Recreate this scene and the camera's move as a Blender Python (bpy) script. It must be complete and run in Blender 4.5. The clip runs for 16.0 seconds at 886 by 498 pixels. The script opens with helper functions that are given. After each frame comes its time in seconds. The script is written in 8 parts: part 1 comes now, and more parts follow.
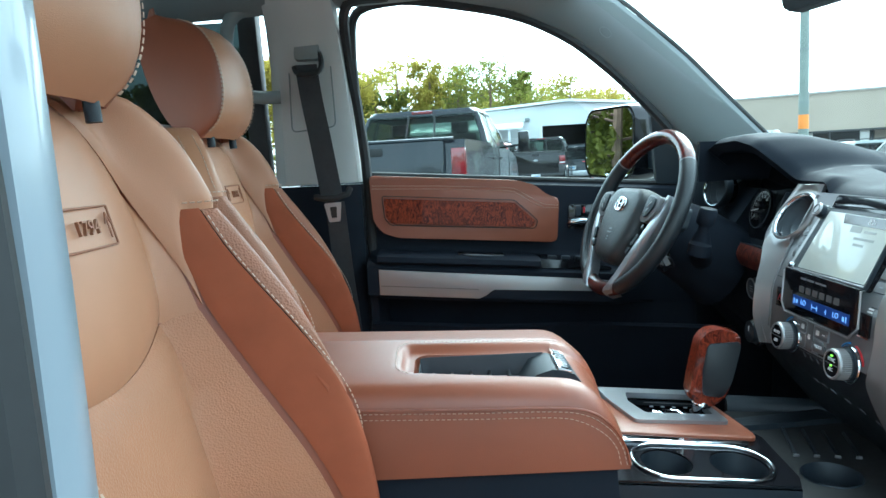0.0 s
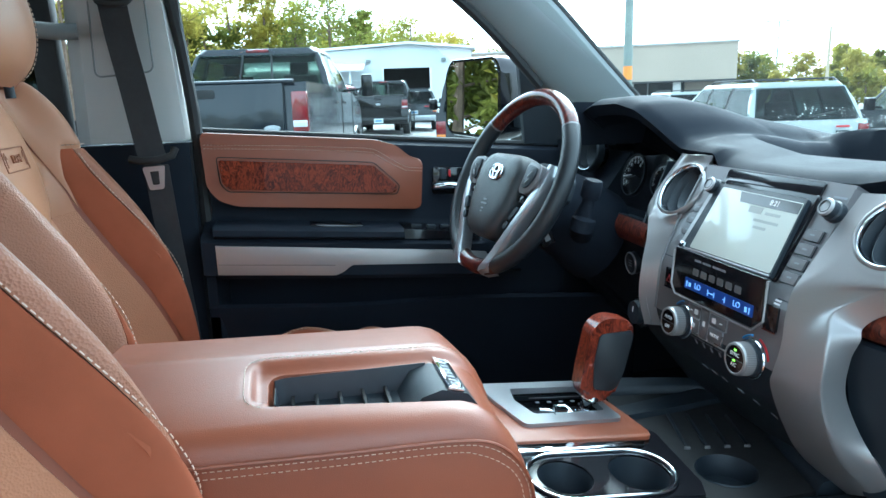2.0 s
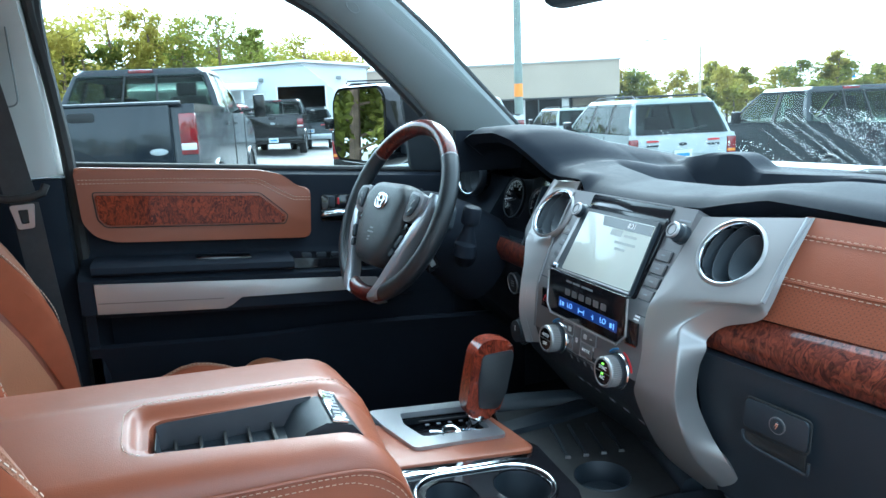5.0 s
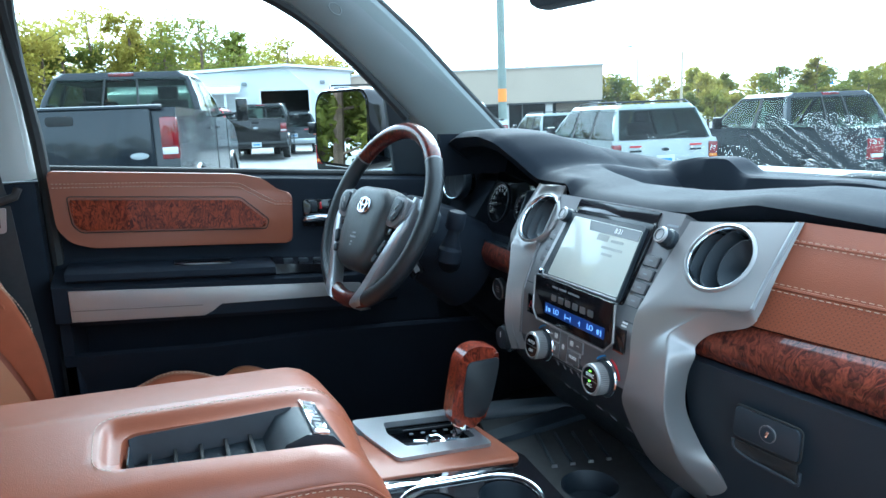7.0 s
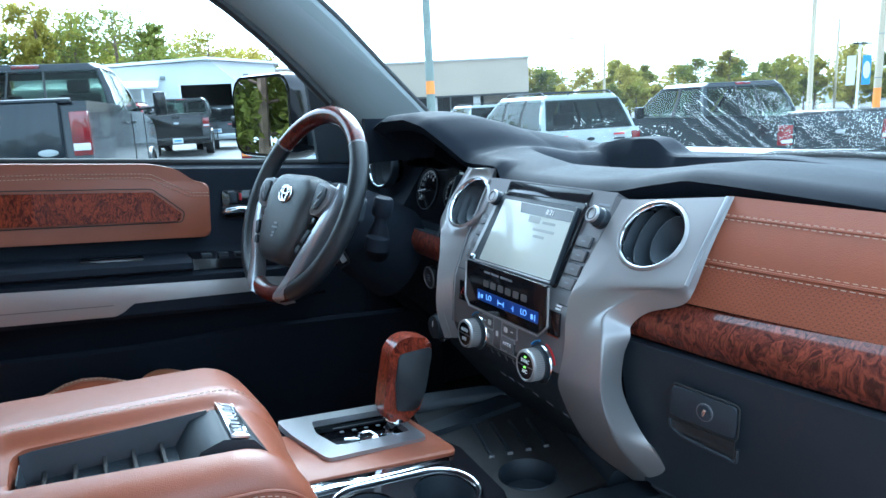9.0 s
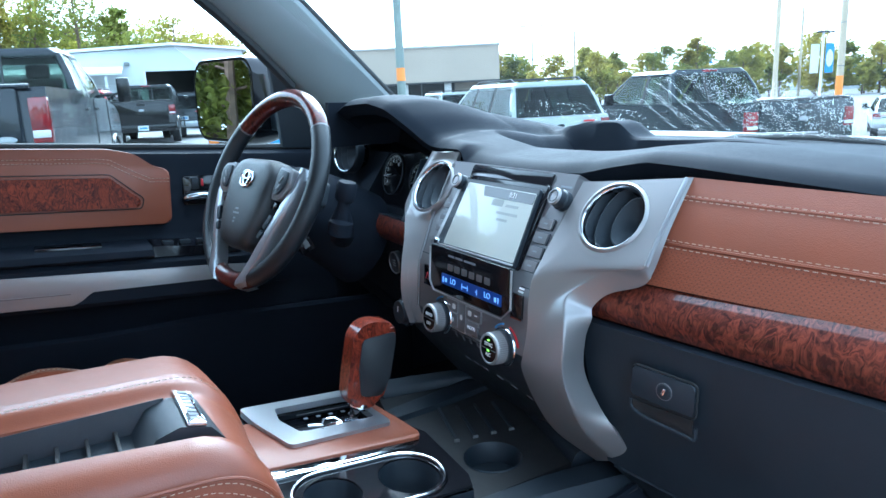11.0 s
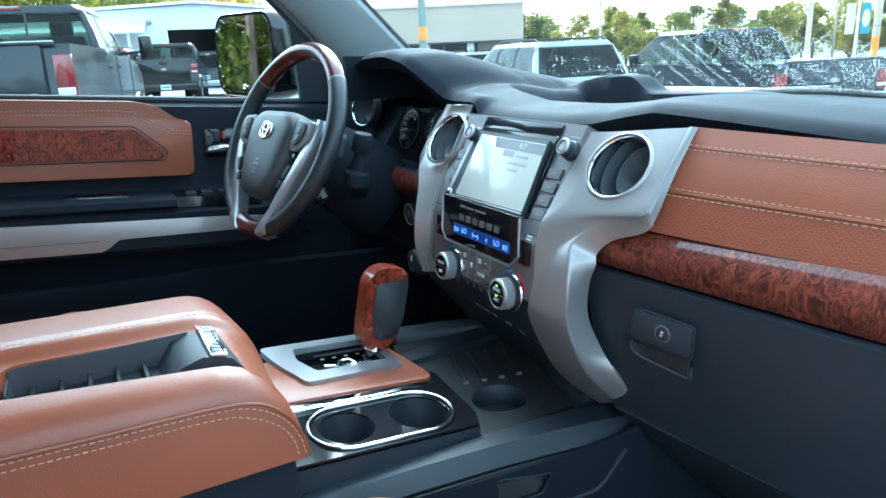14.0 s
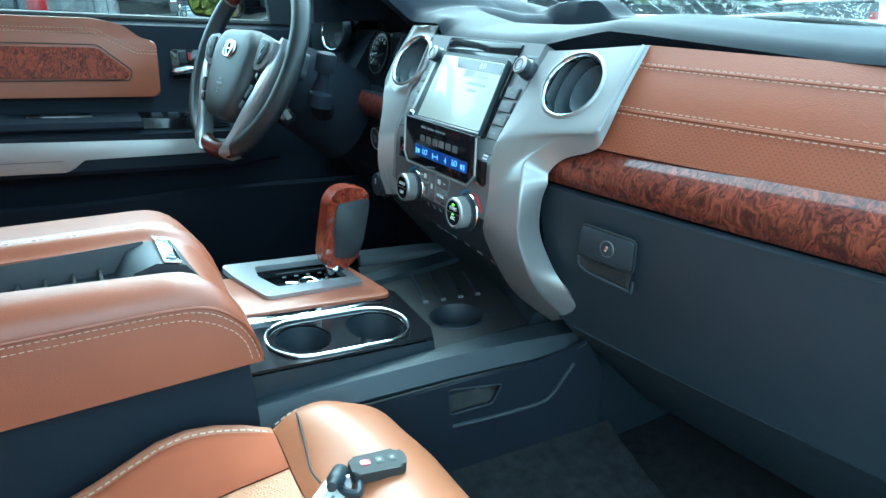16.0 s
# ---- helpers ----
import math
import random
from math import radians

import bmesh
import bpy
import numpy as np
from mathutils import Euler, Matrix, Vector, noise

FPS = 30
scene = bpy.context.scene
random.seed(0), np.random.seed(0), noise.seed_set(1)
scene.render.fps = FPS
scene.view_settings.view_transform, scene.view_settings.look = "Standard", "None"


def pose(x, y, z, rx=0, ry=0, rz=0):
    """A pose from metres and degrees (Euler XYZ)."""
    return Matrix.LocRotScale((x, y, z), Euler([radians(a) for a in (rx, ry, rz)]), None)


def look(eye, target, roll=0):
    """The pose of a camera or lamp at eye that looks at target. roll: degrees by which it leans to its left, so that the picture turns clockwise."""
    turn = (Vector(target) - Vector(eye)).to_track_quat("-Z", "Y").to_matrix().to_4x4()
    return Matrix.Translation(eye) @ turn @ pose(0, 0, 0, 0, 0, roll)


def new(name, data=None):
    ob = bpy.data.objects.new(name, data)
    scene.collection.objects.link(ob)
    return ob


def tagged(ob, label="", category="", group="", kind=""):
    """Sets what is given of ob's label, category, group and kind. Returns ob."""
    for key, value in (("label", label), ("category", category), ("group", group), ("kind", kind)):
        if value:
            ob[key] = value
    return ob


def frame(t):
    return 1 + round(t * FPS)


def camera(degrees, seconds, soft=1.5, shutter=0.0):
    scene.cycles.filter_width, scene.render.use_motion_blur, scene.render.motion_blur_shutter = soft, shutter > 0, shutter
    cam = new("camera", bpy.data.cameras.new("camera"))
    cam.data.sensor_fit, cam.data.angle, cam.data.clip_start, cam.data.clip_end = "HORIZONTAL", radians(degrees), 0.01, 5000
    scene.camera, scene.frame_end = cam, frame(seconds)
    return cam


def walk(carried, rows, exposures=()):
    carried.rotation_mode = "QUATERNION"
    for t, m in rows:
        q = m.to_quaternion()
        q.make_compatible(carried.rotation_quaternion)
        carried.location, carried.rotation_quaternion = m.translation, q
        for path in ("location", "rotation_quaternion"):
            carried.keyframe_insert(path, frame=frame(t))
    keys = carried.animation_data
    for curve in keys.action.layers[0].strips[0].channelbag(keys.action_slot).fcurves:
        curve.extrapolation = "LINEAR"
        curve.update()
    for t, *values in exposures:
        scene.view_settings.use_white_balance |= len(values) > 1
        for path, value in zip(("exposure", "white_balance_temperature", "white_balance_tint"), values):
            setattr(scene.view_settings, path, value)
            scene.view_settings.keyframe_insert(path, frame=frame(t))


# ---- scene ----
cam = camera(66.1, 16.0)
PATH = [
    (0, (-0.368, -1.026, 1.442), (-0.401, 0.959, 1.194), -3.0),
    (0.5, (-0.408, -0.933, 1.493), (-0.037, 0.999, 1.135), -2.0),
    (1, (-0.404, -0.865, 1.487), (0.163, 1.012, 1.091), 0.1),
    (1.5, (-0.402, -0.841, 1.477), (0.031, 1.067, 1.064), -1.3),
    (2, (-0.387, -0.82, 1.475), (0.025, 1.09, 1.047), -1.8),
    (2.5, (-0.386, -0.821, 1.484), (0.054, 1.08, 1.045), -2.2),
    (3, (-0.379, -0.837, 1.489), (0.134, 1.047, 1.055), -2.2),
    (3.5, (-0.371, -0.85, 1.501), (0.219, 1.012, 1.069), -2.2),
    (4, (-0.369, -0.856, 1.502), (0.285, 0.988, 1.088), -2.0),
    (6.5, (-0.358, -0.851, 1.499), (0.349, 0.98, 1.118), -2.5),
    (7, (-0.357, -0.836, 1.498), (0.375, 0.986, 1.118), -2.3),
    (7.5, (-0.351, -0.803, 1.49), (0.42, 0.999, 1.093), -2.4),
    (8, (-0.357, -0.786, 1.486), (0.466, 0.991, 1.084), -2.7),
    (8.5, (-0.345, -0.798, 1.481), (0.531, 0.955, 1.079), -2.9),
    (11, (-0.319, -0.8, 1.47), (0.654, 0.889, 1.024), -2.8),
    (11.5, (-0.315, -0.802, 1.461), (0.685, 0.865, 0.994), -2.9),
    (12, (-0.321, -0.805, 1.454), (0.685, 0.853, 0.964), -2.4),
    (12.5, (-0.325, -0.805, 1.452), (0.66, 0.857, 0.938), -2.1),
    (13, (-0.329, -0.81, 1.452), (0.639, 0.862, 0.934), -2.2),
    (13.5, (-0.334, -0.818, 1.457), (0.617, 0.859, 0.924), -2.1),
    (14, (-0.326, -0.838, 1.457), (0.577, 0.859, 0.908), -2.6),
    (14.5, (-0.325, -0.851, 1.448), (0.588, 0.827, 0.856), -2.2),
    (15, (-0.327, -0.854, 1.434), (0.604, 0.785, 0.763), -1.1),
    (15.5, (-0.326, -0.866, 1.43), (0.632, 0.74, 0.721), -0.8),
    (16, (-0.304, -0.88, 1.429), (0.605, 0.753, 0.717), -1.4),
]
EXPOSURES = [(0.0, 1.92, 5150, -12), (0.6, 2.05, 5080, -10), (4.0, 2.1, 5000, -8), (8.0, 2.02, 4850, -5), (11.0, 1.99, 4700, -2), (14.0, 2.2, 4780, -10), (15.2, 2.48, 4650, -19), (16.0, 2.54, 4550, -24)]
walk(cam, [(t, look(eye, target, roll)) for t, eye, target, roll in PATH], EXPOSURES)

# ---- world, sun, exposure ----
world = bpy.data.worlds.new("world")
scene.world = world
world.use_nodes = True
wn = world.node_tree.nodes
sky = wn.new("ShaderNodeTexSky")
sky.sky_type = "NISHITA"
sky.sun_disc = False
sky.sun_elevation = radians(48)
sky.sun_rotation = radians(27)
sky.air_density, sky.dust_density, sky.ozone_density = 1.0, 4.0, 1.0
wn["Background"].inputs["Strength"].default_value = 0.15
haze = wn.new("ShaderNodeHueSaturation")  # thin white haze over the whole sky
haze.inputs["Saturation"].default_value, haze.inputs["Value"].default_value = 0.38, 1.65
world.node_tree.links.new(sky.outputs["Color"], haze.inputs["Color"])
veil = wn.new("ShaderNodeMix")  # high cloud that evens the sky out
veil.data_type = "RGBA"
veil.inputs["Factor"].default_value = 0.4
veil.inputs["B"].default_value = (9.5, 9.9, 10.2, 1)
world.node_tree.links.new(haze.outputs["Color"], veil.inputs["A"])
world.node_tree.links.new(veil.outputs["Result"], wn["Background"].inputs["Color"])
sun = new("sun", bpy.data.lights.new("sun", "SUN"))
sun.data.energy, sun.data.angle, sun.data.color = 0.9, radians(42), (1.0, 0.94, 0.85)
sun.rotation_euler = look((0, 0, 0), (-0.30, -0.60, -0.74)).to_euler()

# ---- materials ----
def material(name, colour, rough=0.5, metal=0.0, spec=0.5, vary=0.08, scale=6.0, bump=0.0, bscale=200.0, second=None,
             cells=False, coat=0.0, coat_rough=0.04, tint_random=0.0, stretch=(1, 1, 1), dirt=0.0):
    """A surface with two scales of variation: slow patches and a fine relief."""
    m = bpy.data.materials.new(name)
    m.use_nodes = True
    nt = m.node_tree
    b = nt.nodes["Principled BSDF"]
    add = nt.nodes.new
    tc = add("ShaderNodeTexCoord")
    mp = add("ShaderNodeMapping")
    mp.inputs["Scale"].default_value = stretch
    nt.links.new(tc.outputs["Object"], mp.inputs["Vector"])
    n1 = add("ShaderNodeTexNoise")
    n1.inputs["Scale"].default_value = scale
    n1.inputs["Detail"].default_value = 5
    nt.links.new(mp.outputs["Vector"], n1.inputs["Vector"])
    ramp = add("ShaderNodeMapRange")
    ramp.inputs["From Min"].default_value, ramp.inputs["From Max"].default_value = 0.3, 0.7
    nt.links.new(n1.outputs["Fac"], ramp.inputs["Value"])
    mix = add("ShaderNodeMix")
    mix.data_type = "RGBA"
    other = second or tuple(max(0.0, c * (1 - vary * 2)) for c in colour)
    mix.inputs["A"].default_value = (*colour, 1)
    mix.inputs["B"].default_value = (*other, 1)
    nt.links.new(ramp.outputs["Result"], mix.inputs["Factor"])
    out = mix.outputs["Result"]
    if tint_random:
        oi = add("ShaderNodeObjectInfo")
        hsv = add("ShaderNodeHueSaturation")
        mr = add("ShaderNodeMapRange")
        mr.inputs["To Min"].default_value, mr.inputs["To Max"].default_value = 1 - tint_random, 1 + tint_random
        nt.links.new(oi.outputs["Random"], mr.inputs["Value"])
        nt.links.new(mr.outputs["Result"], hsv.inputs["Value"])
        nt.links.new(out, hsv.inputs["Color"])
        out = hsv.outputs["Color"]
    nt.links.new(out, b.inputs["Base Color"])
    b.inputs["Roughness"].default_value = rough
    b.inputs["Metallic"].default_value = metal
    b.inputs["Specular IOR Level"].default_value = spec
    b.inputs["Coat Weight"].default_value = coat
    b.inputs["Coat Roughness"].default_value = coat_rough
    rr = add("ShaderNodeMapRange")
    rr.inputs["To Min"].default_value, rr.inputs["To Max"].default_value = max(0.0, rough - min(0.06, rough * 0.35)), min(1, rough + min(0.06, rough * 0.35))
    n3 = add("ShaderNodeTexNoise")
    n3.inputs["Scale"].default_value = scale * 4
    nt.links.new(mp.outputs["Vector"], n3.inputs["Vector"])
    nt.links.new(n3.outputs["Fac"], rr.inputs["Value"])
    nt.links.new(rr.outputs["Result"], b.inputs["Roughness"])
    if bump:
        if cells:
            n2 = add("ShaderNodeTexVoronoi")
            fac = n2.outputs["Distance"]
        else:
            n2 = add("ShaderNodeTexNoise")
            n2.inputs["Detail"].default_value = 3
            fac = n2.outputs["Fac"]
        n2.inputs["Scale"].default_value = bscale
        nt.links.new(mp.outputs["Vector"], n2.inputs["Vector"])
        bp = add("ShaderNodeBump")
        bp.inputs["Strength"].default_value = bump
        bp.inputs["Distance"].default_value = 0.002
        nt.links.new(fac, bp.inputs["Height"])
        nt.links.new(bp.outputs["Normal"], b.inputs["Normal"])
    return m


def emitting(name, colour, strength):
    m = material(name, colour, 0.4)
    b = m.node_tree.nodes["Principled BSDF"]
    b.inputs["Emission Color"].default_value = (*colour, 1)
    b.inputs["Emission Strength"].default_value = strength
    return m


def burl(name, light, dark, scale, coat=0.7):
    """Polished burl veneer: swirling figure under a clear coat."""
    m = bpy.data.materials.new(name)
    m.use_nodes = True
    nt = m.node_tree
    b = nt.nodes["Principled BSDF"]
    add = nt.nodes.new
    tc = add("ShaderNodeTexCoord")
    warp = add("ShaderNodeTexNoise")
    warp.inputs["Scale"].default_value, warp.inputs["Detail"].default_value = scale, 4
    mp = add("ShaderNodeMapping")
    mp.inputs["Scale"].default_value = (1.7, 1.7, 0.8)
    mp.inputs["Rotation"].default_value = (0.0, 0.35, 0.0)
    nt.links.new(tc.outputs["Object"], mp.inputs["Vector"])
    nt.links.new(mp.outputs["Vector"], warp.inputs["Vector"])
    mx = add("ShaderNodeMix")
    mx.data_type = "RGBA"
    mx.blend_type = "LINEAR_LIGHT"
    mx.inputs["Factor"].default_value = 0.16
    nt.links.new(mp.outputs["Vector"], mx.inputs["A"])
    nt.links.new(warp.outputs["Color"], mx.inputs["B"])
    fig = add("ShaderNodeTexNoise")
    fig.inputs["Scale"].default_value, fig.inputs["Detail"].default_value = scale * 2.2, 8
    fig.inputs["Distortion"].default_value = 2.4
    nt.links.new(mx.outputs["Result"], fig.inputs["Vector"])
    ramp = add("ShaderNodeValToRGB")
    e = ramp.color_ramp.elements
    e[0].position, e[0].color = 0.36, (*dark, 1)
    e[1].position, e[1].color = 0.66, (*light, 1)
    mid = ramp.color_ramp.elements.new(0.5)
    mid.color = (*[(a * 0.45 + c * 0.55) for a, c in zip(light, dark)], 1)
    nt.links.new(fig.outputs["Fac"], ramp.inputs["Fac"])
    nt.links.new(ramp.outputs["Color"], b.inputs["Base Color"])
    b.inputs["Roughness"].default_value = 0.35
    b.inputs["Coat Weight"].default_value = coat
    b.inputs["Specular IOR Level"].default_value = 0.1
    b.inputs["Coat Roughness"].default_value = 0.03
    return m


def glass(name, tint=(1, 1, 1), rough=0.0, glare=0.0, shine=0.008):
    """Thin window glass: mostly clear, with a little mirror."""
    m = bpy.data.materials.new(name)
    m.use_nodes = True
    nt = m.node_tree
    nt.nodes.remove(nt.nodes["Principled BSDF"])
    add = nt.nodes.new
    tr, gl, mx, lw = add("ShaderNodeBsdfTransparent"), add("ShaderNodeBsdfGlossy"), add("ShaderNodeMixShader"), add("ShaderNodeLayerWeight")
    pw, mr = add("ShaderNodeMath"), add("ShaderNodeMapRange")
    tr.inputs["Color"].default_value = (*tint, 1)
    gl.inputs["Roughness"].default_value = rough
    lw.inputs["Blend"].default_value = 0.5
    pw.operation = "POWER"
    pw.inputs[1].default_value = 4.0
    mr.inputs["To Min"].default_value, mr.inputs["To Max"].default_value = shine, 0.30
    nt.links.new(lw.outputs["Facing"], pw.inputs[0])
    nt.links.new(pw.outputs["Value"], mr.inputs["Value"])
    nt.links.new(mr.outputs["Result"], mx.inputs["Fac"])
    nt.links.new(tr.outputs["BSDF"], mx.inputs[1])
    nt.links.new(gl.outputs["BSDF"], mx.inputs[2])
    out = mx.outputs["Shader"]
    if glare:
        # a faint pale scatter that stands in for glare on the pane
        tl, m2 = add("ShaderNodeBsdfTranslucent"), add("ShaderNodeMixShader")
        tl.inputs["Color"].default_value = (0.8, 0.82, 0.84, 1)
        m2.inputs["Fac"].default_value = glare
        nt.links.new(out, m2.inputs[1])
        nt.links.new(tl.outputs["BSDF"], m2.inputs[2])
        out = m2.outputs["Shader"]
    nt.links.new(out, nt.nodes["Material Output"].inputs["Surface"])
    return m


TAN = material("tan_leather", (0.44, 0.215, 0.118), 0.45, spec=0.35, coat=0.15, coat_rough=0.4, vary=0.06, scale=5, bump=0.12, bscale=900, cells=True)
SADDLE = material("saddle_leather", (0.27, 0.100, 0.046), 0.45, spec=0.35, coat=0.15, coat_rough=0.4, vary=0.06, scale=5, bump=0.12, bscale=900, cells=True)
TANPERF = material("tan_perforated_leather", (0.42, 0.200, 0.108), 0.48, spec=0.35, vary=0.06, scale=5, bump=0.35, bscale=420, cells=True)
BROWN = material("brown_leather", (0.228, 0.066, 0.031), 0.40, spec=0.45, coat=0.22, coat_rough=0.38, vary=0.07, scale=5, bump=0.14, bscale=800, cells=True)
PRESSED = material("pressed_tan_leather", (0.27, 0.115, 0.060), 0.5, spec=0.3, vary=0.06, scale=5)
SUEDE = material("brown_suede", (0.275, 0.080, 0.038), 0.85, spec=0.15, vary=0.08, scale=14, bump=0.2, bscale=1500)
PERF = material("brown_perforated_leather", (0.235, 0.066, 0.031), 0.45, spec=0.4, vary=0.06, scale=5, bump=0.2, bscale=520, cells=True)


def perforate(m, a, b, pitch):
    """Punches rows of small holes, set on the diagonal, into a leather seen along one axis."""
    nt = m.node_tree
    add, bs = nt.nodes.new, nt.nodes["Principled BSDF"]
    tc, sp, cb, mp = add("ShaderNodeTexCoord"), add("ShaderNodeSeparateXYZ"), add("ShaderNodeCombineXYZ"), add("ShaderNodeMapping")
    nt.links.new(tc.outputs["Object"], sp.inputs[0])
    nt.links.new(sp.outputs[a], cb.inputs[0])
    nt.links.new(sp.outputs[b], cb.inputs[1])
    nt.links.new(cb.outputs[0], mp.inputs["Vector"])
    mp.inputs["Rotation"].default_value = (0, 0, math.radians(45))
    vo = add("ShaderNodeTexVoronoi")
    vo.voronoi_dimensions = "2D"
    vo.inputs["Scale"].default_value, vo.inputs["Randomness"].default_value = 1 / pitch, 0.0
    nt.links.new(mp.outputs["Vector"], vo.inputs["Vector"])
    mr = add("ShaderNodeMapRange")
    mr.inputs["From Min"].default_value, mr.inputs["From Max"].default_value = 0.12, 0.24
    nt.links.new(vo.outputs["Distance"], mr.inputs["Value"])
    mix = add("ShaderNodeMix")
    mix.data_type = "RGBA"
    old = bs.inputs["Base Color"].links[0].from_socket
    mix.inputs["A"].default_value = (0.12, 0.040, 0.024, 1)
    nt.links.new(old, mix.inputs["B"])
    nt.links.new(mr.outputs["Result"], mix.inputs["Factor"])
    nt.links.new(mix.outputs["Result"], bs.inputs["Base Color"])


perforate(PERF, 1, 2, 0.0044)
HEX = material("embossed_tan_leather", (0.31, 0.130, 0.072), 0.45, spec=0.35, vary=0.06, scale=5, bump=0.5, bscale=330, cells=True)
STITCH = material("cream_thread", (0.52, 0.38, 0.29), 0.7)
BLACK = material("black_plastic", (0.017, 0.023, 0.031), 0.48, spec=0.42, vary=0.1, scale=9, bump=0.25, bscale=1100)
# soft pad; on door and console plastic its darker tone stands in for shade
SOFTSHADE = material("black_pad_and_shaded_plastic", (0.012, 0.015, 0.022), 0.64, spec=0.08, vary=0.08, scale=4, bump=0.2, bscale=900)
GLOSSBLACK = material("gloss_black_plastic", (0.008, 0.008, 0.010), 0.10, vary=0.05, scale=3)
RUBBER = material("black_rubber", (0.015, 0.015, 0.016), 0.7, vary=0.1, scale=20)
BLKLEATHER = material("black_leather", (0.024, 0.027, 0.030), 0.42, vary=0.08, scale=6, bump=0.2, bscale=900, cells=True)
SILVER = material("silver_paint", (0.31, 0.30, 0.30), 0.34, metal=0.55, vary=0.02, scale=3)
BRIGHTSILVER = material("bright_silver_paint", (0.40, 0.41, 0.43), 0.30, metal=0.75, vary=0.02, scale=3)
GUNMETAL = material("grey_satin_plastic", (0.16, 0.155, 0.16), 0.42, metal=0.4, vary=0.03, scale=3)
CHROME = material("chrome", (0.72, 0.75, 0.79), 0.07, metal=1.0, vary=0.01)
# GREYTRIM lightened: window light on the B pillars is put into the colour
LITTRIM = material("lit_grey_pillar_trim", (0.42, 0.42, 0.405), 0.75, spec=0.2, vary=0.04, scale=5, bump=0.2, bscale=900)
GREYTRIM = material("grey_pillar_trim", (0.20, 0.215, 0.215), 0.75, spec=0.2, vary=0.04, scale=5, bump=0.2, bscale=900)
HEADLINER = material("grey_headliner_fabric", (0.42, 0.42, 0.40), 0.95, spec=0.1, vary=0.04, scale=9, bump=0.3, bscale=1200)
BELT = material("seat_belt_webbing", (0.028, 0.030, 0.034), 0.75, vary=0.1, scale=30, bump=0.4, bscale=600)
CARPET = material("dark_carpet", (0.022, 0.023, 0.026), 0.98, spec=0.1, vary=0.25, scale=60, bump=1.0, bscale=500)
BURL = burl("polished_burl_wood", (0.24, 0.043, 0.016), (0.044, 0.007, 0.005), 12, 0.25)
BURLDASH = burl("dark_polished_burl_wood", (0.17, 0.040, 0.022), (0.032, 0.009, 0.008), 11)
REDWOOD = burl("dark_red_polished_wood", (0.11, 0.015, 0.008), (0.028, 0.004, 0.004), 11)
GEARWOOD = burl("polished_red_burl_wood", (0.22, 0.036, 0.015), (0.050, 0.008, 0.005), 11, 0.8)
SCREEN = emitting("lit_screen_glass", (0.40, 0.41, 0.37), 0.11)
for key_, val_ in (("Roughness", 0.05), ("Specular IOR Level", 1.0), ("Coat Weight", 1.0)):
    SCREEN.node_tree.nodes["Principled BSDF"].inputs[key_].default_value = val_
BLUELCD = emitting("blue_display", (0.008, 0.026, 0.13), 0.16)
BLUETXT = emitting("pale_blue_display_marks", (0.20, 0.35, 0.75), 0.3)
WHITETXT = material("white_print", (0.75, 0.75, 0.75), 0.5)
GREYTXT = material("grey_print", (0.20, 0.21, 0.23), 0.5)
STATUSBAR = material("dark_screen_band", (0.075, 0.078, 0.075), 0.15, vary=0.02)
SCREENTXT = material("faint_screen_print", (0.30, 0.31, 0.29), 0.4)
RIMLEATHER = material("black_rim_leather", (0.013, 0.015, 0.018), 0.36, spec=0.45, vary=0.08, scale=6, bump=0.15, bscale=900, cells=True)
GREEN = emitting("green_indicator", (0.35, 1.0, 0.05), 0.9)
REDP = material("red_plastic", (0.45, 0.02, 0.03), 0.3)
BLUEP = material("blue_print", (0.05, 0.22, 0.5), 0.4)
WINDOW = glass("window_glass", (0.93, 0.96, 0.95))
TINTED = glass("tinted_glass", (0.10, 0.12, 0.12))
SCREENGLASS = glass("hazed_windscreen_glass", (0.95, 0.97, 0.96), glare=0.004)
WATER = bpy.data.materials.new("rain_water")
WATER.use_nodes = True
for key_, val_ in (("Transmission Weight", 1.0), ("Roughness", 0.0), ("IOR", 1.33)):
    WATER.node_tree.nodes["Principled BSDF"].inputs[key_].default_value = val_
MIRROR = material("mirror_glass", (0.88, 0.90, 0.90), 0.0, metal=1.0, vary=0.0)
ASPHALT = material("asphalt", (0.17, 0.165, 0.16), 0.85, vary=0.15, scale=0.6, bump=0.6, bscale=60)

# ---- builders ----
def shade(me, angle=40):
    me.polygons.foreach_set("use_smooth", [True] * len(me.polygons))
    me.set_sharp_from_angle(angle=radians(angle))


def thing(name, base, label, category, group="", kind=""):
    """An Empty at the base of a thing, to parent its parts."""
    ob = new(name)
    ob.empty_display_size = 0.05
    ob.location = base
    ob.matrix_world = Matrix.Translation(base)
    return tagged(ob, label, category, group, kind)




def part(name, bm, mat, parent=None, label="", angle=40, kind=""):
    """Links a bmesh, in world metres, as one mesh object under a thing or a part."""
    me = bpy.data.meshes.new(name)
    bmesh.ops.recalc_face_normals(bm, faces=bm.faces)
    bm.to_mesh(me)
    bm.free()
    me.materials.append(mat)
    shade(me, angle)
    ob = new(name, me)
    if parent is not None:
        ob.parent = parent
        if parent.data is None:
            ob.matrix_parent_inverse = Matrix.Translation(-parent.location)
    return tagged(ob, label, kind=kind)


def solo(name, bm, mat, label, category, group="", kind="", angle=40):
    """A thing of one mesh."""
    return tagged(part(name, bm, mat, angle=angle), label, category, group, kind)


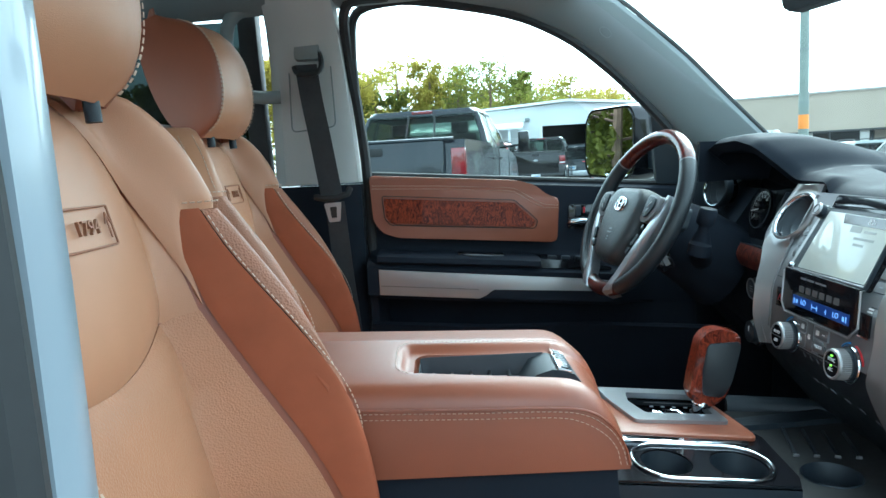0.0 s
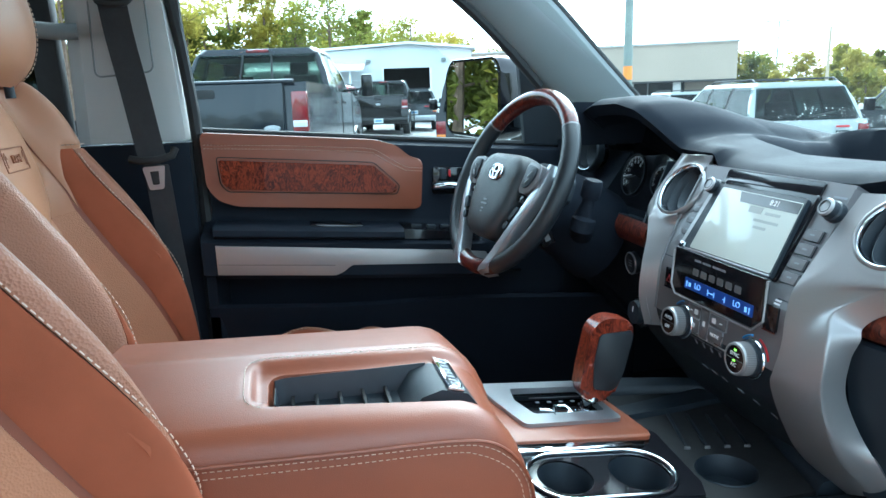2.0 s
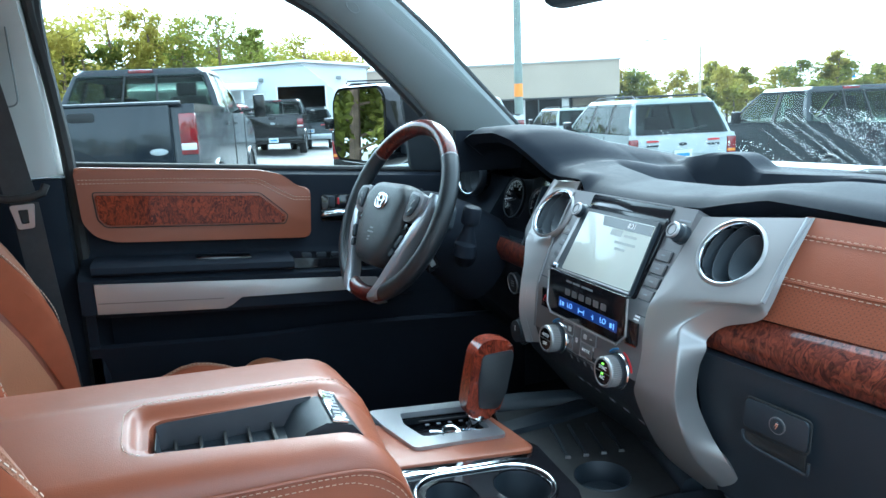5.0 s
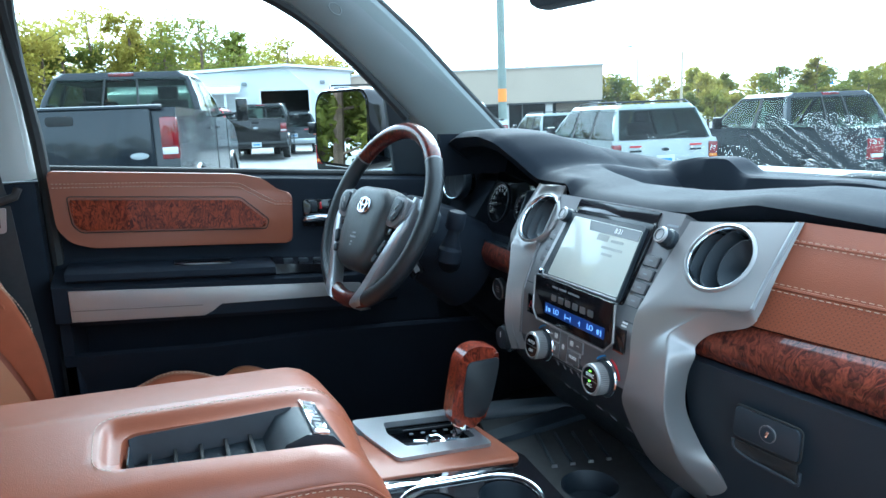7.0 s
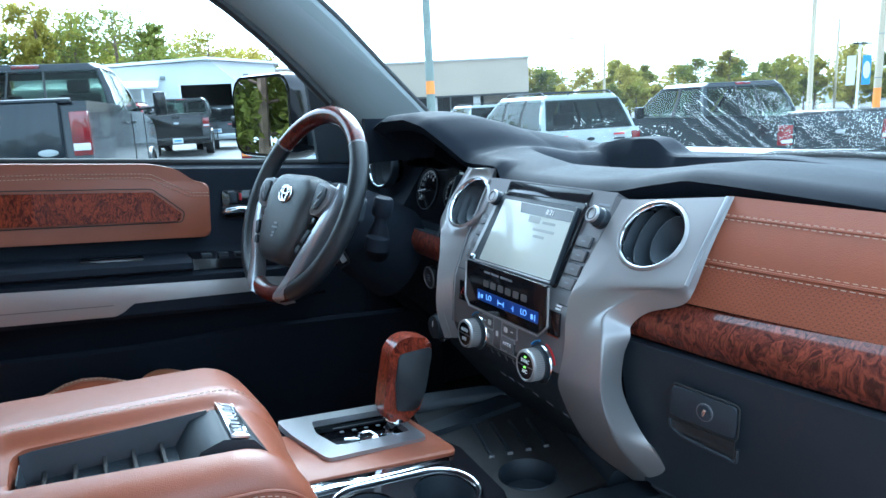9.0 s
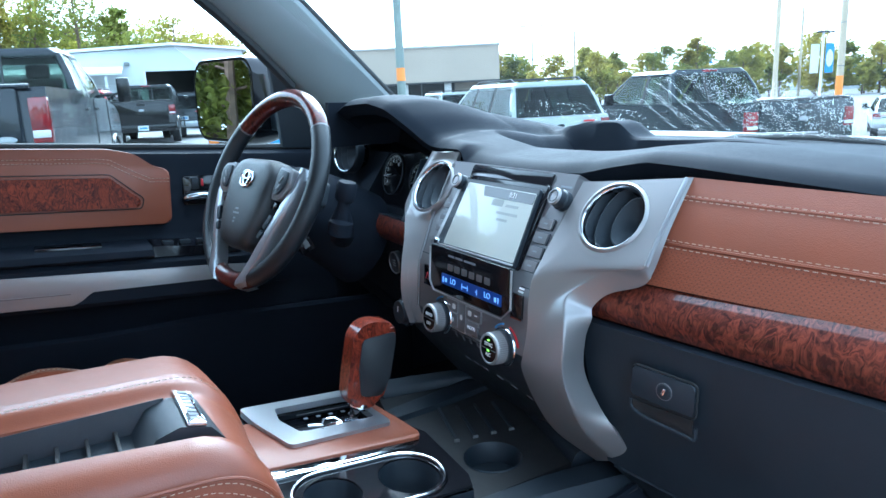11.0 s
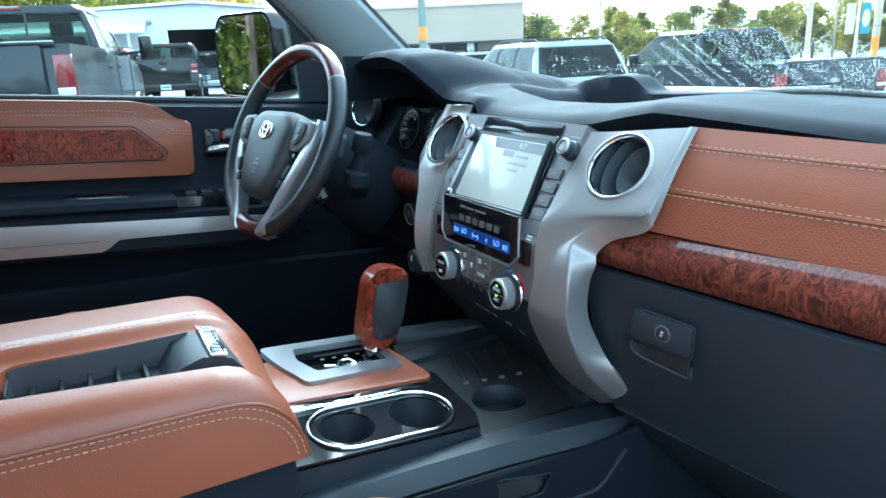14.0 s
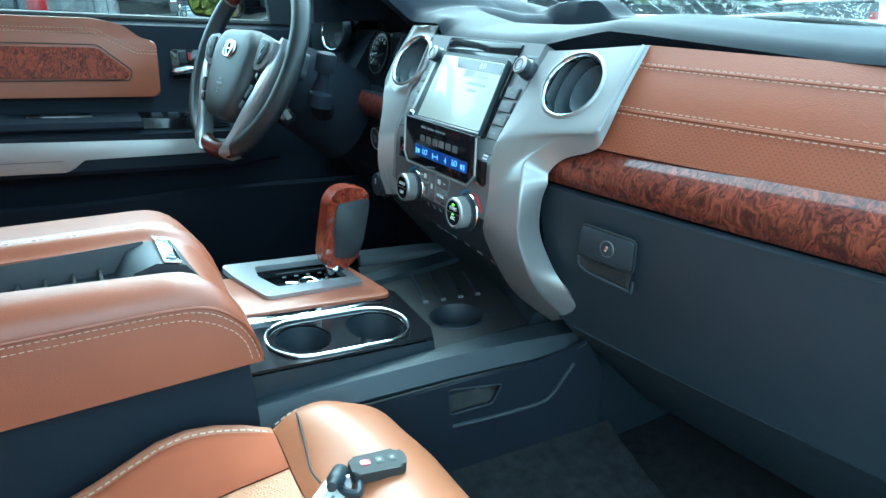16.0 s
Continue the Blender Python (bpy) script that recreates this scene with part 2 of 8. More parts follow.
def box(size, m=None, bevel=0.0, seg=2, bm=None):
    out = bm or bmesh.new()
    tmp = bmesh.new()
    bmesh.ops.create_cube(tmp, size=1)
    bmesh.ops.scale(tmp, vec=size, verts=tmp.verts)
    if bevel:
        bmesh.ops.bevel(tmp, geom=tmp.edges[:], offset=bevel, segments=seg, affect="EDGES", profile=0.6)
    return join(out, tmp, m)


def join(out, tmp, m=None):
    if m is not None:
        bmesh.ops.transform(tmp, matrix=m, verts=tmp.verts)
    idx = [out.verts.new(v.co) for v in tmp.verts]
    tmp.verts.index_update()
    for f in tmp.faces:
        try:
            out.faces.new([idx[v.index] for v in f.verts])
        except ValueError:
            pass
    tmp.free()
    return out


def slab(outline, depth, m=None, bevel=0.0, seg=2, bm=None):
    """A polygon in xy, raised along z by depth, with its upper rim rounded."""
    out = bm or bmesh.new()
    tmp = bmesh.new()
    lo = [tmp.verts.new((x, y, 0)) for x, y in outline]
    hi = [tmp.verts.new((x, y, depth)) for x, y in outline]
    n = len(lo)
    tmp.faces.new(lo[::-1])
    tmp.faces.new(hi)
    for i in range(n):
        tmp.faces.new((lo[i], lo[(i + 1) % n], hi[(i + 1) % n], hi[i]))
    if bevel:
        top = set(hi)
        bmesh.ops.bevel(tmp, geom=[e for e in tmp.edges if e.verts[0] in top and e.verts[1] in top], offset=bevel, segments=seg, affect="EDGES", profile=0.5)
    return join(out, tmp, m)


def rounded(pts, r, n=4):
    """The outline with its corners rounded."""
    res = []
    for i, p in enumerate(pts):
        a, b, c = Vector(pts[i - 1]), Vector(p), Vector(pts[(i + 1) % len(pts)])
        u, v = (a - b), (c - b)
        d = min(r, u.length * 0.45, v.length * 0.45)
        p0, p1 = b + u.normalized() * d, b + v.normalized() * d
        for k in range(n + 1):
            t = k / n
            q = p0 * (1 - t) ** 2 + b * 2 * t * (1 - t) + p1 * t * t
            res.append((q.x, q.y))
    return res


def rect(w, h, r=0.0, n=4):
    pts = [(-w / 2, -h / 2), (w / 2, -h / 2), (w / 2, h / 2), (-w / 2, h / 2)]
    return rounded(pts, r, n) if r else pts


def lathe(profile, m=None, seg=32, bm=None, cap=True):
    """A profile of (radius, height) turned round z."""
    out = bm or bmesh.new()
    tmp = bmesh.new()
    rings = [[tmp.verts.new((r * math.cos(2 * math.pi * k / seg), r * math.sin(2 * math.pi * k / seg), h)) for k in range(seg)] for r, h in profile]
    for a, b in zip(rings, rings[1:]):
        for k in range(seg):
            tmp.faces.new((a[k], a[(k + 1) % seg], b[(k + 1) % seg], b[k]))
    if cap:
        for ring in (rings[0], rings[-1]):
            tmp.faces.new(ring)
    return join(out, tmp, m)


def loft(rings, cap=True, closed=True, bm=None, m=None):
    """A skin over rings of equally many points."""
    out = bm or bmesh.new()
    tmp = bmesh.new()
    vs = [[tmp.verts.new(p) for p in ring] for ring in rings]
    n = len(vs[0])
    for a, b in zip(vs, vs[1:]):
        for k in range(n if closed else n - 1):
            tmp.faces.new((a[k], a[(k + 1) % n], b[(k + 1) % n], b[k]))
    if cap and closed:
        tmp.faces.new(vs[0][::-1])
        tmp.faces.new(vs[-1])
    return join(out, tmp, m)


def spline(pts, n=8, closed=False):
    """A smooth curve through points."""
    P = [Vector(p) for p in pts]
    if closed:
        P = [P[-1]] + P + P[:2]
    else:
        P = [P[0] * 2 - P[1]] + P + [P[-1] * 2 - P[-2]]
    res = []
    for i in range(1, len(P) - 2):
        a, b, c, d = P[i - 1], P[i], P[i + 1], P[i + 2]
        for k in range(n):
            t = k / n
            res.append(0.5 * (2 * b + (c - a) * t + (2 * a - 5 * b + 4 * c - d) * t * t + (3 * b - a - 3 * c + d) * t ** 3))
    if not closed:
        res.append(P[-2])
    return res


def tube(pts, radius, seg=8, closed=False, bm=None, flat=1.0, up=None):
    """A round bar along points."""
    pts = [Vector(p) for p in pts]
    n = len(pts)
    rings = []
    ref = None
    for i, p in enumerate(pts):
        d = (pts[(i + 1) % n] - pts[i - 1]) if closed else (pts[min(i + 1, n - 1)] - pts[max(i - 1, 0)])
        d.normalize()
        if up is not None:
            ref = Vector(up)
        elif ref is None:
            ref = Vector((0, 0, 1)) if abs(d.z) < 0.9 else Vector((1, 0, 0))
        s = d.cross(ref).normalized()
        w = s.cross(d).normalized()
        if up is None:
            ref = w
        r = radius(i / max(1, n - 1)) if callable(radius) else radius
        rings.append([p + s * r * math.cos(2 * math.pi * k / seg) + w * r * flat * math.sin(2 * math.pi * k / seg) for k in range(seg)])
    if closed:
        rings.append(rings[0])
        b = loft(rings, cap=False, bm=bm)
        bmesh.ops.remove_doubles(b, verts=b.verts, dist=1e-6)
        return b
    return loft(rings, bm=bm)


def sheet(fn, nu, nv, thick, bm=None):
    """A curved panel: fn(u, v) gives its outer face; it is thick inwards along the face's normal."""
    g = [[Vector(fn(i / nu, j / nv)) for j in range(nv + 1)] for i in range(nu + 1)]
    out = bm or bmesh.new()
    tmp = bmesh.new()
    nor = [[None] * (nv + 1) for _ in range(nu + 1)]
    for i in range(nu + 1):
        for j in range(nv + 1):
            du = g[min(i + 1, nu)][j] - g[max(i - 1, 0)][j]
            dv = g[i][min(j + 1, nv)] - g[i][max(j - 1, 0)]
            nor[i][j] = du.cross(dv).normalized()
    top = [[tmp.verts.new(g[i][j]) for j in range(nv + 1)] for i in range(nu + 1)]
    bot = [[tmp.verts.new(g[i][j] - nor[i][j] * thick) for j in range(nv + 1)] for i in range(nu + 1)]
    for i in range(nu):
        for j in range(nv):
            tmp.faces.new((top[i][j], top[i + 1][j], top[i + 1][j + 1], top[i][j + 1]))
            tmp.faces.new((bot[i][j + 1], bot[i + 1][j + 1], bot[i + 1][j], bot[i][j]))
    for i in range(nu):
        tmp.faces.new((top[i][0], bot[i][0], bot[i + 1][0], top[i + 1][0]))
        tmp.faces.new((top[i + 1][nv], bot[i + 1][nv], bot[i][nv], top[i][nv]))
    for j in range(nv):
        tmp.faces.new((top[0][j + 1], bot[0][j + 1], bot[0][j], top[0][j]))
        tmp.faces.new((top[nu][j], bot[nu][j], bot[nu][j + 1], top[nu][j + 1]))
    return join(out, tmp)


def stitches(pts, bm=None, length=0.0045, gap=0.0025, r=0.0008):
    """A row of single thread stitches along a line."""
    P = [Vector(p) for p in pts]
    out = bm or bmesh.new()
    run, at = 0.0, 0.0
    step = length + gap
    for a, b in zip(P, P[1:]):
        L = (b - a).length
        d = (b - a).normalized() if L > 1e-9 else Vector((1, 0, 0))
        while at <= run + L:
            p = a + d * (at - run)
            s = d.orthogonal().normalized()
            w = d.cross(s)
            e = p + d * length
            ring = [[q + s * r * math.cos(k * 2.094) + w * r * math.sin(k * 2.094) for k in range(3)] for q in (p, e)]
            va = [out.verts.new(v) for v in ring[0]]
            vb = [out.verts.new(v) for v in ring[1]]
            for k in range(3):
                out.faces.new((va[k], va[(k + 1) % 3], vb[(k + 1) % 3], vb[k]))
            out.faces.new(va[::-1])
            out.faces.new(vb)
            at += step
        run += L
    return out


def stitch_rows(rows, parent, label="cream stitching", length=0.005, gap=0.003, r=0.0009):
    """Each row of stitches is a part of its own."""
    for row in rows:
        part("stitching", stitches(row, None, length, gap, r), STITCH, parent, label)


def at_frame(o, x, y):
    """A pose from an origin, an x direction and a y direction roughly."""
    x = Vector(x).normalized()
    z = x.cross(Vector(y)).normalized()
    y = z.cross(x)
    m = Matrix((x, y, z)).transposed().to_4x4()
    m.translation = o
    return m


def words(text, size, m, mat, parent, name="lettering", depth=0.0004, align="CENTER"):
    """Raised letters in the built-in font."""
    cu = bpy.data.curves.new(name, "FONT")
    cu.body, cu.size, cu.extrude, cu.align_x, cu.align_y = text, size, depth, align, "CENTER"
    tmp = bpy.data.objects.new(name, cu)
    scene.collection.objects.link(tmp)
    me = bpy.data.meshes.new_from_object(tmp.evaluated_get(bpy.context.evaluated_depsgraph_get()))
    bpy.data.objects.remove(tmp)
    bpy.data.curves.remove(cu)
    bm = bmesh.new()
    bm.from_mesh(me)
    bpy.data.meshes.remove(me)
    bmesh.ops.transform(bm, matrix=m, verts=bm.verts)
    return part(name, bm, mat, parent)


def plate_holes(outer, holes, m, depth, bm=None):
    """A flat plate with round or free holes, by filling between its edges."""
    tmp = bmesh.new()
    loops = []
    for pts in [outer] + holes:
        vs = [tmp.verts.new((x, y, 0)) for x, y in pts]
        es = [tmp.edges.new((vs[i], vs[(i + 1) % len(vs)])) for i in range(len(vs))]
        loops.append(es)
    bmesh.ops.triangle_fill(tmp, edges=[e for es in loops for e in es], use_beauty=True)
    ext = bmesh.ops.extrude_face_region(tmp, geom=tmp.faces[:])
    bmesh.ops.translate(tmp, vec=(0, 0, -depth), verts=[v for v in ext["geom"] if isinstance(v, bmesh.types.BMVert)])
    return join(bm or bmesh.new(), tmp, m)


def smooth(a, b, v):
    t = min(1, max(0, (v - a) / (b - a)))
    return t * t * (3 - 2 * t)

# ---- the cab: floor, walls, roof, glass ----
floor = solo("floor", box((2.6, 1.56, 0.03), pose(-0.45, 0, 0.715)), CARPET, "dark carpeted cab floor", "floor", kind="structure")
tunnel = solo("floor_tunnel", box((1.9, 0.34, 0.1), pose(-0.2, 0, 0.775), bevel=0.03), CARPET, "carpeted transmission tunnel under the console", "floor", kind="structure")
firewall = solo("wall_front", sheet(lambda u, v: (0.86 - 0.12 * v, 0.8 - 1.6 * u, 0.7 + 0.66 * v), 2, 2, 0.02), CARPET, "dark firewall behind the dashboard", "wall", kind="structure")


for n_, s_ in ((1, 1), (2, -1)):
    solo("wall_side_%d" % n_, box((0.62, 0.03, 0.68), pose(0.58, s_ * 0.795, 1.03)), BLACK, "black kick panel ahead of the door", "wall", kind="structure")


def roof_at(u, v):
    x = -1.75 + 1.72 * u
    y = -0.72 + 1.44 * v
    return (x, y, 1.905 - 0.045 * abs(y / 0.72) ** 3 - 0.03 * max(0, (u - 0.7) / 0.3) ** 2)


ceiling = solo("ceiling", sheet(roof_at, 10, 12, -0.03), HEADLINER, "light grey fabric headliner", "ceiling", kind="structure")
rear_wall = solo("wall_rear", box((0.04, 1.56, 0.75), pose(-1.72, 0, 1.08)), CARPET, "dark rear cab wall", "wall", kind="structure")


def pillar(name, side, label, dx=0.0):
    """B pillar: grey upper trim, dark lower trim and black door seal."""
    t = thing(name, (-0.72, side * 0.80, 0.73), label, "pillar trim", kind="structure")
    f = lambda x, y, z: (x + dx, side * y, z)
    up = []
    for z, xf, xb, y in ((1.405, -0.605, -0.83, 0.765), (1.55, -0.612, -0.825, 0.76), (1.70, -0.622, -0.815, 0.74), (1.80, -0.628, -0.81, 0.70), (1.86, -0.63, -0.80, 0.63)):
        up.append([f(xf, y + 0.06, z), f(xf - 0.006, y + 0.012, z), f(xf - 0.03, y, z), f(xb + 0.03, y - 0.004, z), f(xb, y + 0.02, z), f(xb, y + 0.07, z)])
    part("upper_trim", loft(up), LITTRIM, t, "grey plastic upper trim lightened for window light")
    lo = []
    for z, xf, xb, y in ((0.74, -0.60, -0.86, 0.73), (1.03, -0.60, -0.84, 0.745), (1.25, -0.60, -0.835, 0.755), (1.400, -0.602, -0.832, 0.76)):
        lo.append([f(xf, y + 0.08, z), f(xf - 0.004, y + 0.012, z), f(xf - 0.03, y, z), f(xb + 0.03, y - 0.004, z), f(xb, y + 0.02, z), f(xb, y + 0.09, z)])
    part("lower_trim", loft(lo), SOFTSHADE, t, "dark grey plastic lower trim")
    seal = spline([f(-0.585, 0.80, 0.80), f(-0.588, 0.80, 1.1), f(-0.59, 0.80, 1.4), f(-0.603, 0.795, 1.6), f(-0.617, 0.765, 1.75), f(-0.60, 0.70, 1.84), f(-0.5, 0.68, 1.85)], 6)
    part("door_seal", tube(seal, 0.013, 8), RUBBER, t)
    return t


pillar_left = pillar("pillar_1", 1, "grey and black pillar trim behind the driver's door")
pillar_right = pillar("pillar_2", -1, "grey and black pillar trim behind the open passenger doorway", 0.06)


def a_pillar(side):
    """Rings of the windscreen pillar's trim, between its lower edge at the door and its upper edge at the glass."""
    f = lambda p, y: (p[0], side * y, p[1])
    rings = []
    for lo, hi in (((-0.46, 1.858), (-0.30, 1.91)), ((-0.40, 1.852), (-0.22, 1.90)), ((-0.2, 1.812), (-0.03, 1.86)), ((-0.063, 1.75), (0.062, 1.816)), ((0.034, 1.675), (0.15, 1.742)), ((0.118, 1.594), (0.225, 1.675)), ((0.22, 1.49), (0.32, 1.577)), ((0.33, 1.39), (0.44, 1.455)), ((0.36, 1.35), (0.47, 1.42))):
        lo, hi = Vector(lo), Vector(hi)
        d = hi - lo
        rings.append([f(lo, 0.775), f(lo, 0.745), f(lo + d * 0.06, 0.735), f(lo + d * 0.30, 0.715), f(lo + d * 0.62, 0.702), f(lo + d * 0.9, 0.698), f(hi, 0.708), f(hi + d * 0.05, 0.74)])
    return rings


apl = thing("pillar_3", (0.3, 0.75, 1.4), "grey trimmed windscreen pillar with a moulded airbag mark", "pillar trim", kind="structure")
part("trim_panel", loft(a_pillar(1)), GREYTRIM, apl)
part("airbag_mark", tube([at_frame((0.030, 0.7085, 1.742), (0.76, 0, -0.65), (0.6, 0, 0.75)) @ Vector((0.016 * math.cos(a), 0.010 * math.sin(a), 0.0)) for a in [2 * math.pi * k / 24 for k in range(24)]], 0.0012, 6, True), GREYTRIM, apl)
part("glass_seal", tube(spline([(-0.22, 0.712, 1.902), (-0.03, 0.712, 1.864), (0.066, 0.712, 1.820), (0.154, 0.712, 1.746), (0.229, 0.712, 1.679), (0.324, 0.712, 1.581), (0.444, 0.712, 1.459)], 4), 0.006, 8), RUBBER, apl)
apr = thing("pillar_4", (0.3, -0.75, 1.4), "grey trimmed windscreen pillar beside the passenger", "pillar trim", kind="structure")
part("trim_panel", loft(a_pillar(-1)), GREYTRIM, apr)
roof_rail = solo("trim", loft([[(x, 0.735, z), (x, 0.66, z + 0.01), (x, 0.62, z + 0.04), (x, 0.74, z + 0.05)] for x, z in ((-1.7, 1.80), (-0.75, 1.835), (-0.40, 1.85))]), GREYTRIM, "grey roof rail trim above the driver's door", "trim", kind="structure")
seal_line = spline([(-0.585, 0.80, 0.80), (-0.588, 0.80, 1.4), (-0.603, 0.795, 1.6), (-0.605, 0.775, 1.75), (-0.585, 0.752, 1.83), (-0.50, 0.748, 1.852), (-0.40, 0.748, 1.846), (-0.2, 0.748, 1.806), (-0.063, 0.748, 1.744), (0.034, 0.748, 1.669), (0.118, 0.748, 1.588), (0.20, 0.752, 1.50)], 5)
solo("door_seal", tube(seal_line, 0.0115, 8), RUBBER, "black rubber door seal round the window", "seal", kind="structure")

# rear side: dark door trim, glass and grab handle
rear_door = thing("door_2", (-1.25, 0.80, 0.78), "closed rear door with black trim and tinted glass", "car door", kind="structure")
part("inner_panel", loft([[(x, 0.83, 0.76), (x, 0.77, 0.78), (x, 0.75, 1.1), (x, 0.77, 1.36), (x, 0.80, 1.40), (x, 0.84, 1.40)] for x in (-1.70, -1.3, -0.84)]), BLACK, rear_door)
part("window_frame", box((0.05, 0.05, 0.46), pose(-0.865, 0.785, 1.62, 4, 0, 0), 0.008), RUBBER, rear_door)
p2 = part("pane", box((0.86, 0.004, 0.44), pose(-1.28, 0.79, 1.61, 5, 0, 0)), TINTED, rear_door)
p2.visible_shadow = False
grab = thing("grab_handle", (-0.85, 0.74, 1.62), "light grey grab handle on the pillar", "handle")
part("grip", tube(spline([(-0.79, 0.735, 1.845), (-0.84, 0.715, 1.850), (-0.888, 0.705, 1.825), (-0.905, 0.703, 1.77), (-0.905, 0.705, 1.70), (-0.885, 0.712, 1.645), (-0.84, 0.725, 1.632), (-0.79, 0.738, 1.632)], 5), 0.017, 10), GREYTRIM, grab)

# driver's belt, on its pillar
belt = thing("seat_belt", (-0.66, 0.70, 1.0), "black seat belt hanging from the pillar with its metal tongue", "seat belt")


def strap(pts, w):
    """A flat webbing strap."""
    P = spline(pts, 6)
    return loft([[p + Vector((-w / 2, 0.002, 0)), p + Vector((w / 2, -0.002, 0)), p + Vector((w / 2, -0.0005, 0)), p + Vector((-w / 2, 0.0035, 0))] for p in P])


part("webbing", strap([(-0.715, 0.712, 1.705), (-0.706, 0.708, 1.62), (-0.690, 0.700, 1.52), (-0.676, 0.695, 1.42), (-0.668, 0.690, 1.372)], 0.056), BELT, belt)
part("webbing", strap([(-0.664, 0.692, 1.362), (-0.655, 0.700, 1.20), (-0.642, 0.71, 1.0), (-0.635, 0.715, 0.80)], 0.050), BELT, belt)
part("stop_bar", tube([(-0.712, 0.688, 1.376), (-0.69, 0.683, 1.371), (-0.655, 0.681, 1.372), (-0.628, 0.684, 1.380), (-0.622, 0.69, 1.395)], 0.008, 10), RUBBER, belt)
tg = at_frame((-0.667, 0.684, 1.345), (1, 0, 0.05), (0, 0, 1))
part("tongue", plate_holes(rounded([(-0.022, 0.014), (-0.014, -0.034), (0.014, -0.034), (0.022, 0.014)], 0.005), [rounded([(-0.009, 0.004), (-0.007, -0.024), (0.007, -0.024), (0.009, 0.004)], 0.002)], tg, 0.004), BRIGHTSILVER, belt, "bright metal belt tongue")
part("guide_loop", tube(spline([(-0.745, 0.716, 1.70), (-0.735, 0.706, 1.684), (-0.71, 0.70, 1.680), (-0.685, 0.704, 1.684), (-0.676, 0.714, 1.705), (-0.684, 0.722, 1.735), (-0.71, 0.724, 1.745)], 5), 0.007, 8), RUBBER, belt, "black belt guide")
part("guide_cover", slab(rounded([(-0.034, -0.03), (0.034, -0.03), (0.028, 0.03), (-0.028, 0.03)], 0.012), 0.018, at_frame((-0.711, 0.735, 1.745), (1, 0, 0), (0, 0.15, 1)), 0.006), GREYTRIM, belt, "grey guide cover")
part("slider_frame", tube([at_frame((-0.712, 0.7385, 1.68), (1, 0, 0), (0, 0.1, 1)) @ Vector((x, y, 0.0)) for x, y in rounded([(-0.052, -0.14), (0.060, -0.13), (0.052, 0.10), (-0.052, 0.10)], 0.015)], 0.002, 6, True), GREYTRIM, belt)

# inside mirror
rv = thing("rear_view_mirror", (0.18, 0.0, 1.66), "black inside mirror hanging from the windscreen", "mirror")
part("housing", slab(rounded([(-0.125, -0.032), (0.125, -0.032), (0.12, 0.034), (-0.12, 0.034)], 0.028), 0.028, at_frame((0.215, -0.03, 1.676), (0.25, -1, 0), (0.1, 0, 1)), 0.010, 3), BLACK, rv)
part("stem", tube([(0.215, -0.02, 1.68), (0.225, -0.01, 1.74), (0.20, 0.0, 1.80)], 0.010, 8), BLACK, rv)

# windscreen: curved glass from the cowl to the roof
def screen_at(u, v):
    y = -0.74 + 1.48 * u
    c = 1 - (y / 0.74) ** 2
    return (0.60 + 0.34 * c * 0.55 - v * (0.66 + 0.10 * c), y * (1 - 0.13 * v), 1.33 + 0.52 * v)


windscreen = thing("window_1", (0.7, 0, 1.34), "clear windscreen spotted with rain drops", "windscreen", kind="structure")
wsp = part("pane", sheet(screen_at, 16, 8, 0.004), SCREENGLASS, windscreen)
wsp.visible_shadow = False

# ---- dashboard ----
PS = [(0.33, 1.445), (0.195, 1.2), (0.188, 1.12), (0.215, 1.06), (0.30, 0.955), (0.32, 0.93)]


def stack(y, s, h=0.0):
    """A pose on the face of the centre stack: s metres down its profile; x to the passenger, y up the face, z outwards."""
    run = 0.0
    for (x0, z0), (x1, z1) in zip(PS, PS[1:]):
        L = math.hypot(x1 - x0, z1 - z0)
        if s <= run + L or (x1, z1) == PS[-1]:
            t = (s - run) / L
            up = Vector((x0 - x1, 0, z0 - z1)).normalized()
            m = at_frame(Vector((x0 + (x1 - x0) * t, y, z0 + (z1 - z0) * t)), (0, -1, 0), up)
            m.translation = m.translation + m.col[2].xyz * h
            return m
        run += L


dash = thing("dashboard", (0.35, 0, 0.93), "black dashboard with silver pods, brown leather and burl wood trim", "dashboard")

LIP = [(-0.80, 0.385, 1.362), (-0.48, 0.352, 1.366), (-0.26, 0.322, 1.383), (-0.205, 0.315, 1.386), (-0.15, 0.309, 1.376), (-0.105, 0.302, 1.366), (-0.04, 0.293, 1.363), (0.0, 0.288, 1.362), (0.10, 0.286, 1.362), (0.165, 0.287, 1.364), (0.180, 0.288, 1.386), (0.21, 0.288, 1.386), (0.26, 0.290, 1.386), (0.285, 0.288, 1.388), (0.315, 0.258, 1.425), (0.35, 0.235, 1.455), (0.40, 0.222, 1.468), (0.50, 0.218, 1.464), (0.555, 0.222, 1.45), (0.60, 0.30, 1.39), (0.80, 0.40, 1.37)]


def lip(y):
    for a, b in zip(LIP, LIP[1:]):
        if a[0] <= y <= b[0]:
            t = (y - a[0]) / (b[0] - a[0])
            return a[1] + (b[1] - a[1]) * t, a[2] + (b[2] - a[2]) * t
    return LIP[-1][1:]


def soft_lip(y):
    """The height of the pad behind its edge, where the steps of the edge have faded."""
    return sum(lip(y + d)[1] for d in (-0.06, -0.045, -0.03, -0.015, 0.0, 0.015, 0.03, 0.045, 0.06)) / 9


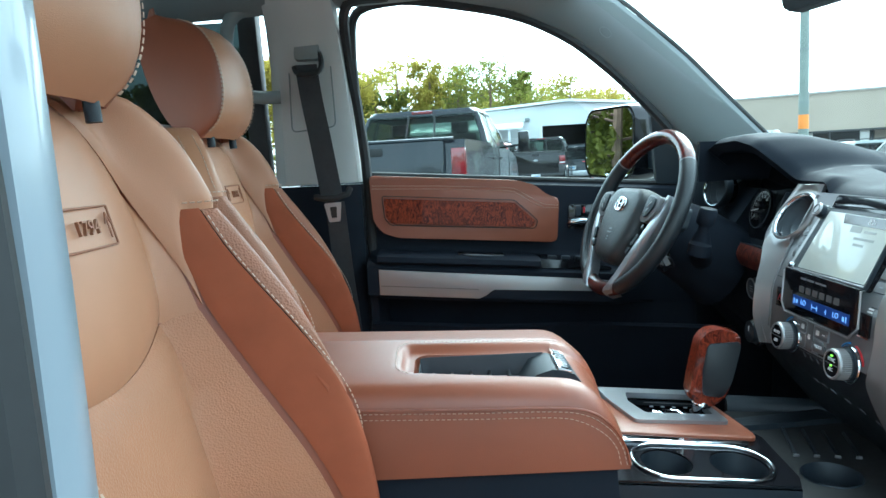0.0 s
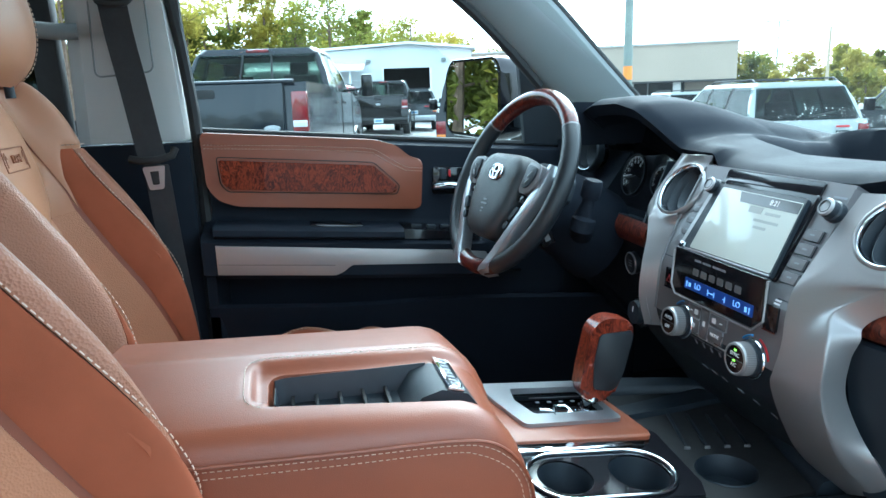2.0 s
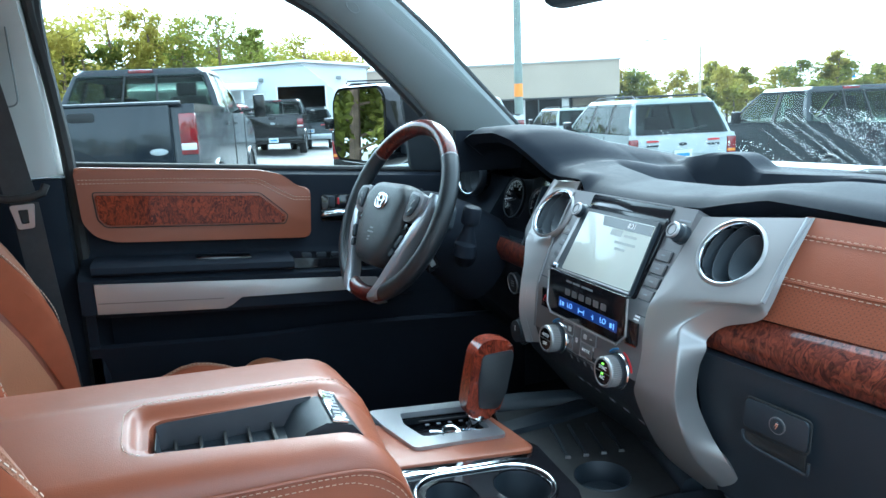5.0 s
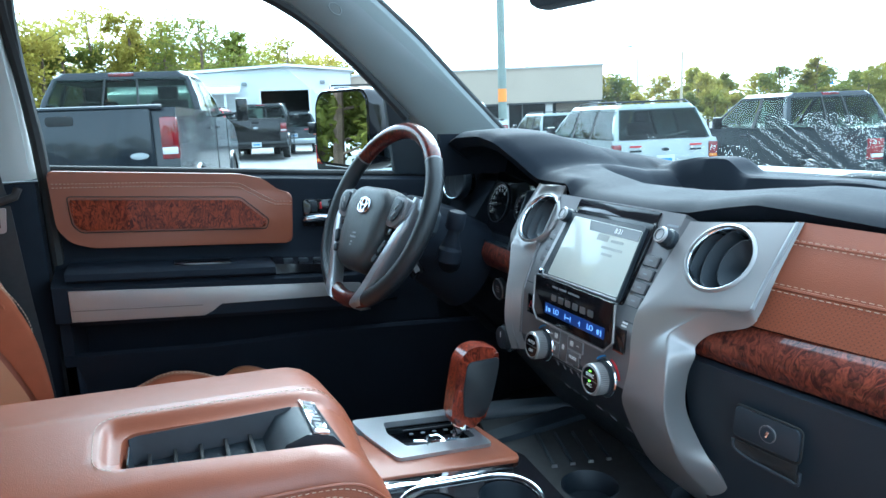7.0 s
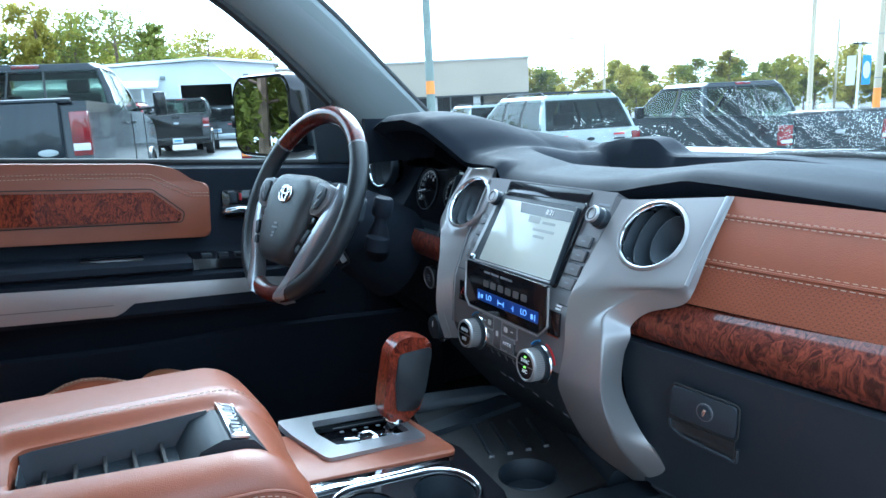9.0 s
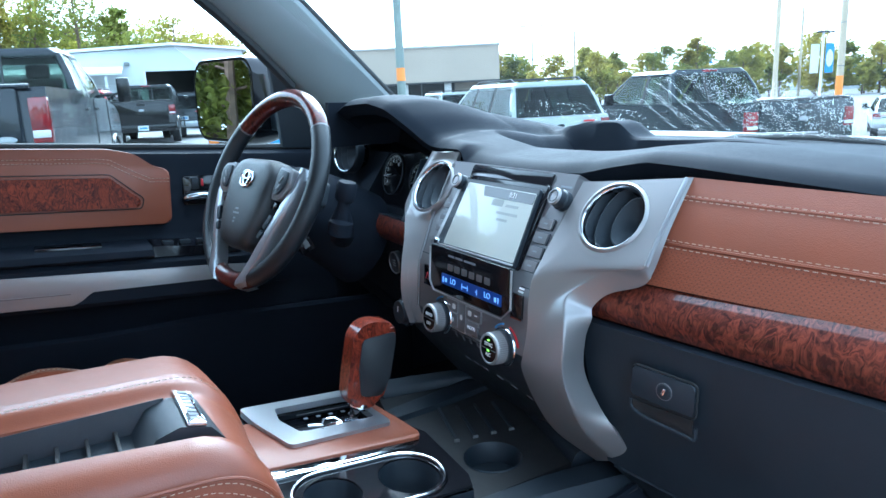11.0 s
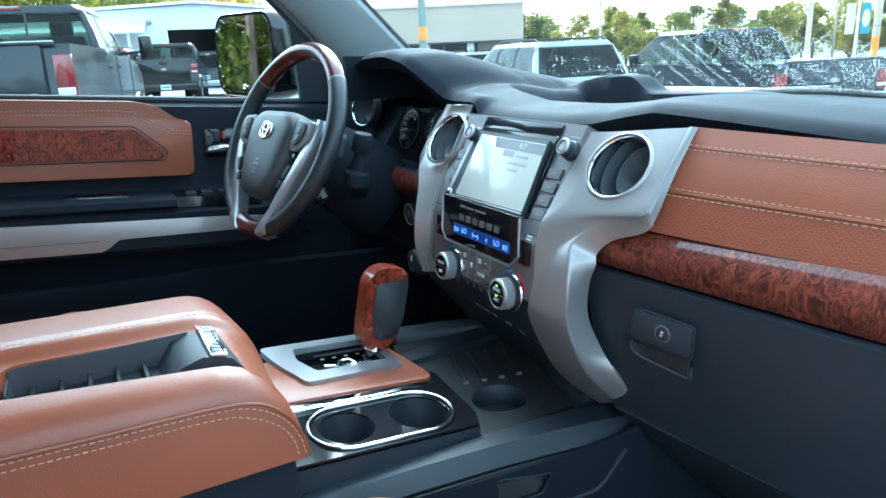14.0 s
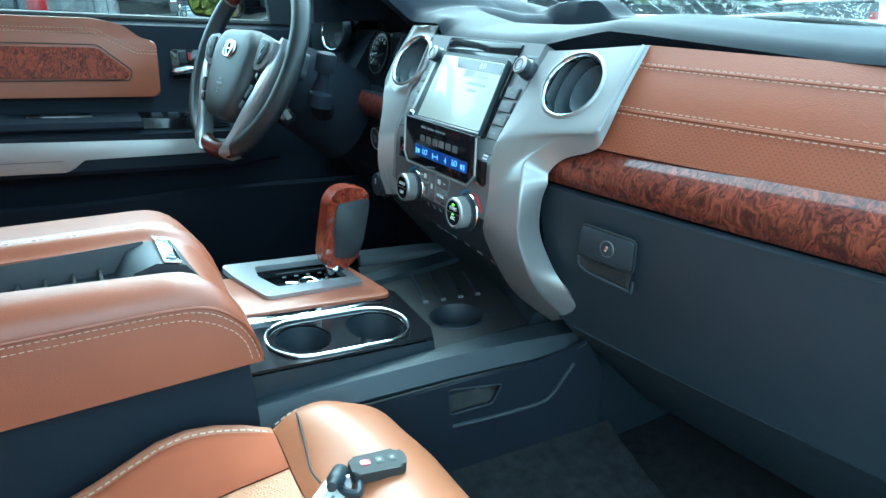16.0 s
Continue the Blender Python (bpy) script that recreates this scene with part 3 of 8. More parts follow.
def pad_at(u, v):
    y = 0.78 - 1.56 * u
    x0, z0 = lip(y)
    if y < 0.26:
        z0 += (soft_lip(y) - z0) * smooth(0.0, 0.10, v)
    x1 = 0.60 + 0.19 * (1 - (y / 0.78) ** 2)
    x = x0 + (x1 - x0) * v
    z = z0 + 0.012 * math.sin(math.pi * min(1, v * 2.2)) + (1.365 - z0) * v ** 1.4
    # rolled front edge
    z -= 0.010 * max(0, 1 - v / 0.05) ** 2
    # open tray in the middle of the top, with a raised far lip
    across = smooth(-0.21, -0.175, y) * (1 - smooth(0.175, 0.245, y))
    z -= 0.048 * across * smooth(0.395, 0.412, x) * (1 - smooth(0.562, 0.578, x))
    rise = 0.014 * smooth(-0.24, -0.10, y) + 0.026 * smooth(0.065, 0.115, y) - 0.040 * smooth(0.125, 0.35, y)
    z += rise * smooth(0.565, 0.582, x) * (1 - smooth(0.62, 0.68, x))
    return (x, y, z)


part("top_pad", sheet(pad_at, 150, 90, 0.026), SOFTSHADE, dash, "black grained soft dashboard top")
low = []
for y in (0.77, 0.60, 0.585, 0.27, 0.255, 0.20, -0.135, -0.2, -0.30, -0.45, -0.62, -0.78):
    if y > 0.59:
        ring = [(0.36, 1.345), (0.30, 1.26), (0.275, 1.16), (0.29, 1.06), (0.38, 0.95), (0.60, 0.90), (0.78, 1.30)]
    elif y > 0.26:
        ring = [(0.345, 1.235), (0.262, 1.232), (0.238, 1.20), (0.265, 1.08), (0.38, 0.97), (0.60, 0.90), (0.78, 1.22)]
    else:
        x0 = 0.235 if y > -0.14 else 0.25 + 0.12 * (-y - 0.2)
        ring = [(x0 + 0.09, 1.355), (x0 + 0.03, 1.24), (x0 + 0.012, 1.15), (x0 + 0.03, 1.05), (x0 + 0.13, 0.945), (0.60, 0.90), (0.78, 1.30)]
    low.append([(x, y, z) for x, z in ring])
part("lower_body", loft(low), SOFTSHADE, dash, "black grained dashboard body")

# instrument hood: cheeks, cavity and dials
part("hood_cheek", loft([[(x, y, z) for x, z in ((0.200, 1.37), (0.206, 1.462), (0.40, 1.455), (0.40, 1.37))] for y in (0.555, 0.572)]), SOFTSHADE, dash, "black instrument hood side")
part("hood_cheek", loft([[(0.238, y0, 1.24), (z1, y0, 1.352), (0.36, y0, 1.352), (0.36, y0, 1.24)] for y0, z1 in ((0.309, 0.282), (0.318, 0.286))]), BLACK, dash)
cl = at_frame((0.350, 0.460, 1.312), (0, -1, 0), (0.28, 0, 1))
face = part("instrument_face", slab(rounded([(-0.125, -0.12), (0.140, -0.12), (0.140, 0.04), (0.06, 0.10), (-0.125, 0.11)], 0.01), 0.004, cl, 0.001), GLOSSBLACK, dash, "black instrument cluster")
for cx, r, lo, hi, n in ((-0.092, 0.042, -130, 40, 36), (0.022, 0.030, -120, 30, 20), (0.092, 0.027, -120, 20, 14)):
    part("dial_ring", tube([cl @ Vector((cx + r * 1.08 * math.sin(a), -0.012 + r * 1.08 * math.cos(a), 0.006)) for a in [2 * math.pi * k / 40 for k in range(40)]], 0.0014, 6, True), BLACK, face)
    for k in range(n + 1):
        a = radians(lo + (hi - lo) * k / n)
        big = k % 4 == 0
        L = 0.008 if big else 0.0045
        part("dial_tick", box((0.0012 if big else 0.0008, L, 0.0006), cl @ pose(cx, -0.012, 0.0045) @ pose(0, 0, 0, 0, 0, -math.degrees(a)) @ pose(0, r - L / 2, 0)), WHITETXT, face)
for k, ch in enumerate("0123456"):
    a = radians(-130 + 170 * k / 6)
    words(ch, 0.0105, cl @ pose(-0.092 + 0.029 * math.sin(a), -0.012 + 0.029 * math.cos(a), 0.0045), WHITETXT, face, "dial_numeral")
part("dial_needle", box((0.0018, 0.036, 0.001), cl @ pose(-0.092, -0.012, 0.006) @ pose(0, 0, 0, 0, 0, 100) @ pose(0, 0.024, 0)), WHITETXT, face)
part("hood_apron", sheet(lambda u, v: (0.262 - 0.03 * math.sin(math.pi * u) * (1 - v) + 0.085 * v, 0.57 - 0.29 * u, 1.236 + 0.012 * math.sin(math.pi * u) * (1 - v) - 0.02 * v), 12, 4, 0.006), BLACK, dash)


def stack_panel(s0, s1, y0, y1, h, thick, n=12):
    def fn(u, v):
        m = stack(y0 + (y1 - y0) * v, s0 + (s1 - s0) * u, h)
        return m.translation
    return sheet(fn, n, 2, -thick)


part("centre_bezel", stack_panel(0.10, 0.355, -0.124, 0.187, 0.0, 0.03, 20), GUNMETAL, dash, "grey satin centre stack bezel")
part("lower_panel", stack_panel(0.355, 0.57, -0.135, 0.24, -0.002, 0.03), BLACK, dash, "black lower stack panel")

POD_IN = [(0.279, -0.134, 1.350), (0.237, -0.127, 1.287), (0.216, -0.126, 1.257), (0.200, -0.125, 1.232), (0.191, -0.127, 1.200), (0.187, -0.130, 1.174), (0.186, -0.126, 1.150), (0.187, -0.118, 1.127), (0.194, -0.107, 1.100), (0.225, -0.097, 1.040), (0.262, -0.095, 0.984), (0.292, -0.145, 0.952)]
POD_RIDGE = [(0.312, -0.268, 1.362), (0.272, -0.268, 1.305), (0.246, -0.270, 1.268), (0.238, -0.228, 1.257), (0.224, -0.199, 1.239), (0.208, -0.181, 1.219), (0.197, -0.190, 1.196), (0.189, -0.197, 1.159), (0.187, -0.199, 1.127), (0.197, -0.202, 1.086), (0.224, -0.200, 1.038), (0.270, -0.203, 0.987)]
POD_OUT = [(0.322, -0.272, 1.362), (0.284, -0.273, 1.306), (0.258, -0.274, 1.262), (0.252, -0.262, 1.243), (0.241, -0.221, 1.226), (0.232, -0.203, 1.207), (0.229, -0.204, 1.192), (0.227, -0.195, 1.165), (0.229, -0.191, 1.121), (0.238, -0.207, 1.078), (0.250, -0.226, 1.044), (0.271, -0.238, 1.004)]
PODL = [((0.290, 0.184, 1.372), (0.289, 0.274, 1.370)), ((0.266, 0.187, 1.328), (0.266, 0.288, 1.328)), ((0.246, 0.187, 1.292), (0.246, 0.296, 1.292)), ((0.233, 0.186, 1.268), (0.233, 0.290, 1.268)),
        ((0.2135, 0.181, 1.234), (0.2145, 0.242, 1.234)), ((0.196, 0.174, 1.195), (0.198, 0.215, 1.195)), ((0.190, 0.172, 1.143), (0.194, 0.212, 1.143)), ((0.201, 0.176, 1.09), (0.206, 0.206, 1.09))]


def folded_pod(c, n):
    """The passenger side pod: a face from the stack to a folded ridge, and a second facet from the ridge outwards."""
    c, n = Vector(c), Vector(n).normalized()
    A, R, E = spline(POD_IN, 10), spline(POD_RIDGE, 10), spline(POD_OUT, 10)

    def pick(S, u):
        k = u * (len(S) - 1)
        i = min(int(k), len(S) - 2)
        return S[i].lerp(S[i + 1], k - i)

    def fn(u, v):
        a, r, e = pick(A, u), pick(R, u), pick(E, u)
        k, q = 32 / 48, 1 / 48
        if v < k - q * 0.99:
            p = a.lerp(r, v / k)
        elif v > k + q * 0.99:
            p = r.lerp(e, (v - k) / (1 - k))
        else:  # narrow chamfer along the fold
            t = (v - k + q) / (2 * q)
            p0, p1 = a.lerp(r, (k - q) / k), r.lerp(e, q / (1 - k))
            p = p0 * (1 - t) ** 2 + r * (2 * t * (1 - t)) + p1 * t * t
        w = min(1.0, v / k)
        p.x -= 0.002 * math.sin(math.pi * w) * smooth(0.45, 0.65, u)
        # flat land round the vent, running back towards the outer edge
        d = n.dot(p - c)
        rad = (p - c - n * d).length
        edge = max(1 - v / 0.14, smooth(0.50, k, v), smooth(0.10, 0.30, u))
        p -= n * d * max(1 - smooth(0.052, 0.066, rad), 1 - min(1.0, edge))
        return p
    return fn


def pod_at(rows, c, n):
    c, n = Vector(c), Vector(n).normalized()

    A, B = spline([r[0] for r in rows], 8), spline([r[1] for r in rows], 8)

    def fn(u, v):
        k = u * (len(A) - 1)
        i = min(int(k), len(A) - 2)
        a, b = A[i].lerp(A[i + 1], k - i), B[i].lerp(B[i + 1], k - i)
        p = a.lerp(b, v)
        ridge = min(v / 0.52941, (1 - v) / 0.47059)
        q = smooth(0.30, 0.45, u)
        p.x -= 0.013 * math.sin(math.pi * v) ** 0.8 * (1 - q) + 0.024 * ridge * q
        # flat land round the vent
        d = n.dot(p - c)
        rad = (p - c - n * d).length
        p -= n * d * (1 - smooth(0.050, 0.066, rad))
        return p
    return fn


def pierced(bm, c, n, r):
    """Cuts a round opening for a vent."""
    c, n = Vector(c), Vector(n).normalized()
    gone = [f for f in bm.faces if ((f.calc_center_median() - c) - n * n.dot(f.calc_center_median() - c)).length < r and abs(n.dot(f.calc_center_median() - c)) < 0.06]
    bmesh.ops.delete(bm, geom=gone, context="FACES")
    return bm


VR, VRN = (0.2661, -0.1998, 1.3140), (-0.80, -0.13, 0.58)
VL, VLN = (0.2510, 0.2140, 1.3160), (-0.82, -0.10, 0.56)
part("silver_pod", pierced(sheet(folded_pod(VR, VRN), 110, 48, 0.010), VR, VRN, 0.0462), SILVER, dash, "satin silver trim running down beside the stack")
part("edge_strip", tube([p + Vector((0.002, -0.0015, 0.0)) for p in map(Vector, spline(POD_RIDGE[:3], 8))], 0.0026, 8), BRIGHTSILVER, dash, "bright polished edge of the silver trim")
part("silver_pod", pierced(sheet(pod_at(PODL, VL, VLN), 84, 34, -0.012), VL, VLN, 0.0458), SILVER, dash, "satin silver trim round the driver's vent")


def vent(c, n, r, ring=SILVER, name="air_vent"):
    n = Vector(n).normalized()
    x = Vector((0, -1, 0)) - n * n.dot(Vector((0, -1, 0)))
    m = at_frame(Vector(c), x, n.cross(x))
    v = part(name, lathe([(r * 0.935, -0.008), (r * 0.938, 0.0016), (r * 0.955, 0.0030), (r * 0.985, 0.0026), (r * 1.03, 0.0006), (r * 1.05, -0.0015), (r * 1.03, -0.02), (r * 0.9, -0.02)], m, 64, cap=False), ring, dash, "round air vent with a thin bright ring")
    part("bright_ring", lathe([(r * 0.865, -0.010), (r * 0.872, -0.003), (r * 0.885, -0.0012), (r * 0.91, 0.0006), (r * 0.928, 0.0008), (r * 0.936, -0.002), (r * 0.935, -0.008)], m, 64, cap=False), CHROME, v, "thin bright chrome ring")
    part("barrel", lathe([(r * 0.868, -0.008), (r * 0.84, -0.014), (r * 0.74, -0.044), (0.001, -0.046)], m, 48, cap=False), GLOSSBLACK, v)
    for c0 in (-0.80, -0.42, 0.06):
        # curved blades bowed to one side, each reaching back into the bowl
        def blade_at(u, w, c0=c0):
            q = (w - 0.5) * math.pi
            end = min(0.78, c0 + 0.42 + 0.40 * u)
            px = c0 + 0.40 * u + (end - c0 - 0.40 * u) * (1 - math.cos(q))
            return m @ Vector((r * px, r * math.sqrt(0.84 ** 2 - end ** 2) * math.sin(q), -0.004 - 0.030 * u))
        part("blade", sheet(blade_at, 8, 20, 0.0018), BLACK, v)
    return v


vent(VR, VRN, 0.0464)
vent(VL, VLN, 0.0480)

# display, buttons and knobs
seam_s = 0.262
part("bezel_seam", stack_panel(seam_s, seam_s + 0.0015, -0.1235, -0.098, 0.0006, 0.002, 1), BLACK, dash)
part("bezel_seam", stack_panel(seam_s, seam_s + 0.0015, 0.128, 0.176, 0.0006, 0.002, 1), BLACK, dash)
part("bezel_edge", loft([[stack(y, 0.105 + 0.25 * k / 12, h).translation for y, h in ((-0.1235, 0.0008), (-0.1335, -0.006), (-0.1335, -0.02), (-0.12, -0.02))] for k in range(13)]), GUNMETAL, dash, "bevelled bezel side")
part("bezel_edge", tube([stack(0.186 - 0.014 * smooth(4, 9, k), 0.105 + 0.25 * k / 12, 0.001).translation for k in range(13)], 0.002, 6), GUNMETAL, dash)
part("hood_strip", slab(rect(0.200, 0.030, 0.003), 0.004, stack(0.022, 0.118, -0.0015), 0.001), GLOSSBLACK, dash, "gloss black strip under the hood")
part("display_surround", slab(rounded([(-0.107, -0.062), (0.104, -0.058), (0.104, 0.066), (-0.092, 0.066)], 0.006), 0.005, stack(0.022, 0.187, 0.0), 0.002), GLOSSBLACK, dash, "gloss black display surround")
frame_m = stack(0.018, 0.190, 0.004)
scr = part("screen_frame", slab(rounded([(-0.110, -0.058), (0.097, -0.054), (0.090, 0.060), (-0.098, 0.060)], 0.004), 0.007, frame_m, 0.002), BLACK, dash, "slim black screen frame")
part("screen", slab(rounded([(-0.088, -0.050), (0.094, -0.048), (0.088, 0.052), (-0.084, 0.054)], 0.003), 0.0012, frame_m @ pose(0, 0, 0.0068), 0.0004), SCREEN, scr, "pale display screen reflecting the sky")
part("screen_edge", tube([frame_m @ Vector((x, y, 0.007)) for x, y in ((-0.110, -0.055), (-0.085, -0.053), (0.095, -0.051))], 0.0018, 6), SILVER, scr)
part("screen_side", loft([[frame_m @ Vector(p) for p in ((x, y, -0.003), (x + 0.011, y, -0.003), (x + 0.011, y, 0.0065), (x + 0.002, y, 0.0065))] for x, y in ((-0.109, 0.058), (-0.121, -0.056))]), SILVER, scr, "pale side of the tilted screen")
part("screen_clip", box((0.014, 0.010, 0.008), frame_m @ pose(-0.104, -0.050, 0.008), 0.002), CHROME, scr)
part("status_bar", slab([(-0.030, 0.037), (0.088, 0.036), (0.0875, 0.051), (-0.038, 0.0525)], 0.0004, frame_m @ pose(0, 0, 0.0080)), STATUSBAR, scr, "dark status band")
words("8:21", 0.011, frame_m @ pose(0.040, 0.044, 0.0086), WHITETXT, scr, "clock_digits")
for x, y, w, h in ((0.010, 0.030, 0.028, 0.010), (0.046, 0.028, 0.030, 0.004), (0.040, 0.016, 0.050, 0.004), (0.034, 0.006, 0.026, 0.004), (0.078, 0.044, 0.014, 0.006)):
    part("screen_text_bar", slab(rect(w, h), 0.0003, frame_m @ pose(x, y, 0.0080)), SCREENTXT, scr)
# radio panel with the blue climate display
rp = stack(0.015, 0.282, 0.0015)
radio = part("radio_panel", slab([(-0.098, -0.030), (0.084, -0.030), (0.102, -0.014), (0.100, 0.040), (-0.110, 0.040), (-0.110, -0.018)], 0.004, rp, 0.001), GLOSSBLACK, dash, "gloss black panel under the screen")
part("panel_edge", tube([rp @ Vector((x, y, 0.003)) for x, y in ((-0.114, 0.035), (-0.113, -0.019), (-0.100, -0.0335), (0.085, -0.0335), (0.1055, -0.015), (0.1035, 0.038))], 0.0018, 6), SILVER, radio, "bright panel edge")
part("display", slab(rect(0.160, 0.0165, 0.001), 0.0008, rp @ pose(0.006, -0.008, 0.004)), BLUELCD, radio, "blue climate display")
for x, ch in ((-0.040, "LO"), (0.052, "LO")):
    words(ch, 0.012, rp @ pose(x, -0.008, 0.0050), BLUETXT, radio, "display_digits")
for x, w, h in ((-0.060, 0.006, 0.006), (-0.068, 0.003, 0.009), (-0.014, 0.0015, 0.009), (-0.006, 0.014, 0.0015), (0.001, 0.0015, 0.008), (0.024, 0.005, 0.0015), (0.026, 0.0015, 0.008), (0.072, 0.005, 0.007), (0.079, 0.002, 0.009)):
    part("display_mark", slab(rect(w, h), 0.0004, rp @ pose(x, -0.009, 0.0049)), BLUETXT, radio, "pale display mark")
for k in range(6):
    part("name_bar", slab(rect(0.014, 0.010, 0.002), 0.0006, rp @ pose(-0.050 + 0.020 * k, 0.0125, 0.0041)), GUNMETAL, radio)
for x, w in ((-0.048, 0.016), (-0.026, 0.020), (0.004, 0.030)):
    part("small_text_bar", slab(rect(w, 0.003), 0.0004, rp @ pose(x, 0.030, 0.0041)), GREYTXT, radio)
for s in (0.1735, 0.1935, 0.2135, 0.2335):
    for y in (-0.101, 0.147):
        part("button_gap", slab(rect(0.028, 0.0165, 0.001), 0.0012, stack(y, s, 0.0)), BLACK, dash)
        part("button", slab(rect(0.0262, 0.0148, 0.001), 0.0035, stack(y, s, 0.0005), 0.0012), GUNMETAL, dash, "flat grey preset button")
        part("button_mark", slab(rect(0.008, 0.0022), 0.0003, stack(y, s, 0.0040)), GREYTXT, dash)
for y, down in ((-0.116, 0.139), (0.126, 0.138)):
    m = stack(y, down, 0.0)
    k = part("knob", lathe([(0.0138, 0.0), (0.0138, 0.008), (0.0120, 0.010), (0.0118, 0.019)], m, 32), BLACK, dash, "black and silver audio knob")
    part("cap", lathe([(0.0118, 0.018), (0.0118, 0.0205), (0.0104, 0.0222), (0.0078, 0.0219), (0.0074, 0.0211), (0.001, 0.0213)], m, 32), SILVER, k)
    part("cap_groove", tube([m @ Vector((0.0076 * math.cos(a), 0.0076 * math.sin(a), 0.0219)) for a in [2 * math.pi * j / 28 for j in range(28)]], 0.0006, 5, True), BLACK, k)
part("knob_text_bar", slab(rect(0.022, 0.003), 0.0004, stack(-0.109, 0.119, 0.0005)), GREYTXT, dash)
# hazard switch and blank
hz = part("hazard_switch", slab(rect(0.024, 0.030, 0.001), 0.003, stack(0.138, 0.295, 0.0), 0.001), GLOSSBLACK, dash, "black hazard light switch")
part("hazard_mark", tube([stack(0.138, 0.297, 0.0032) @ Vector((x, y, 0)) for x, y in ((-0.006, -0.005), (0.006, -0.005), (0.0, 0.006))], 0.0009, 5, True), REDP, hz, "red triangle mark")
part("hazard_sill", slab(rect(0.025, 0.002), 0.0035, stack(0.138, 0.311, 0.0)), CHROME, hz)
bl = part("blank_switch", slab(rect(0.024, 0.032, 0.001), 0.003, stack(-0.101, 0.289, 0.0), 0.001), GLOSSBLACK, dash, "gloss black lamp window")
part("blank_sill", slab(rect(0.025, 0.002), 0.0035, stack(-0.101, 0.3065, 0.0)), CHROME, bl)
for k in range(2):
    part("lamp_text_bar", slab(rect(0.011, 0.0025), 0.0004, stack(-0.101, 0.2655 + 0.0045 * k, 0.0005)), WHITETXT, dash)
# climate buttons
def key(x0, x1, s0, s1, mark):
    y, s = (x0 + x1) / 2, (s0 + s1) / 2
    part("key_gap", slab(rect(abs(x1 - x0) + 0.0032, s1 - s0 + 0.0032, 0.002), 0.0020, stack(y, s, 0.0)), BRIGHTSILVER, dash)
    k = part("climate_key", slab(rect(abs(x1 - x0), s1 - s0, 0.002), 0.0028, stack(y, s, 0.0), 0.0008), GUNMETAL, dash, "grey climate key")
    if mark == "text":
        words("MODE", 0.0072, stack(y, s, 0.0030), WHITETXT, k, "key_text")
    else:
        for dx, w, h in mark:
            part("key_mark", slab(rect(w, h, min(w, h) * 0.3), 0.0004, stack(y + dx, s, 0.0028)), WHITETXT, k)


key(0.076, 0.046, 0.3195, 0.3365, ((0.007, 0.006, 0.0015), (-0.006, 0.009, 0.008)))
key(0.076, 0.046, 0.3395, 0.3590, ((0.0, 0.012, 0.007),))
key(0.043, 0.024, 0.3180, 0.3620, ((0.0, 0.006, 0.008),))
key(0.021, -0.016, 0.3195, 0.3365, ((0.008, 0.009, 0.008), (-0.008, 0.006, 0.0015)))
key(0.021, -0.010, 0.3395, 0.3590, "text")
part("key_sill", slab(rect(0.104, 0.0025), 0.002, stack(0.030, 0.3645, 0.0), 0.0005), SILVER, dash)
for k in range(4):
    y = 0.064 - 0.020 * k
    part("seat_key_line", slab(rect(0.016, 0.0018), 0.001, stack(y, 0.372, 0.0)), GUNMETAL, dash)
    part("seat_key_mark", slab(rect(0.004, 0.008, 0.001), 0.0008, stack(y, 0.380, 0.0)), GREYTXT, dash)
for y, a, b in ((0.088, "AUTO", "OFF"), (-0.076, "SYNC", "A/C")):
    m = stack(y, 0.3525, 0.0) @ Matrix.Scale(0.86, 4)
    k = part("climate_knob", lathe([(0.0285, 0.0), (0.0285, 0.005), (0.0255, 0.007), (0.0262, 0.012)], m, 48), BLACK, dash, "knurled silver climate knob")
    part("knob_ring", lathe([(0.0305, 0.0), (0.0318, 0.003), (0.0305, 0.005), (0.029, 0.003)], m, 48, cap=False), CHROME, k)
    # knurled grip: alternate radii round the barrel
    n = 96
    rings = []
    for rr, h in ((0.0262, 0.010), (0.0262, 0.028)):
        rings.append([m @ Vector(((rr - (0.0009 if j % 2 else 0)) * math.cos(2 * math.pi * j / n), (rr - (0.0009 if j % 2 else 0)) * math.sin(2 * math.pi * j / n), h)) for j in range(n)])
    part("knob_grip", loft(rings), SILVER, k, "knurled silver grip", angle=10)
    part("knob_face", lathe([(0.0262, 0.028), (0.0252, 0.0318), (0.0225, 0.0330), (0.0212, 0.0320)], m, 48, cap=False), SILVER, k)
    part("knob_cap", lathe([(0.0212, 0.030), (0.0212, 0.0318), (0.001, 0.0322)], m, 36), GLOSSBLACK, k, "black knob centre")
    part("cap_split", slab(rect(0.040, 0.0008), 0.0006, m @ pose(0, 0, 0.0320)), GUNMETAL, k)
    words(a, 0.0085, m @ pose(0, 0.0075, 0.0324), WHITETXT, k, "knob_text")
    words(b, 0.0085, m @ pose(0, -0.0090, 0.0324), WHITETXT, k, "knob_text")
    if a == "SYNC":
        for q in (0.0145, -0.0022):
            part("indicator", slab(rect(0.0055, 0.0022, 0.001), 0.0006, m @ pose(0.0, q, 0.0323)), GREEN, k, "lit green indicator")
    part("cold_arc", tube([m @ Vector((0.036 * math.sin(radians(q)), 0.036 * math.cos(radians(q)), 0.0008)) for q in range(-48, -3, 5)], 0.0016, 5), BLUEP, k, "blue cold arc")
    part("hot_arc", tube([m @ Vector((0.036 * math.sin(radians(q)), 0.036 * math.cos(radians(q)), 0.0008)) for q in range(18, 80, 5)], 0.0016, 5), REDP, k, "red hot arc")
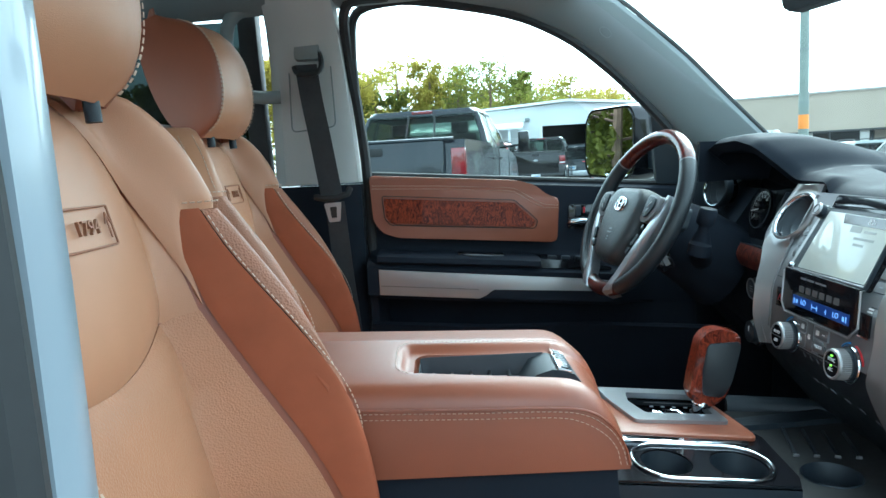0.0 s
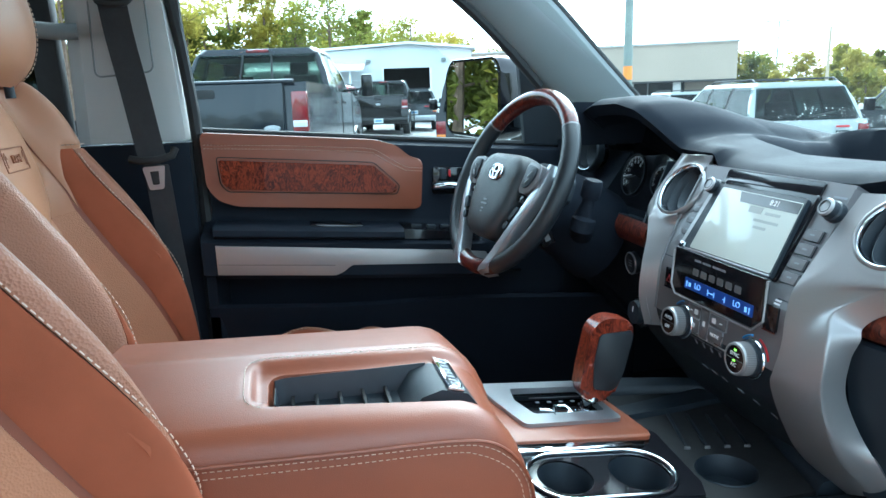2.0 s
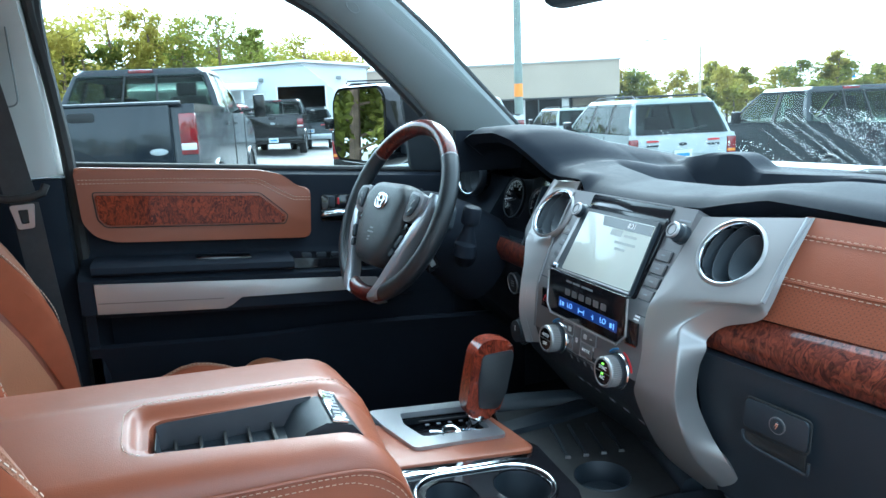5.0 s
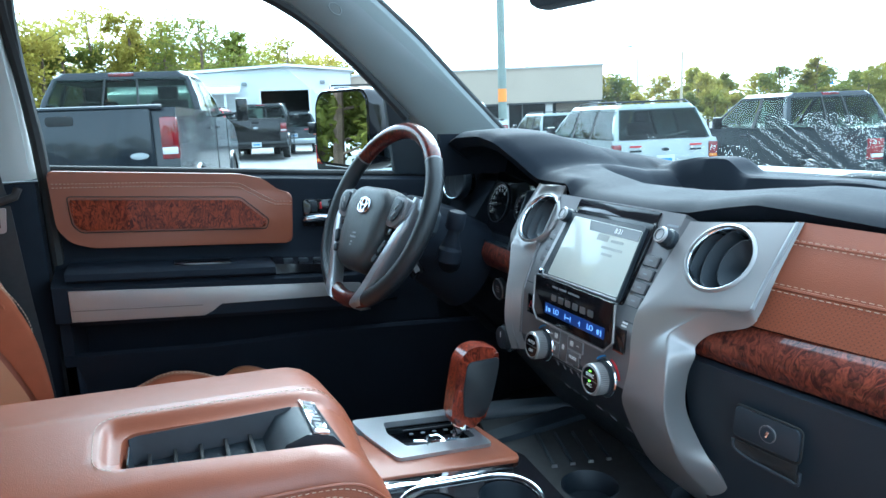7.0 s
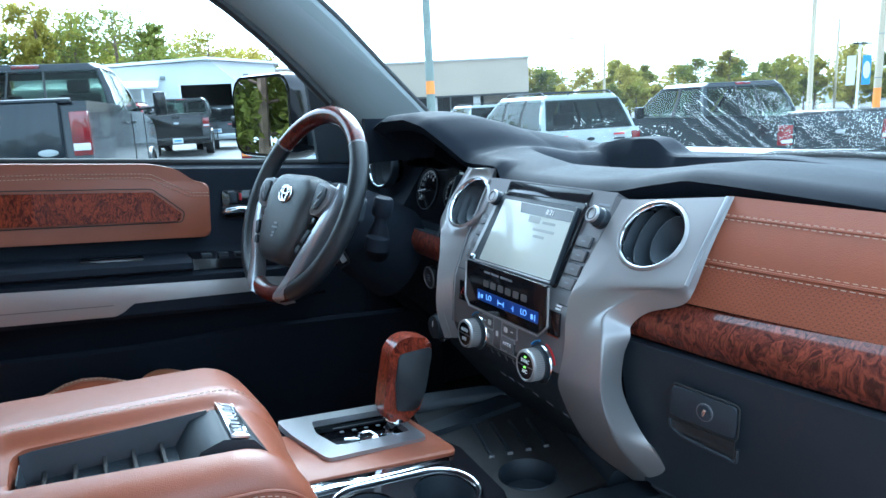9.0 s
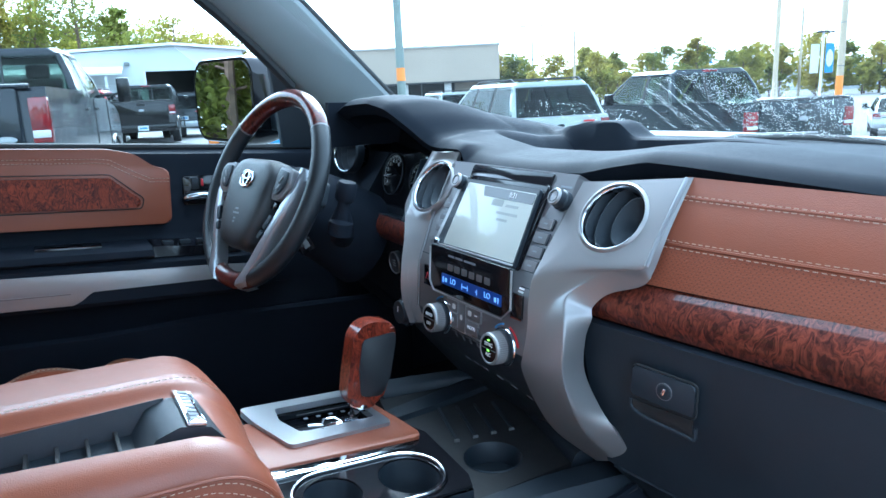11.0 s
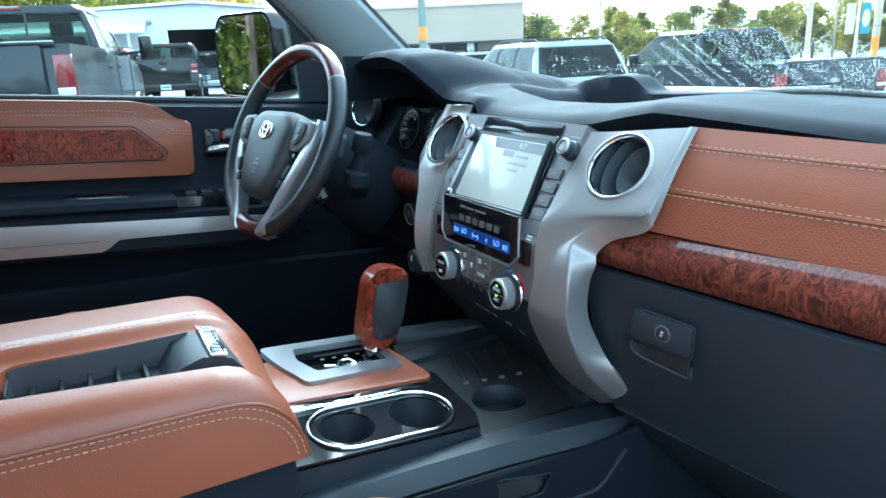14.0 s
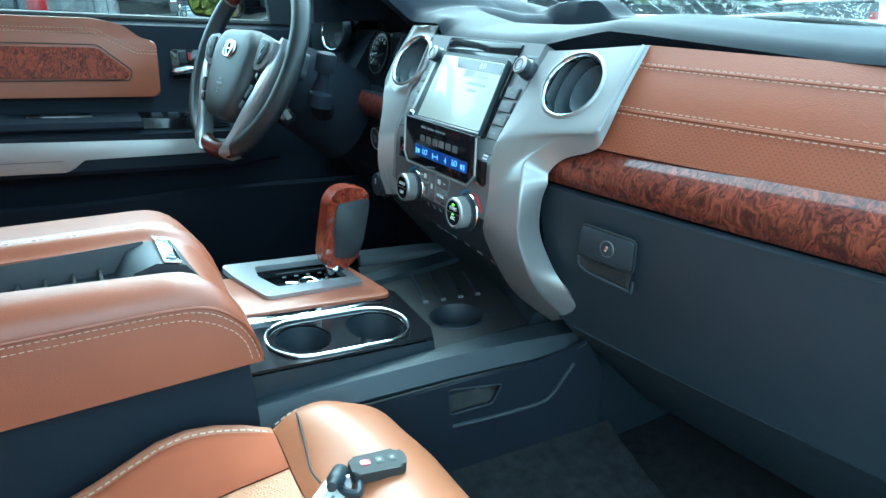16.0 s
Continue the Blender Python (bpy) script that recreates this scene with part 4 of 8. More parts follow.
# sockets and marks on the black panel below
for k, (y, s) in enumerate(((0.075, 0.435), (0.052, 0.437), (0.030, 0.440), (-0.005, 0.445), (-0.035, 0.452), (-0.065, 0.462))):
    part("socket_mark", slab(rect(0.010, 0.007, 0.001), 0.0008, stack(y, s, -0.0015)), GREYTXT, dash)
# driver's side: drive mode dial, start button, burl strip and side vent
dm = at_frame((0.196, 0.222, 1.101), (0, -1, 0), (0.05, 0, 1))
dial = part("mode_dial", lathe([(0.026, 0.0), (0.026, 0.008), (0.021, 0.010), (0.020, 0.022), (0.001, 0.023)], dm, 32), BLACK, dash, "black drive mode dial")
part("mode_ring", lathe([(0.0255, 0.006), (0.0275, 0.009), (0.0245, 0.011)], dm, 32, cap=False), CHROME, dial)
part("mode_mark", box((0.002, 0.010, 0.001), dm @ pose(0, 0.006, 0.023)), WHITETXT, dial)
im = at_frame((0.2385, 0.345, 1.158), (0, -1, 0), (-0.05, 0, 1))
ign = part("start_button", lathe([(0.022, -0.004), (0.021, 0.006), (0.018, 0.007), (0.001, 0.007)], im, 32), BLACK, dash, "round engine start button")
part("start_ring", lathe([(0.0185, 0.006), (0.0205, 0.0085), (0.0225, 0.006)], im, 32, cap=False), GUNMETAL, ign)
for k in range(3):
    part("start_text_bar", slab(rect(0.012, 0.002), 0.0005, im @ pose(0, 0.005 - 0.005 * k, 0.007)), GREYTXT, ign)
wd = sheet(lambda u, v: (0.226 + 0.004 * u - 0.010 * math.sin(math.pi * v), 0.268 + 0.125 * u, 1.246 - 0.046 * v), 10, 6, 0.008)
part("burl_trim", wd, BURLDASH, dash, "short dark burl wood strip")
vent((0.290, 0.690, 1.345), (-0.9, -0.25, 0.15), 0.045, BLACK)

# passenger side: leather, wood, glove box
def fascia(rows, n, bulge=0.0):
    """A panel between two lines of places, from the stack outwards."""
    def fn(u, v):
        a = Vector(rows[0][0]).lerp(Vector(rows[0][1]), u)
        b = Vector(rows[1][0]).lerp(Vector(rows[1][1]), u)
        p = a.lerp(b, v)
        p.x += 0.03 * u * u - bulge * math.sin(math.pi * v)
        return p
    return fn


LT = fascia((((0.322, -0.264, 1.362), (0.385, -0.80, 1.348)), ((0.262, -0.259, 1.243), (0.335, -0.80, 1.245))), 30, 0.006)
lp = part("leather_panel", sheet(lambda u, v: LT(u, v * 0.60), 24, 8, -0.01), BROWN, dash, "brown stitched leather dash panel")
pp = part("perforated_panel", sheet(lambda u, v: LT(u, 0.605 + v * 0.395), 24, 6, -0.01), PERF, dash, "perforated brown leather dash panel")
stitch_rows([[Vector(LT(k / 60, v)) + Vector((-0.0012, 0, 0.0004)) for k in range(61)] for v in (0.165, 0.205, 0.57, 0.635)], lp, "row of cream stitching", 0.0048, 0.0034, 0.00055)
part("panel_seam", tube([Vector(LT(k / 30, 0.185)) + Vector((0.0006, 0, 0)) for k in range(31)], 0.0018, 6), BROWN, lp)
part("panel_seam", tube([Vector(LT(k / 30, 0.602)) + Vector((0.0002, 0, 0)) for k in range(31)], 0.0022, 6), BROWN, lp)
part("burl_trim", sheet(fascia((((0.258, -0.180, 1.238), (0.322, -0.80, 1.252)), ((0.243, -0.172, 1.190), (0.308, -0.80, 1.186))), 30, 0.014), 30, 10, -0.014), BURLDASH, dash, "dark polished burl wood strip")
GV = fascia((((0.236, -0.176, 1.184), (0.29, -0.80, 1.184)), ((0.266, -0.195, 0.985), (0.33, -0.80, 0.97))), 30, 0.006)
glove = part("glove_box_door", sheet(GV, 24, 12, -0.014), BLACK, dash, "black grained glove box door")
part("knee_panel", sheet(fascia((((0.266, -0.205, 0.982), (0.335, -0.80, 0.967)), ((0.44, -0.205, 0.80), (0.46, -0.80, 0.80))), 30, 0.0), 12, 8, -0.012), BLACK, dash, "black panel under the glove box")
gl = at_frame((0.2395, -0.307, 1.124), (0.16, -1, 0.0), (0.06, 0, 1))
ltc = part("latch", slab(rounded([(-0.040, -0.006), (0.041, -0.009), (0.041, 0.027), (-0.038, 0.030)], 0.006), 0.0035, gl, 0.0016, 3), BLACK, glove, "black glove box latch")
part("latch_gap", tube([gl @ Vector((x, y, 0.0006)) for x, y in rounded([(-0.0415, -0.008), (0.0425, -0.011), (0.0425, 0.0285), (-0.0395, 0.0315)], 0.007)], 0.0011, 6, True), RUBBER, ltc)
part("latch_recess", sheet(lambda u, v: gl @ Vector((-0.036 + 0.076 * u, -0.012 - (0.014 + 0.006 * u) * v, 0.0012 - 0.006 * math.sin(math.pi * v * 0.5) * math.sin(math.pi * u) ** 0.5)), 12, 6, 0.001), RUBBER, ltc)
part("latch_lip", tube(spline([gl @ Vector((x, y, 0.0012)) for x, y in ((-0.040, -0.012), (-0.038, -0.022), (-0.024, -0.0285), (0.005, -0.0315), (0.030, -0.0335), (0.042, -0.0340), (0.0435, -0.020))], 6), 0.0020, 8), BLACK, ltc, "rounded lip under the latch")
part("lock_ring", tube([gl @ Vector((0.004 + 0.0098 * math.cos(a), 0.010 + 0.0098 * math.sin(a), 0.0038)) for a in [2 * math.pi * k / 28 for k in range(28)]], 0.0006, 6, True), GUNMETAL, ltc)
part("lock_barrel", lathe([(0.0088, 0.0), (0.0088, 0.0022), (0.0080, 0.0028), (0.001, 0.0024)], gl @ pose(0.004, 0.010, 0.0025), 24), BLACK, ltc)
part("key_slot", slab(rounded([(-0.0042, -0.0018), (0.0042, -0.0018), (0.0042, 0.0018), (-0.0042, 0.0018)], 0.0012), 0.0014, gl @ pose(0.004, 0.010, 0.0046, 0, 0, 68), 0.0004), CHROME, ltc, "bright key slot")

# ---- steering wheel and column ----
WC = Vector((0.02, 0.44, 1.317))
WM = at_frame(WC, (0.207, -0.978, 0), (0.43, 0.09, 0.90))
wheel = thing("steering_wheel", WC, "black leather and dark red wood steering wheel with silver spokes", "steering wheel")


def arc(a0, a1, r, n=24, z=0.0):
    return [WM @ Vector((r * math.sin(radians(a0 + (a1 - a0) * i / n)), r * math.cos(radians(a0 + (a1 - a0) * i / n)), z)) for i in range(n + 1)]


part("rim", tube(arc(-50, 50, 0.175, 30), 0.0162, 16), REDWOOD, wheel, "polished dark red wood rim section")
for s in (-1, 1):
    part("rim", tube(arc(50 * s, 156 * s, 0.175, 28), 0.0168, 16), RIMLEATHER, wheel, "black leather rim section")
    part("rim_joint", tube(arc(49.4 * s, 50.6 * s, 0.175, 2), 0.0171, 16), GUNMETAL, wheel)
part("rim", tube(arc(156, 204, 0.175, 16), 0.0158, 16), REDWOOD, wheel, "polished dark red wood rim section")
HUB = rounded([(-0.084, 0.035), (-0.072, -0.055), (-0.045, -0.106), (0.045, -0.106), (0.072, -0.055), (0.084, 0.035), (0.058, 0.064), (-0.058, 0.064)], 0.030, 6)
hub = part("hub", loft([[WM @ Vector((x * k, -0.032 + (y + 0.018) * k, z)) for x, y in HUB] for k, z in ((0.92, -0.052), (1.0, -0.01), (1.0, 0.008), (0.975, 0.020), (0.92, 0.0275), (0.80, 0.0315), (0.55, 0.0333), (0.2, 0.0337))]), BLKLEATHER, wheel, "black airbag cover")
# plain oval badge
em = WM @ pose(0, 0.006, 0.034)
badge = part("badge", tube([em @ Vector((0.0215 * math.cos(a), 0.0148 * math.sin(a), 0.001)) for a in [2 * math.pi * k / 40 for k in range(40)]], 0.0022, 8, True), CHROME, hub, "chrome oval badge")
part("badge_oval", tube([em @ Vector((0.0085 * math.cos(a), 0.0005 + 0.0135 * math.sin(a), 0.001)) for a in [2 * math.pi * k / 30 for k in range(30)]], 0.0017, 6, True), CHROME, badge)
part("badge_oval", tube([em @ Vector((0.0165 * math.cos(a), 0.0065 + 0.0062 * math.sin(a), 0.001)) for a in [2 * math.pi * k / 30 for k in range(30)]], 0.0017, 6, True), CHROME, badge)
for k, (w, y) in enumerate(((0.012, -0.050), (0.022, -0.058), (0.008, -0.068), (0.007, -0.074))):
    part("moulded_mark", slab(rect(w, 0.0035), 0.0008, WM @ pose(0, y, 0.0337)), GREYTXT, hub)
for s in (-1, 1):
    side = part("side_spoke", slab(rounded([(s * 0.060, 0.035), (s * 0.165, 0.030), (s * 0.172, -0.012), (s * 0.125, -0.035), (s * 0.060, -0.045)][::s], 0.01), 0.022, WM @ pose(0, 0, -0.032), 0.006, 3), BLACK, wheel, "black side spoke")
    pad = part("switch_pad", slab(rounded([(s * 0.082, 0.030), (s * 0.128, 0.026), (s * 0.133, -0.004), (s * 0.112, -0.030), (s * 0.080, -0.030)][::s], 0.008), 0.034, WM @ pose(0, 0.008, -0.012), 0.003), GUNMETAL, side, "grey switch pad")
    part("switch", slab(rounded([(s * 0.090, 0.024), (s * 0.119, 0.020), (s * 0.121, 0.002), (s * 0.106, -0.020), (s * 0.090, -0.021)][::s], 0.006), 0.004, WM @ pose(0, 0.008, 0.0215), 0.0015), BLACK, pad)
    part("switch_mark", slab(rect(0.014, 0.0035, 0.0015), 0.0012, WM @ pose(s * 0.105, 0.014, 0.0255, 0, 0, s * 50), 0.0005), GUNMETAL, pad)
    part("switch_mark", slab(rect(0.014, 0.0035, 0.0015), 0.0012, WM @ pose(s * 0.103, 0.000, 0.0255, 0, 0, s * 50), 0.0005), GUNMETAL, pad)
    part("switch", slab(rect(0.014, 0.011, 0.002), 0.005, WM @ pose(s * 0.092, -0.032, 0.012), 0.001), GLOSSBLACK, side)
    # silver spoke, from beside the pad down over the rim
    rows = []
    for x, y, w, z in ((0.124, 0.042, 0.006, 0.004), (0.130, 0.015, 0.010, 0.012), (0.125, -0.020, 0.013, 0.016), (0.110, -0.060, 0.016, 0.018), (0.092, -0.098, 0.018, 0.017), (0.076, -0.130, 0.019, 0.015), (0.064, -0.156, 0.019, 0.016), (0.057, -0.170, 0.018, 0.0175), (0.055, -0.178, 0.018, 0.0150), (0.054, -0.182, 0.017, 0.006)):
        c = Vector((s * x, y, z))
        side_ = Vector((s, 0, 0)) if y > -0.03 else Vector((s * 0.86, 0.35 if y > -0.14 else 0.30, 0)).normalized()
        rows.append([WM @ (c + side_ * w * q + Vector((0, 0, h))) for q, h in ((-1, -0.022), (-1, -0.006), (-0.75, 0.001), (0.0, 0.003), (0.75, 0.001), (1, -0.006), (1, -0.022))])
    sp = part("silver_spoke", loft(rows), BRIGHTSILVER, wheel, "satin silver lower spoke")
    for x, y, h in ((0.098, -0.062, 0.026), (0.086, -0.086, 0.014)):
        part("spoke_switch", slab(rect(0.010, h, 0.0015), 0.006, WM @ pose(s * (x - 0.004), y, 0.016, 0, 0, s * -28), 0.0015), BLACK, sp)

column = thing("steering_column", (0.16, 0.44, 1.2), "black steering column shroud with stalks", "steering column")
rings = []
for d, r, dz in ((-0.035, 0.045, 0), (-0.06, 0.062, 0), (-0.10, 0.074, -0.004), (-0.16, 0.082, -0.008), (-0.24, 0.09, -0.02)):
    rings.append([WM @ Vector((r * 1.05 * math.cos(a), (r * math.sin(a) if a < math.pi else r * 1.15 * math.sin(a)) + dz, d)) for a in [2 * math.pi * k / 20 for k in range(20)]])
part("shroud", loft(rings), SOFTSHADE, column)
for base, boot, tip in (((0.13, 0.345, 1.225), (0.104, 0.280, 1.258), (0.115, 0.268, 1.322)), ((0.13, 0.535, 1.225), (0.128, 0.600, 1.258), (0.128, 0.618, 1.322))):
    base, boot, tip = Vector(base), Vector(boot), Vector(tip)
    st = part("stalk", tube([base, base.lerp(boot, 0.5), boot, boot.lerp(tip, 0.5), tip], lambda t: 0.022 if t < 0.6 else 0.011, 14), SOFTSHADE, column, "black column stalk")
    d = (tip - boot).normalized()
    o = d.orthogonal()
    part("stalk_end", lathe([(0.0150, -0.022), (0.0172, -0.018), (0.0172, 0.006), (0.0145, 0.0105), (0.001, 0.011)], at_frame(tip, o, d.cross(o)), 24), SOFTSHADE, st, "round black stalk end")
    part("stalk_collar", lathe([(0.021, -0.016), (0.0205, 0.006), (0.013, 0.014)], at_frame(boot, o, d.cross(o)), 24), SOFTSHADE, st)
lever = Vector((0.058, 0.345, 1.222))
part("tilt_lever", box((0.028, 0.012, 0.034), Matrix.Translation(lever) @ pose(0, 0, 0, 0, -25, 0), 0.004), GLOSSBLACK, column)
part("tilt_lever_mark", box((0.010, 0.003, 0.018), Matrix.Translation(lever + Vector((0, -0.0065, 0.002))) @ pose(0, 0, 0, 0, -25, 0)), GUNMETAL, column)

# ---- centre console ----
console = thing("centre_console", (-0.2, 0, 0.73), "black centre console with chrome ringed cup holders", "centre console")


def deck(x, y, h=0.0):
    return Vector((x, y, 0.992 - 0.09 * x + 0.08 * y + h))


DECK = at_frame(deck(0, 0), deck(1, 0) - deck(0, 0), deck(0, 1) - deck(0, 0))


# side body under the armrest and along the ledge
rear = []
for x in (-0.72, -0.60, -0.40, -0.25, -0.165):
    rear.append([(x, -0.178, 0.74), (x, -0.172, 0.98), (x, -0.155, 1.035), (x, 0.15, 1.035), (x, 0.172, 0.98), (x, 0.178, 0.74)])
part("rear_body", loft(rear), SOFTSHADE, console, "black grained console side")
front = []
for x, yo, zo, w in ((-0.166, 0.145, 0.957, 0.022), (-0.02, 0.152, 0.957, 0.025), (0.10, 0.163, 0.957, 0.03), (0.20, 0.178, 0.957, 0.04), (0.30, 0.197, 0.956, 0.045), (0.42, 0.20, 0.94, 0.05), (0.60, 0.20, 0.90, 0.05)):
    ring = [(x, -yo + 0.010, 0.72), (x, -yo + 0.002, 0.905), (x, -yo - 0.014, 0.928), (x, -yo - 0.017, 0.934), (x, -yo - 0.002, zo - 0.001), (x, -yo - 0.001, zo), (x, -yo + w, zo - 0.001), (x, -yo + w + 0.006, 0.900)]
    front.append(ring + [(p[0], -p[1], p[2]) for p in ring[::-1]])
part("front_body", loft(front), BLACK, console, "black grained console front with a ledge along its edge")
# lower side panel with a pocket cut through it
SIDE = at_frame((0, -0.1755, 0), (1, -0.147, 0), (0, 0, 1))
POCKET = rounded([(0.085, 0.922), (0.166, 0.912), (0.150, 0.884), (0.087, 0.882)], 0.006)
part("side_panel", plate_holes([(-0.150, 0.929), (0.0, 0.9265), (0.10, 0.929), (0.19, 0.932), (0.27, 0.942), (0.298, 0.952), (0.330, 0.90), (0.330, 0.80), (0.20, 0.792), (0.05, 0.780), (-0.150, 0.760)], [POCKET], SIDE, 0.006), SOFTSHADE, console, "black side panel with a storage pocket")
# dark sheet stands in for the shade inside the shallow pocket
part("pocket_shade_wall", sheet(lambda u, v: SIDE @ Vector((0.080 + 0.092 * u, 0.926 - 0.05 * v, -0.0065 - 0.028 * math.sin(math.pi * v) * min(1.0, (1 - u) * 3))), 8, 6, 0.001), RUBBER, console, "pocket wall kept dark in place of shade")
part("pocket_rim", tube([SIDE @ Vector((x, z, 0.0005)) for x, z in POCKET], 0.0012, 6, True), BLACK, console)
part("pocket_lip", tube(spline([SIDE @ Vector(p) for p in ((0.090, 0.862, 0.0), (0.150, 0.8625, 0.0015), (0.222, 0.866, 0.0025), (0.245, 0.876, 0.0025), (0.262, 0.896, 0.0015), (0.281, 0.918, 0.0))], 5), 0.0030, 8), BLACK, console, "rounded lip below the pocket")
part("carpet_edge", sheet(lambda u, v: SIDE @ Vector((-0.15 + 0.50 * u, 0.772 + 0.026 * u - 0.040 * v, -0.004 + 0.16 * v ** 1.5)), 8, 6, 0.004), CARPET, console, "dark carpet turned up along the console")
# raised block that carries the selector and the cup holders
blk = [(-0.168, -0.128), (0.098, -0.126), (0.108, -0.10), (0.108, 0.02), (0.090, 0.055), (0.065, 0.17), (-0.15, 0.175)]
b = bmesh.new()
lo = [b.verts.new(deck(x, y, -0.095)) for x, y in blk]
hi = [b.verts.new(deck(x, y, -0.003)) for x, y in blk]
b.faces.new(lo[::-1])
top_face = b.faces.new(hi)
for i in range(len(blk)):
    b.faces.new((lo[i], lo[(i + 1) % len(blk)], hi[(i + 1) % len(blk)], hi[i]))
bmesh.ops.bevel(b, geom=list(top_face.edges), offset=0.004, segments=2, affect="EDGES")
# wells for the two cups are cut by leaving the top open round them: the top is built below as a ring plate
bmesh.ops.delete(b, geom=[f for f in b.faces if f.normal.z > 0.9], context="FACES_ONLY")
part("selector_block", b, BLACK, console, "black block round the cup holders")


def circle(cx, cy, r, n=28):
    return [(cx + r * math.cos(2 * math.pi * k / n), cy + r * math.sin(2 * math.pi * k / n)) for k in range(n)]


def stadium(x0, x1, y0, y1, n=10):
    r = (y1 - y0) / 2
    cy = (y0 + y1) / 2
    return [(x1 - r + r * math.cos(a), cy + r * math.sin(a)) for a in [-math.pi / 2 + math.pi * k / n for k in range(n + 1)]] + \
           [(x0 + r + r * math.cos(a), cy + r * math.sin(a)) for a in [math.pi / 2 + math.pi * k / n for k in range(n + 1)]]


part("block_top", plate_holes(blk, [circle(-0.072, -0.070, 0.037), circle(0.034, -0.070, 0.041), [(-0.086, 0.062), (0.052, 0.062), (0.046, 0.152), (-0.086, 0.152)]], DECK @ pose(0, 0, -0.001), 0.003), GLOSSBLACK, console, "gloss black top plate")
for cx, r in ((-0.072, 0.037), (0.034, 0.041)):
    part("cup_well", lathe([(r + 0.001, 0.0), (r - 0.001, -0.006), (r - 0.004, -0.075), (r - 0.008, -0.08), (0.001, -0.08)], DECK @ pose(cx, -0.070, -0.002), 36, cap=False), BLACK, console, "black cup holder well")
part("cup_ring", tube([DECK @ Vector((x, y, 0.001)) for x, y in stadium(-0.122, 0.082, -0.120, -0.020, 14)], 0.0028, 10, True), CHROME, console, "chrome ring round both cup holders")
part("chrome_strip", slab([(-0.135, -0.016), (0.072, -0.013), (0.077, -0.001), (-0.135, 0.004)], 0.004, DECK, 0.0015), CHROME, console, "bright chrome strip")
# brown leather round the selector plate
part("leather_surround", slab(rounded([(-0.150, 0.006), (0.088, 0.002), (0.094, 0.012), (0.083, 0.06), (0.055, 0.172), (0.040, 0.172), (0.066, 0.046), (-0.085, 0.038), (-0.12, 0.13), (-0.150, 0.13)], 0.006, 3), 0.006, DECK, 0.002), BROWN, console, "brown leather surround")
sel = part("selector_plate", plate_holes(rounded([(-0.128, 0.168), (-0.118, 0.118), (-0.090, 0.040), (0.066, 0.045), (0.041, 0.168)], 0.010), [rounded([(-0.084, 0.112), (-0.066, 0.068), (0.048, 0.070), (0.036, 0.148), (-0.080, 0.148)], 0.006)], DECK @ pose(0, 0, 0.012), 0.010), BRIGHTSILVER, console, "satin silver selector plate")
part("gate_floor", slab([(-0.088, 0.060), (0.054, 0.060), (0.048, 0.154), (-0.088, 0.154)], 0.002, DECK @ pose(0, 0, -0.016)), GLOSSBLACK, console, "gloss black selector gate")
gate = [(-0.070, 0.092), (-0.045, 0.088), (-0.022, 0.082), (-0.016, 0.096), (0.004, 0.096), (0.010, 0.080), (0.030, 0.080), (0.034, 0.100)]
part("gate_track", tube([DECK @ Vector((x, y, -0.006)) for x, y in gate], 0.0055, 8), CHROME, console, "chrome gate track")
part("gate_track", tube([DECK @ Vector((x * 0.9, y + 0.022, -0.006)) for x, y in gate[1:]], 0.003, 8), CHROME, console)
for k in range(4):
    part("gate_mark", slab(rect(0.006, 0.004), 0.001, DECK @ pose(-0.035 + 0.02 * k, 0.136, -0.008)), GREYTXT, console)
part("gate_light_line", slab(rect(0.09, 0.002), 0.001, DECK @ pose(-0.002, 0.143, -0.004)), GUNMETAL, console)

# rubber lined tray ahead of the cup holders
TRAY = [(0.105, -0.122), (0.265, -0.122), (0.325, 0.11), (0.29, 0.20), (0.13, 0.23), (0.098, 0.10)]
tray = part("tray", plate_holes(TRAY, [circle(0.182, -0.046, 0.0415)], pose(0, 0, 0.9465), 0.006), RUBBER, console, "black rubber lined tray")
RIM = spline([(0.266, -0.124, 0), (0.300, 0.0, 0), (0.327, 0.105, 0), (0.318, 0.160, 0), (0.285, 0.195, 0), (0.21, 0.220, 0), (0.14, 0.238, 0)], 6)
rim_rows = []
for i, p in enumerate(RIM):
    d = (RIM[min(i + 1, len(RIM) - 1)] - RIM[max(i - 1, 0)]).normalized()
    o = Vector((d.y, -d.x, 0))
    rim_rows.append([p + o * w + Vector((0, 0, z)) for w, z in ((0.0, 0.946), (0.004, 0.957), (0.008, 0.961), (0.026, 0.966), (0.032, 0.960), (0.034, 0.925), (0.0, 0.925))])
part("tray_rim", loft(rim_rows), BLACK, console, "sloping black tray edge")
part("tray_well", lathe([(0.0435, 0.0005), (0.0425, 0.0025), (0.041, 0.0), (0.039, -0.030), (0.001, -0.032)], pose(0.182, -0.046, 0.9465), 36, cap=False), BLACK, console, "deep round cup recess")
for k in range(4):
    x0 = 0.150 + 0.030 * k
    part("tray_rib", box((0.0045, 0.115 - 0.006 * k, 0.005), pose(x0 + 0.030, 0.080 - 0.008 * k, 0.9480, 0, 0, -16), 0.0012), BLACK, console)
    # paler block painted in for the highlight on each rib's end
    part("tray_rib_glint", box((0.009, 0.0035, 0.0055), pose(x0 + 0.014, 0.024 - 0.006 * k, 0.9480, 0, 0, -16), 0.001), GUNMETAL, console)
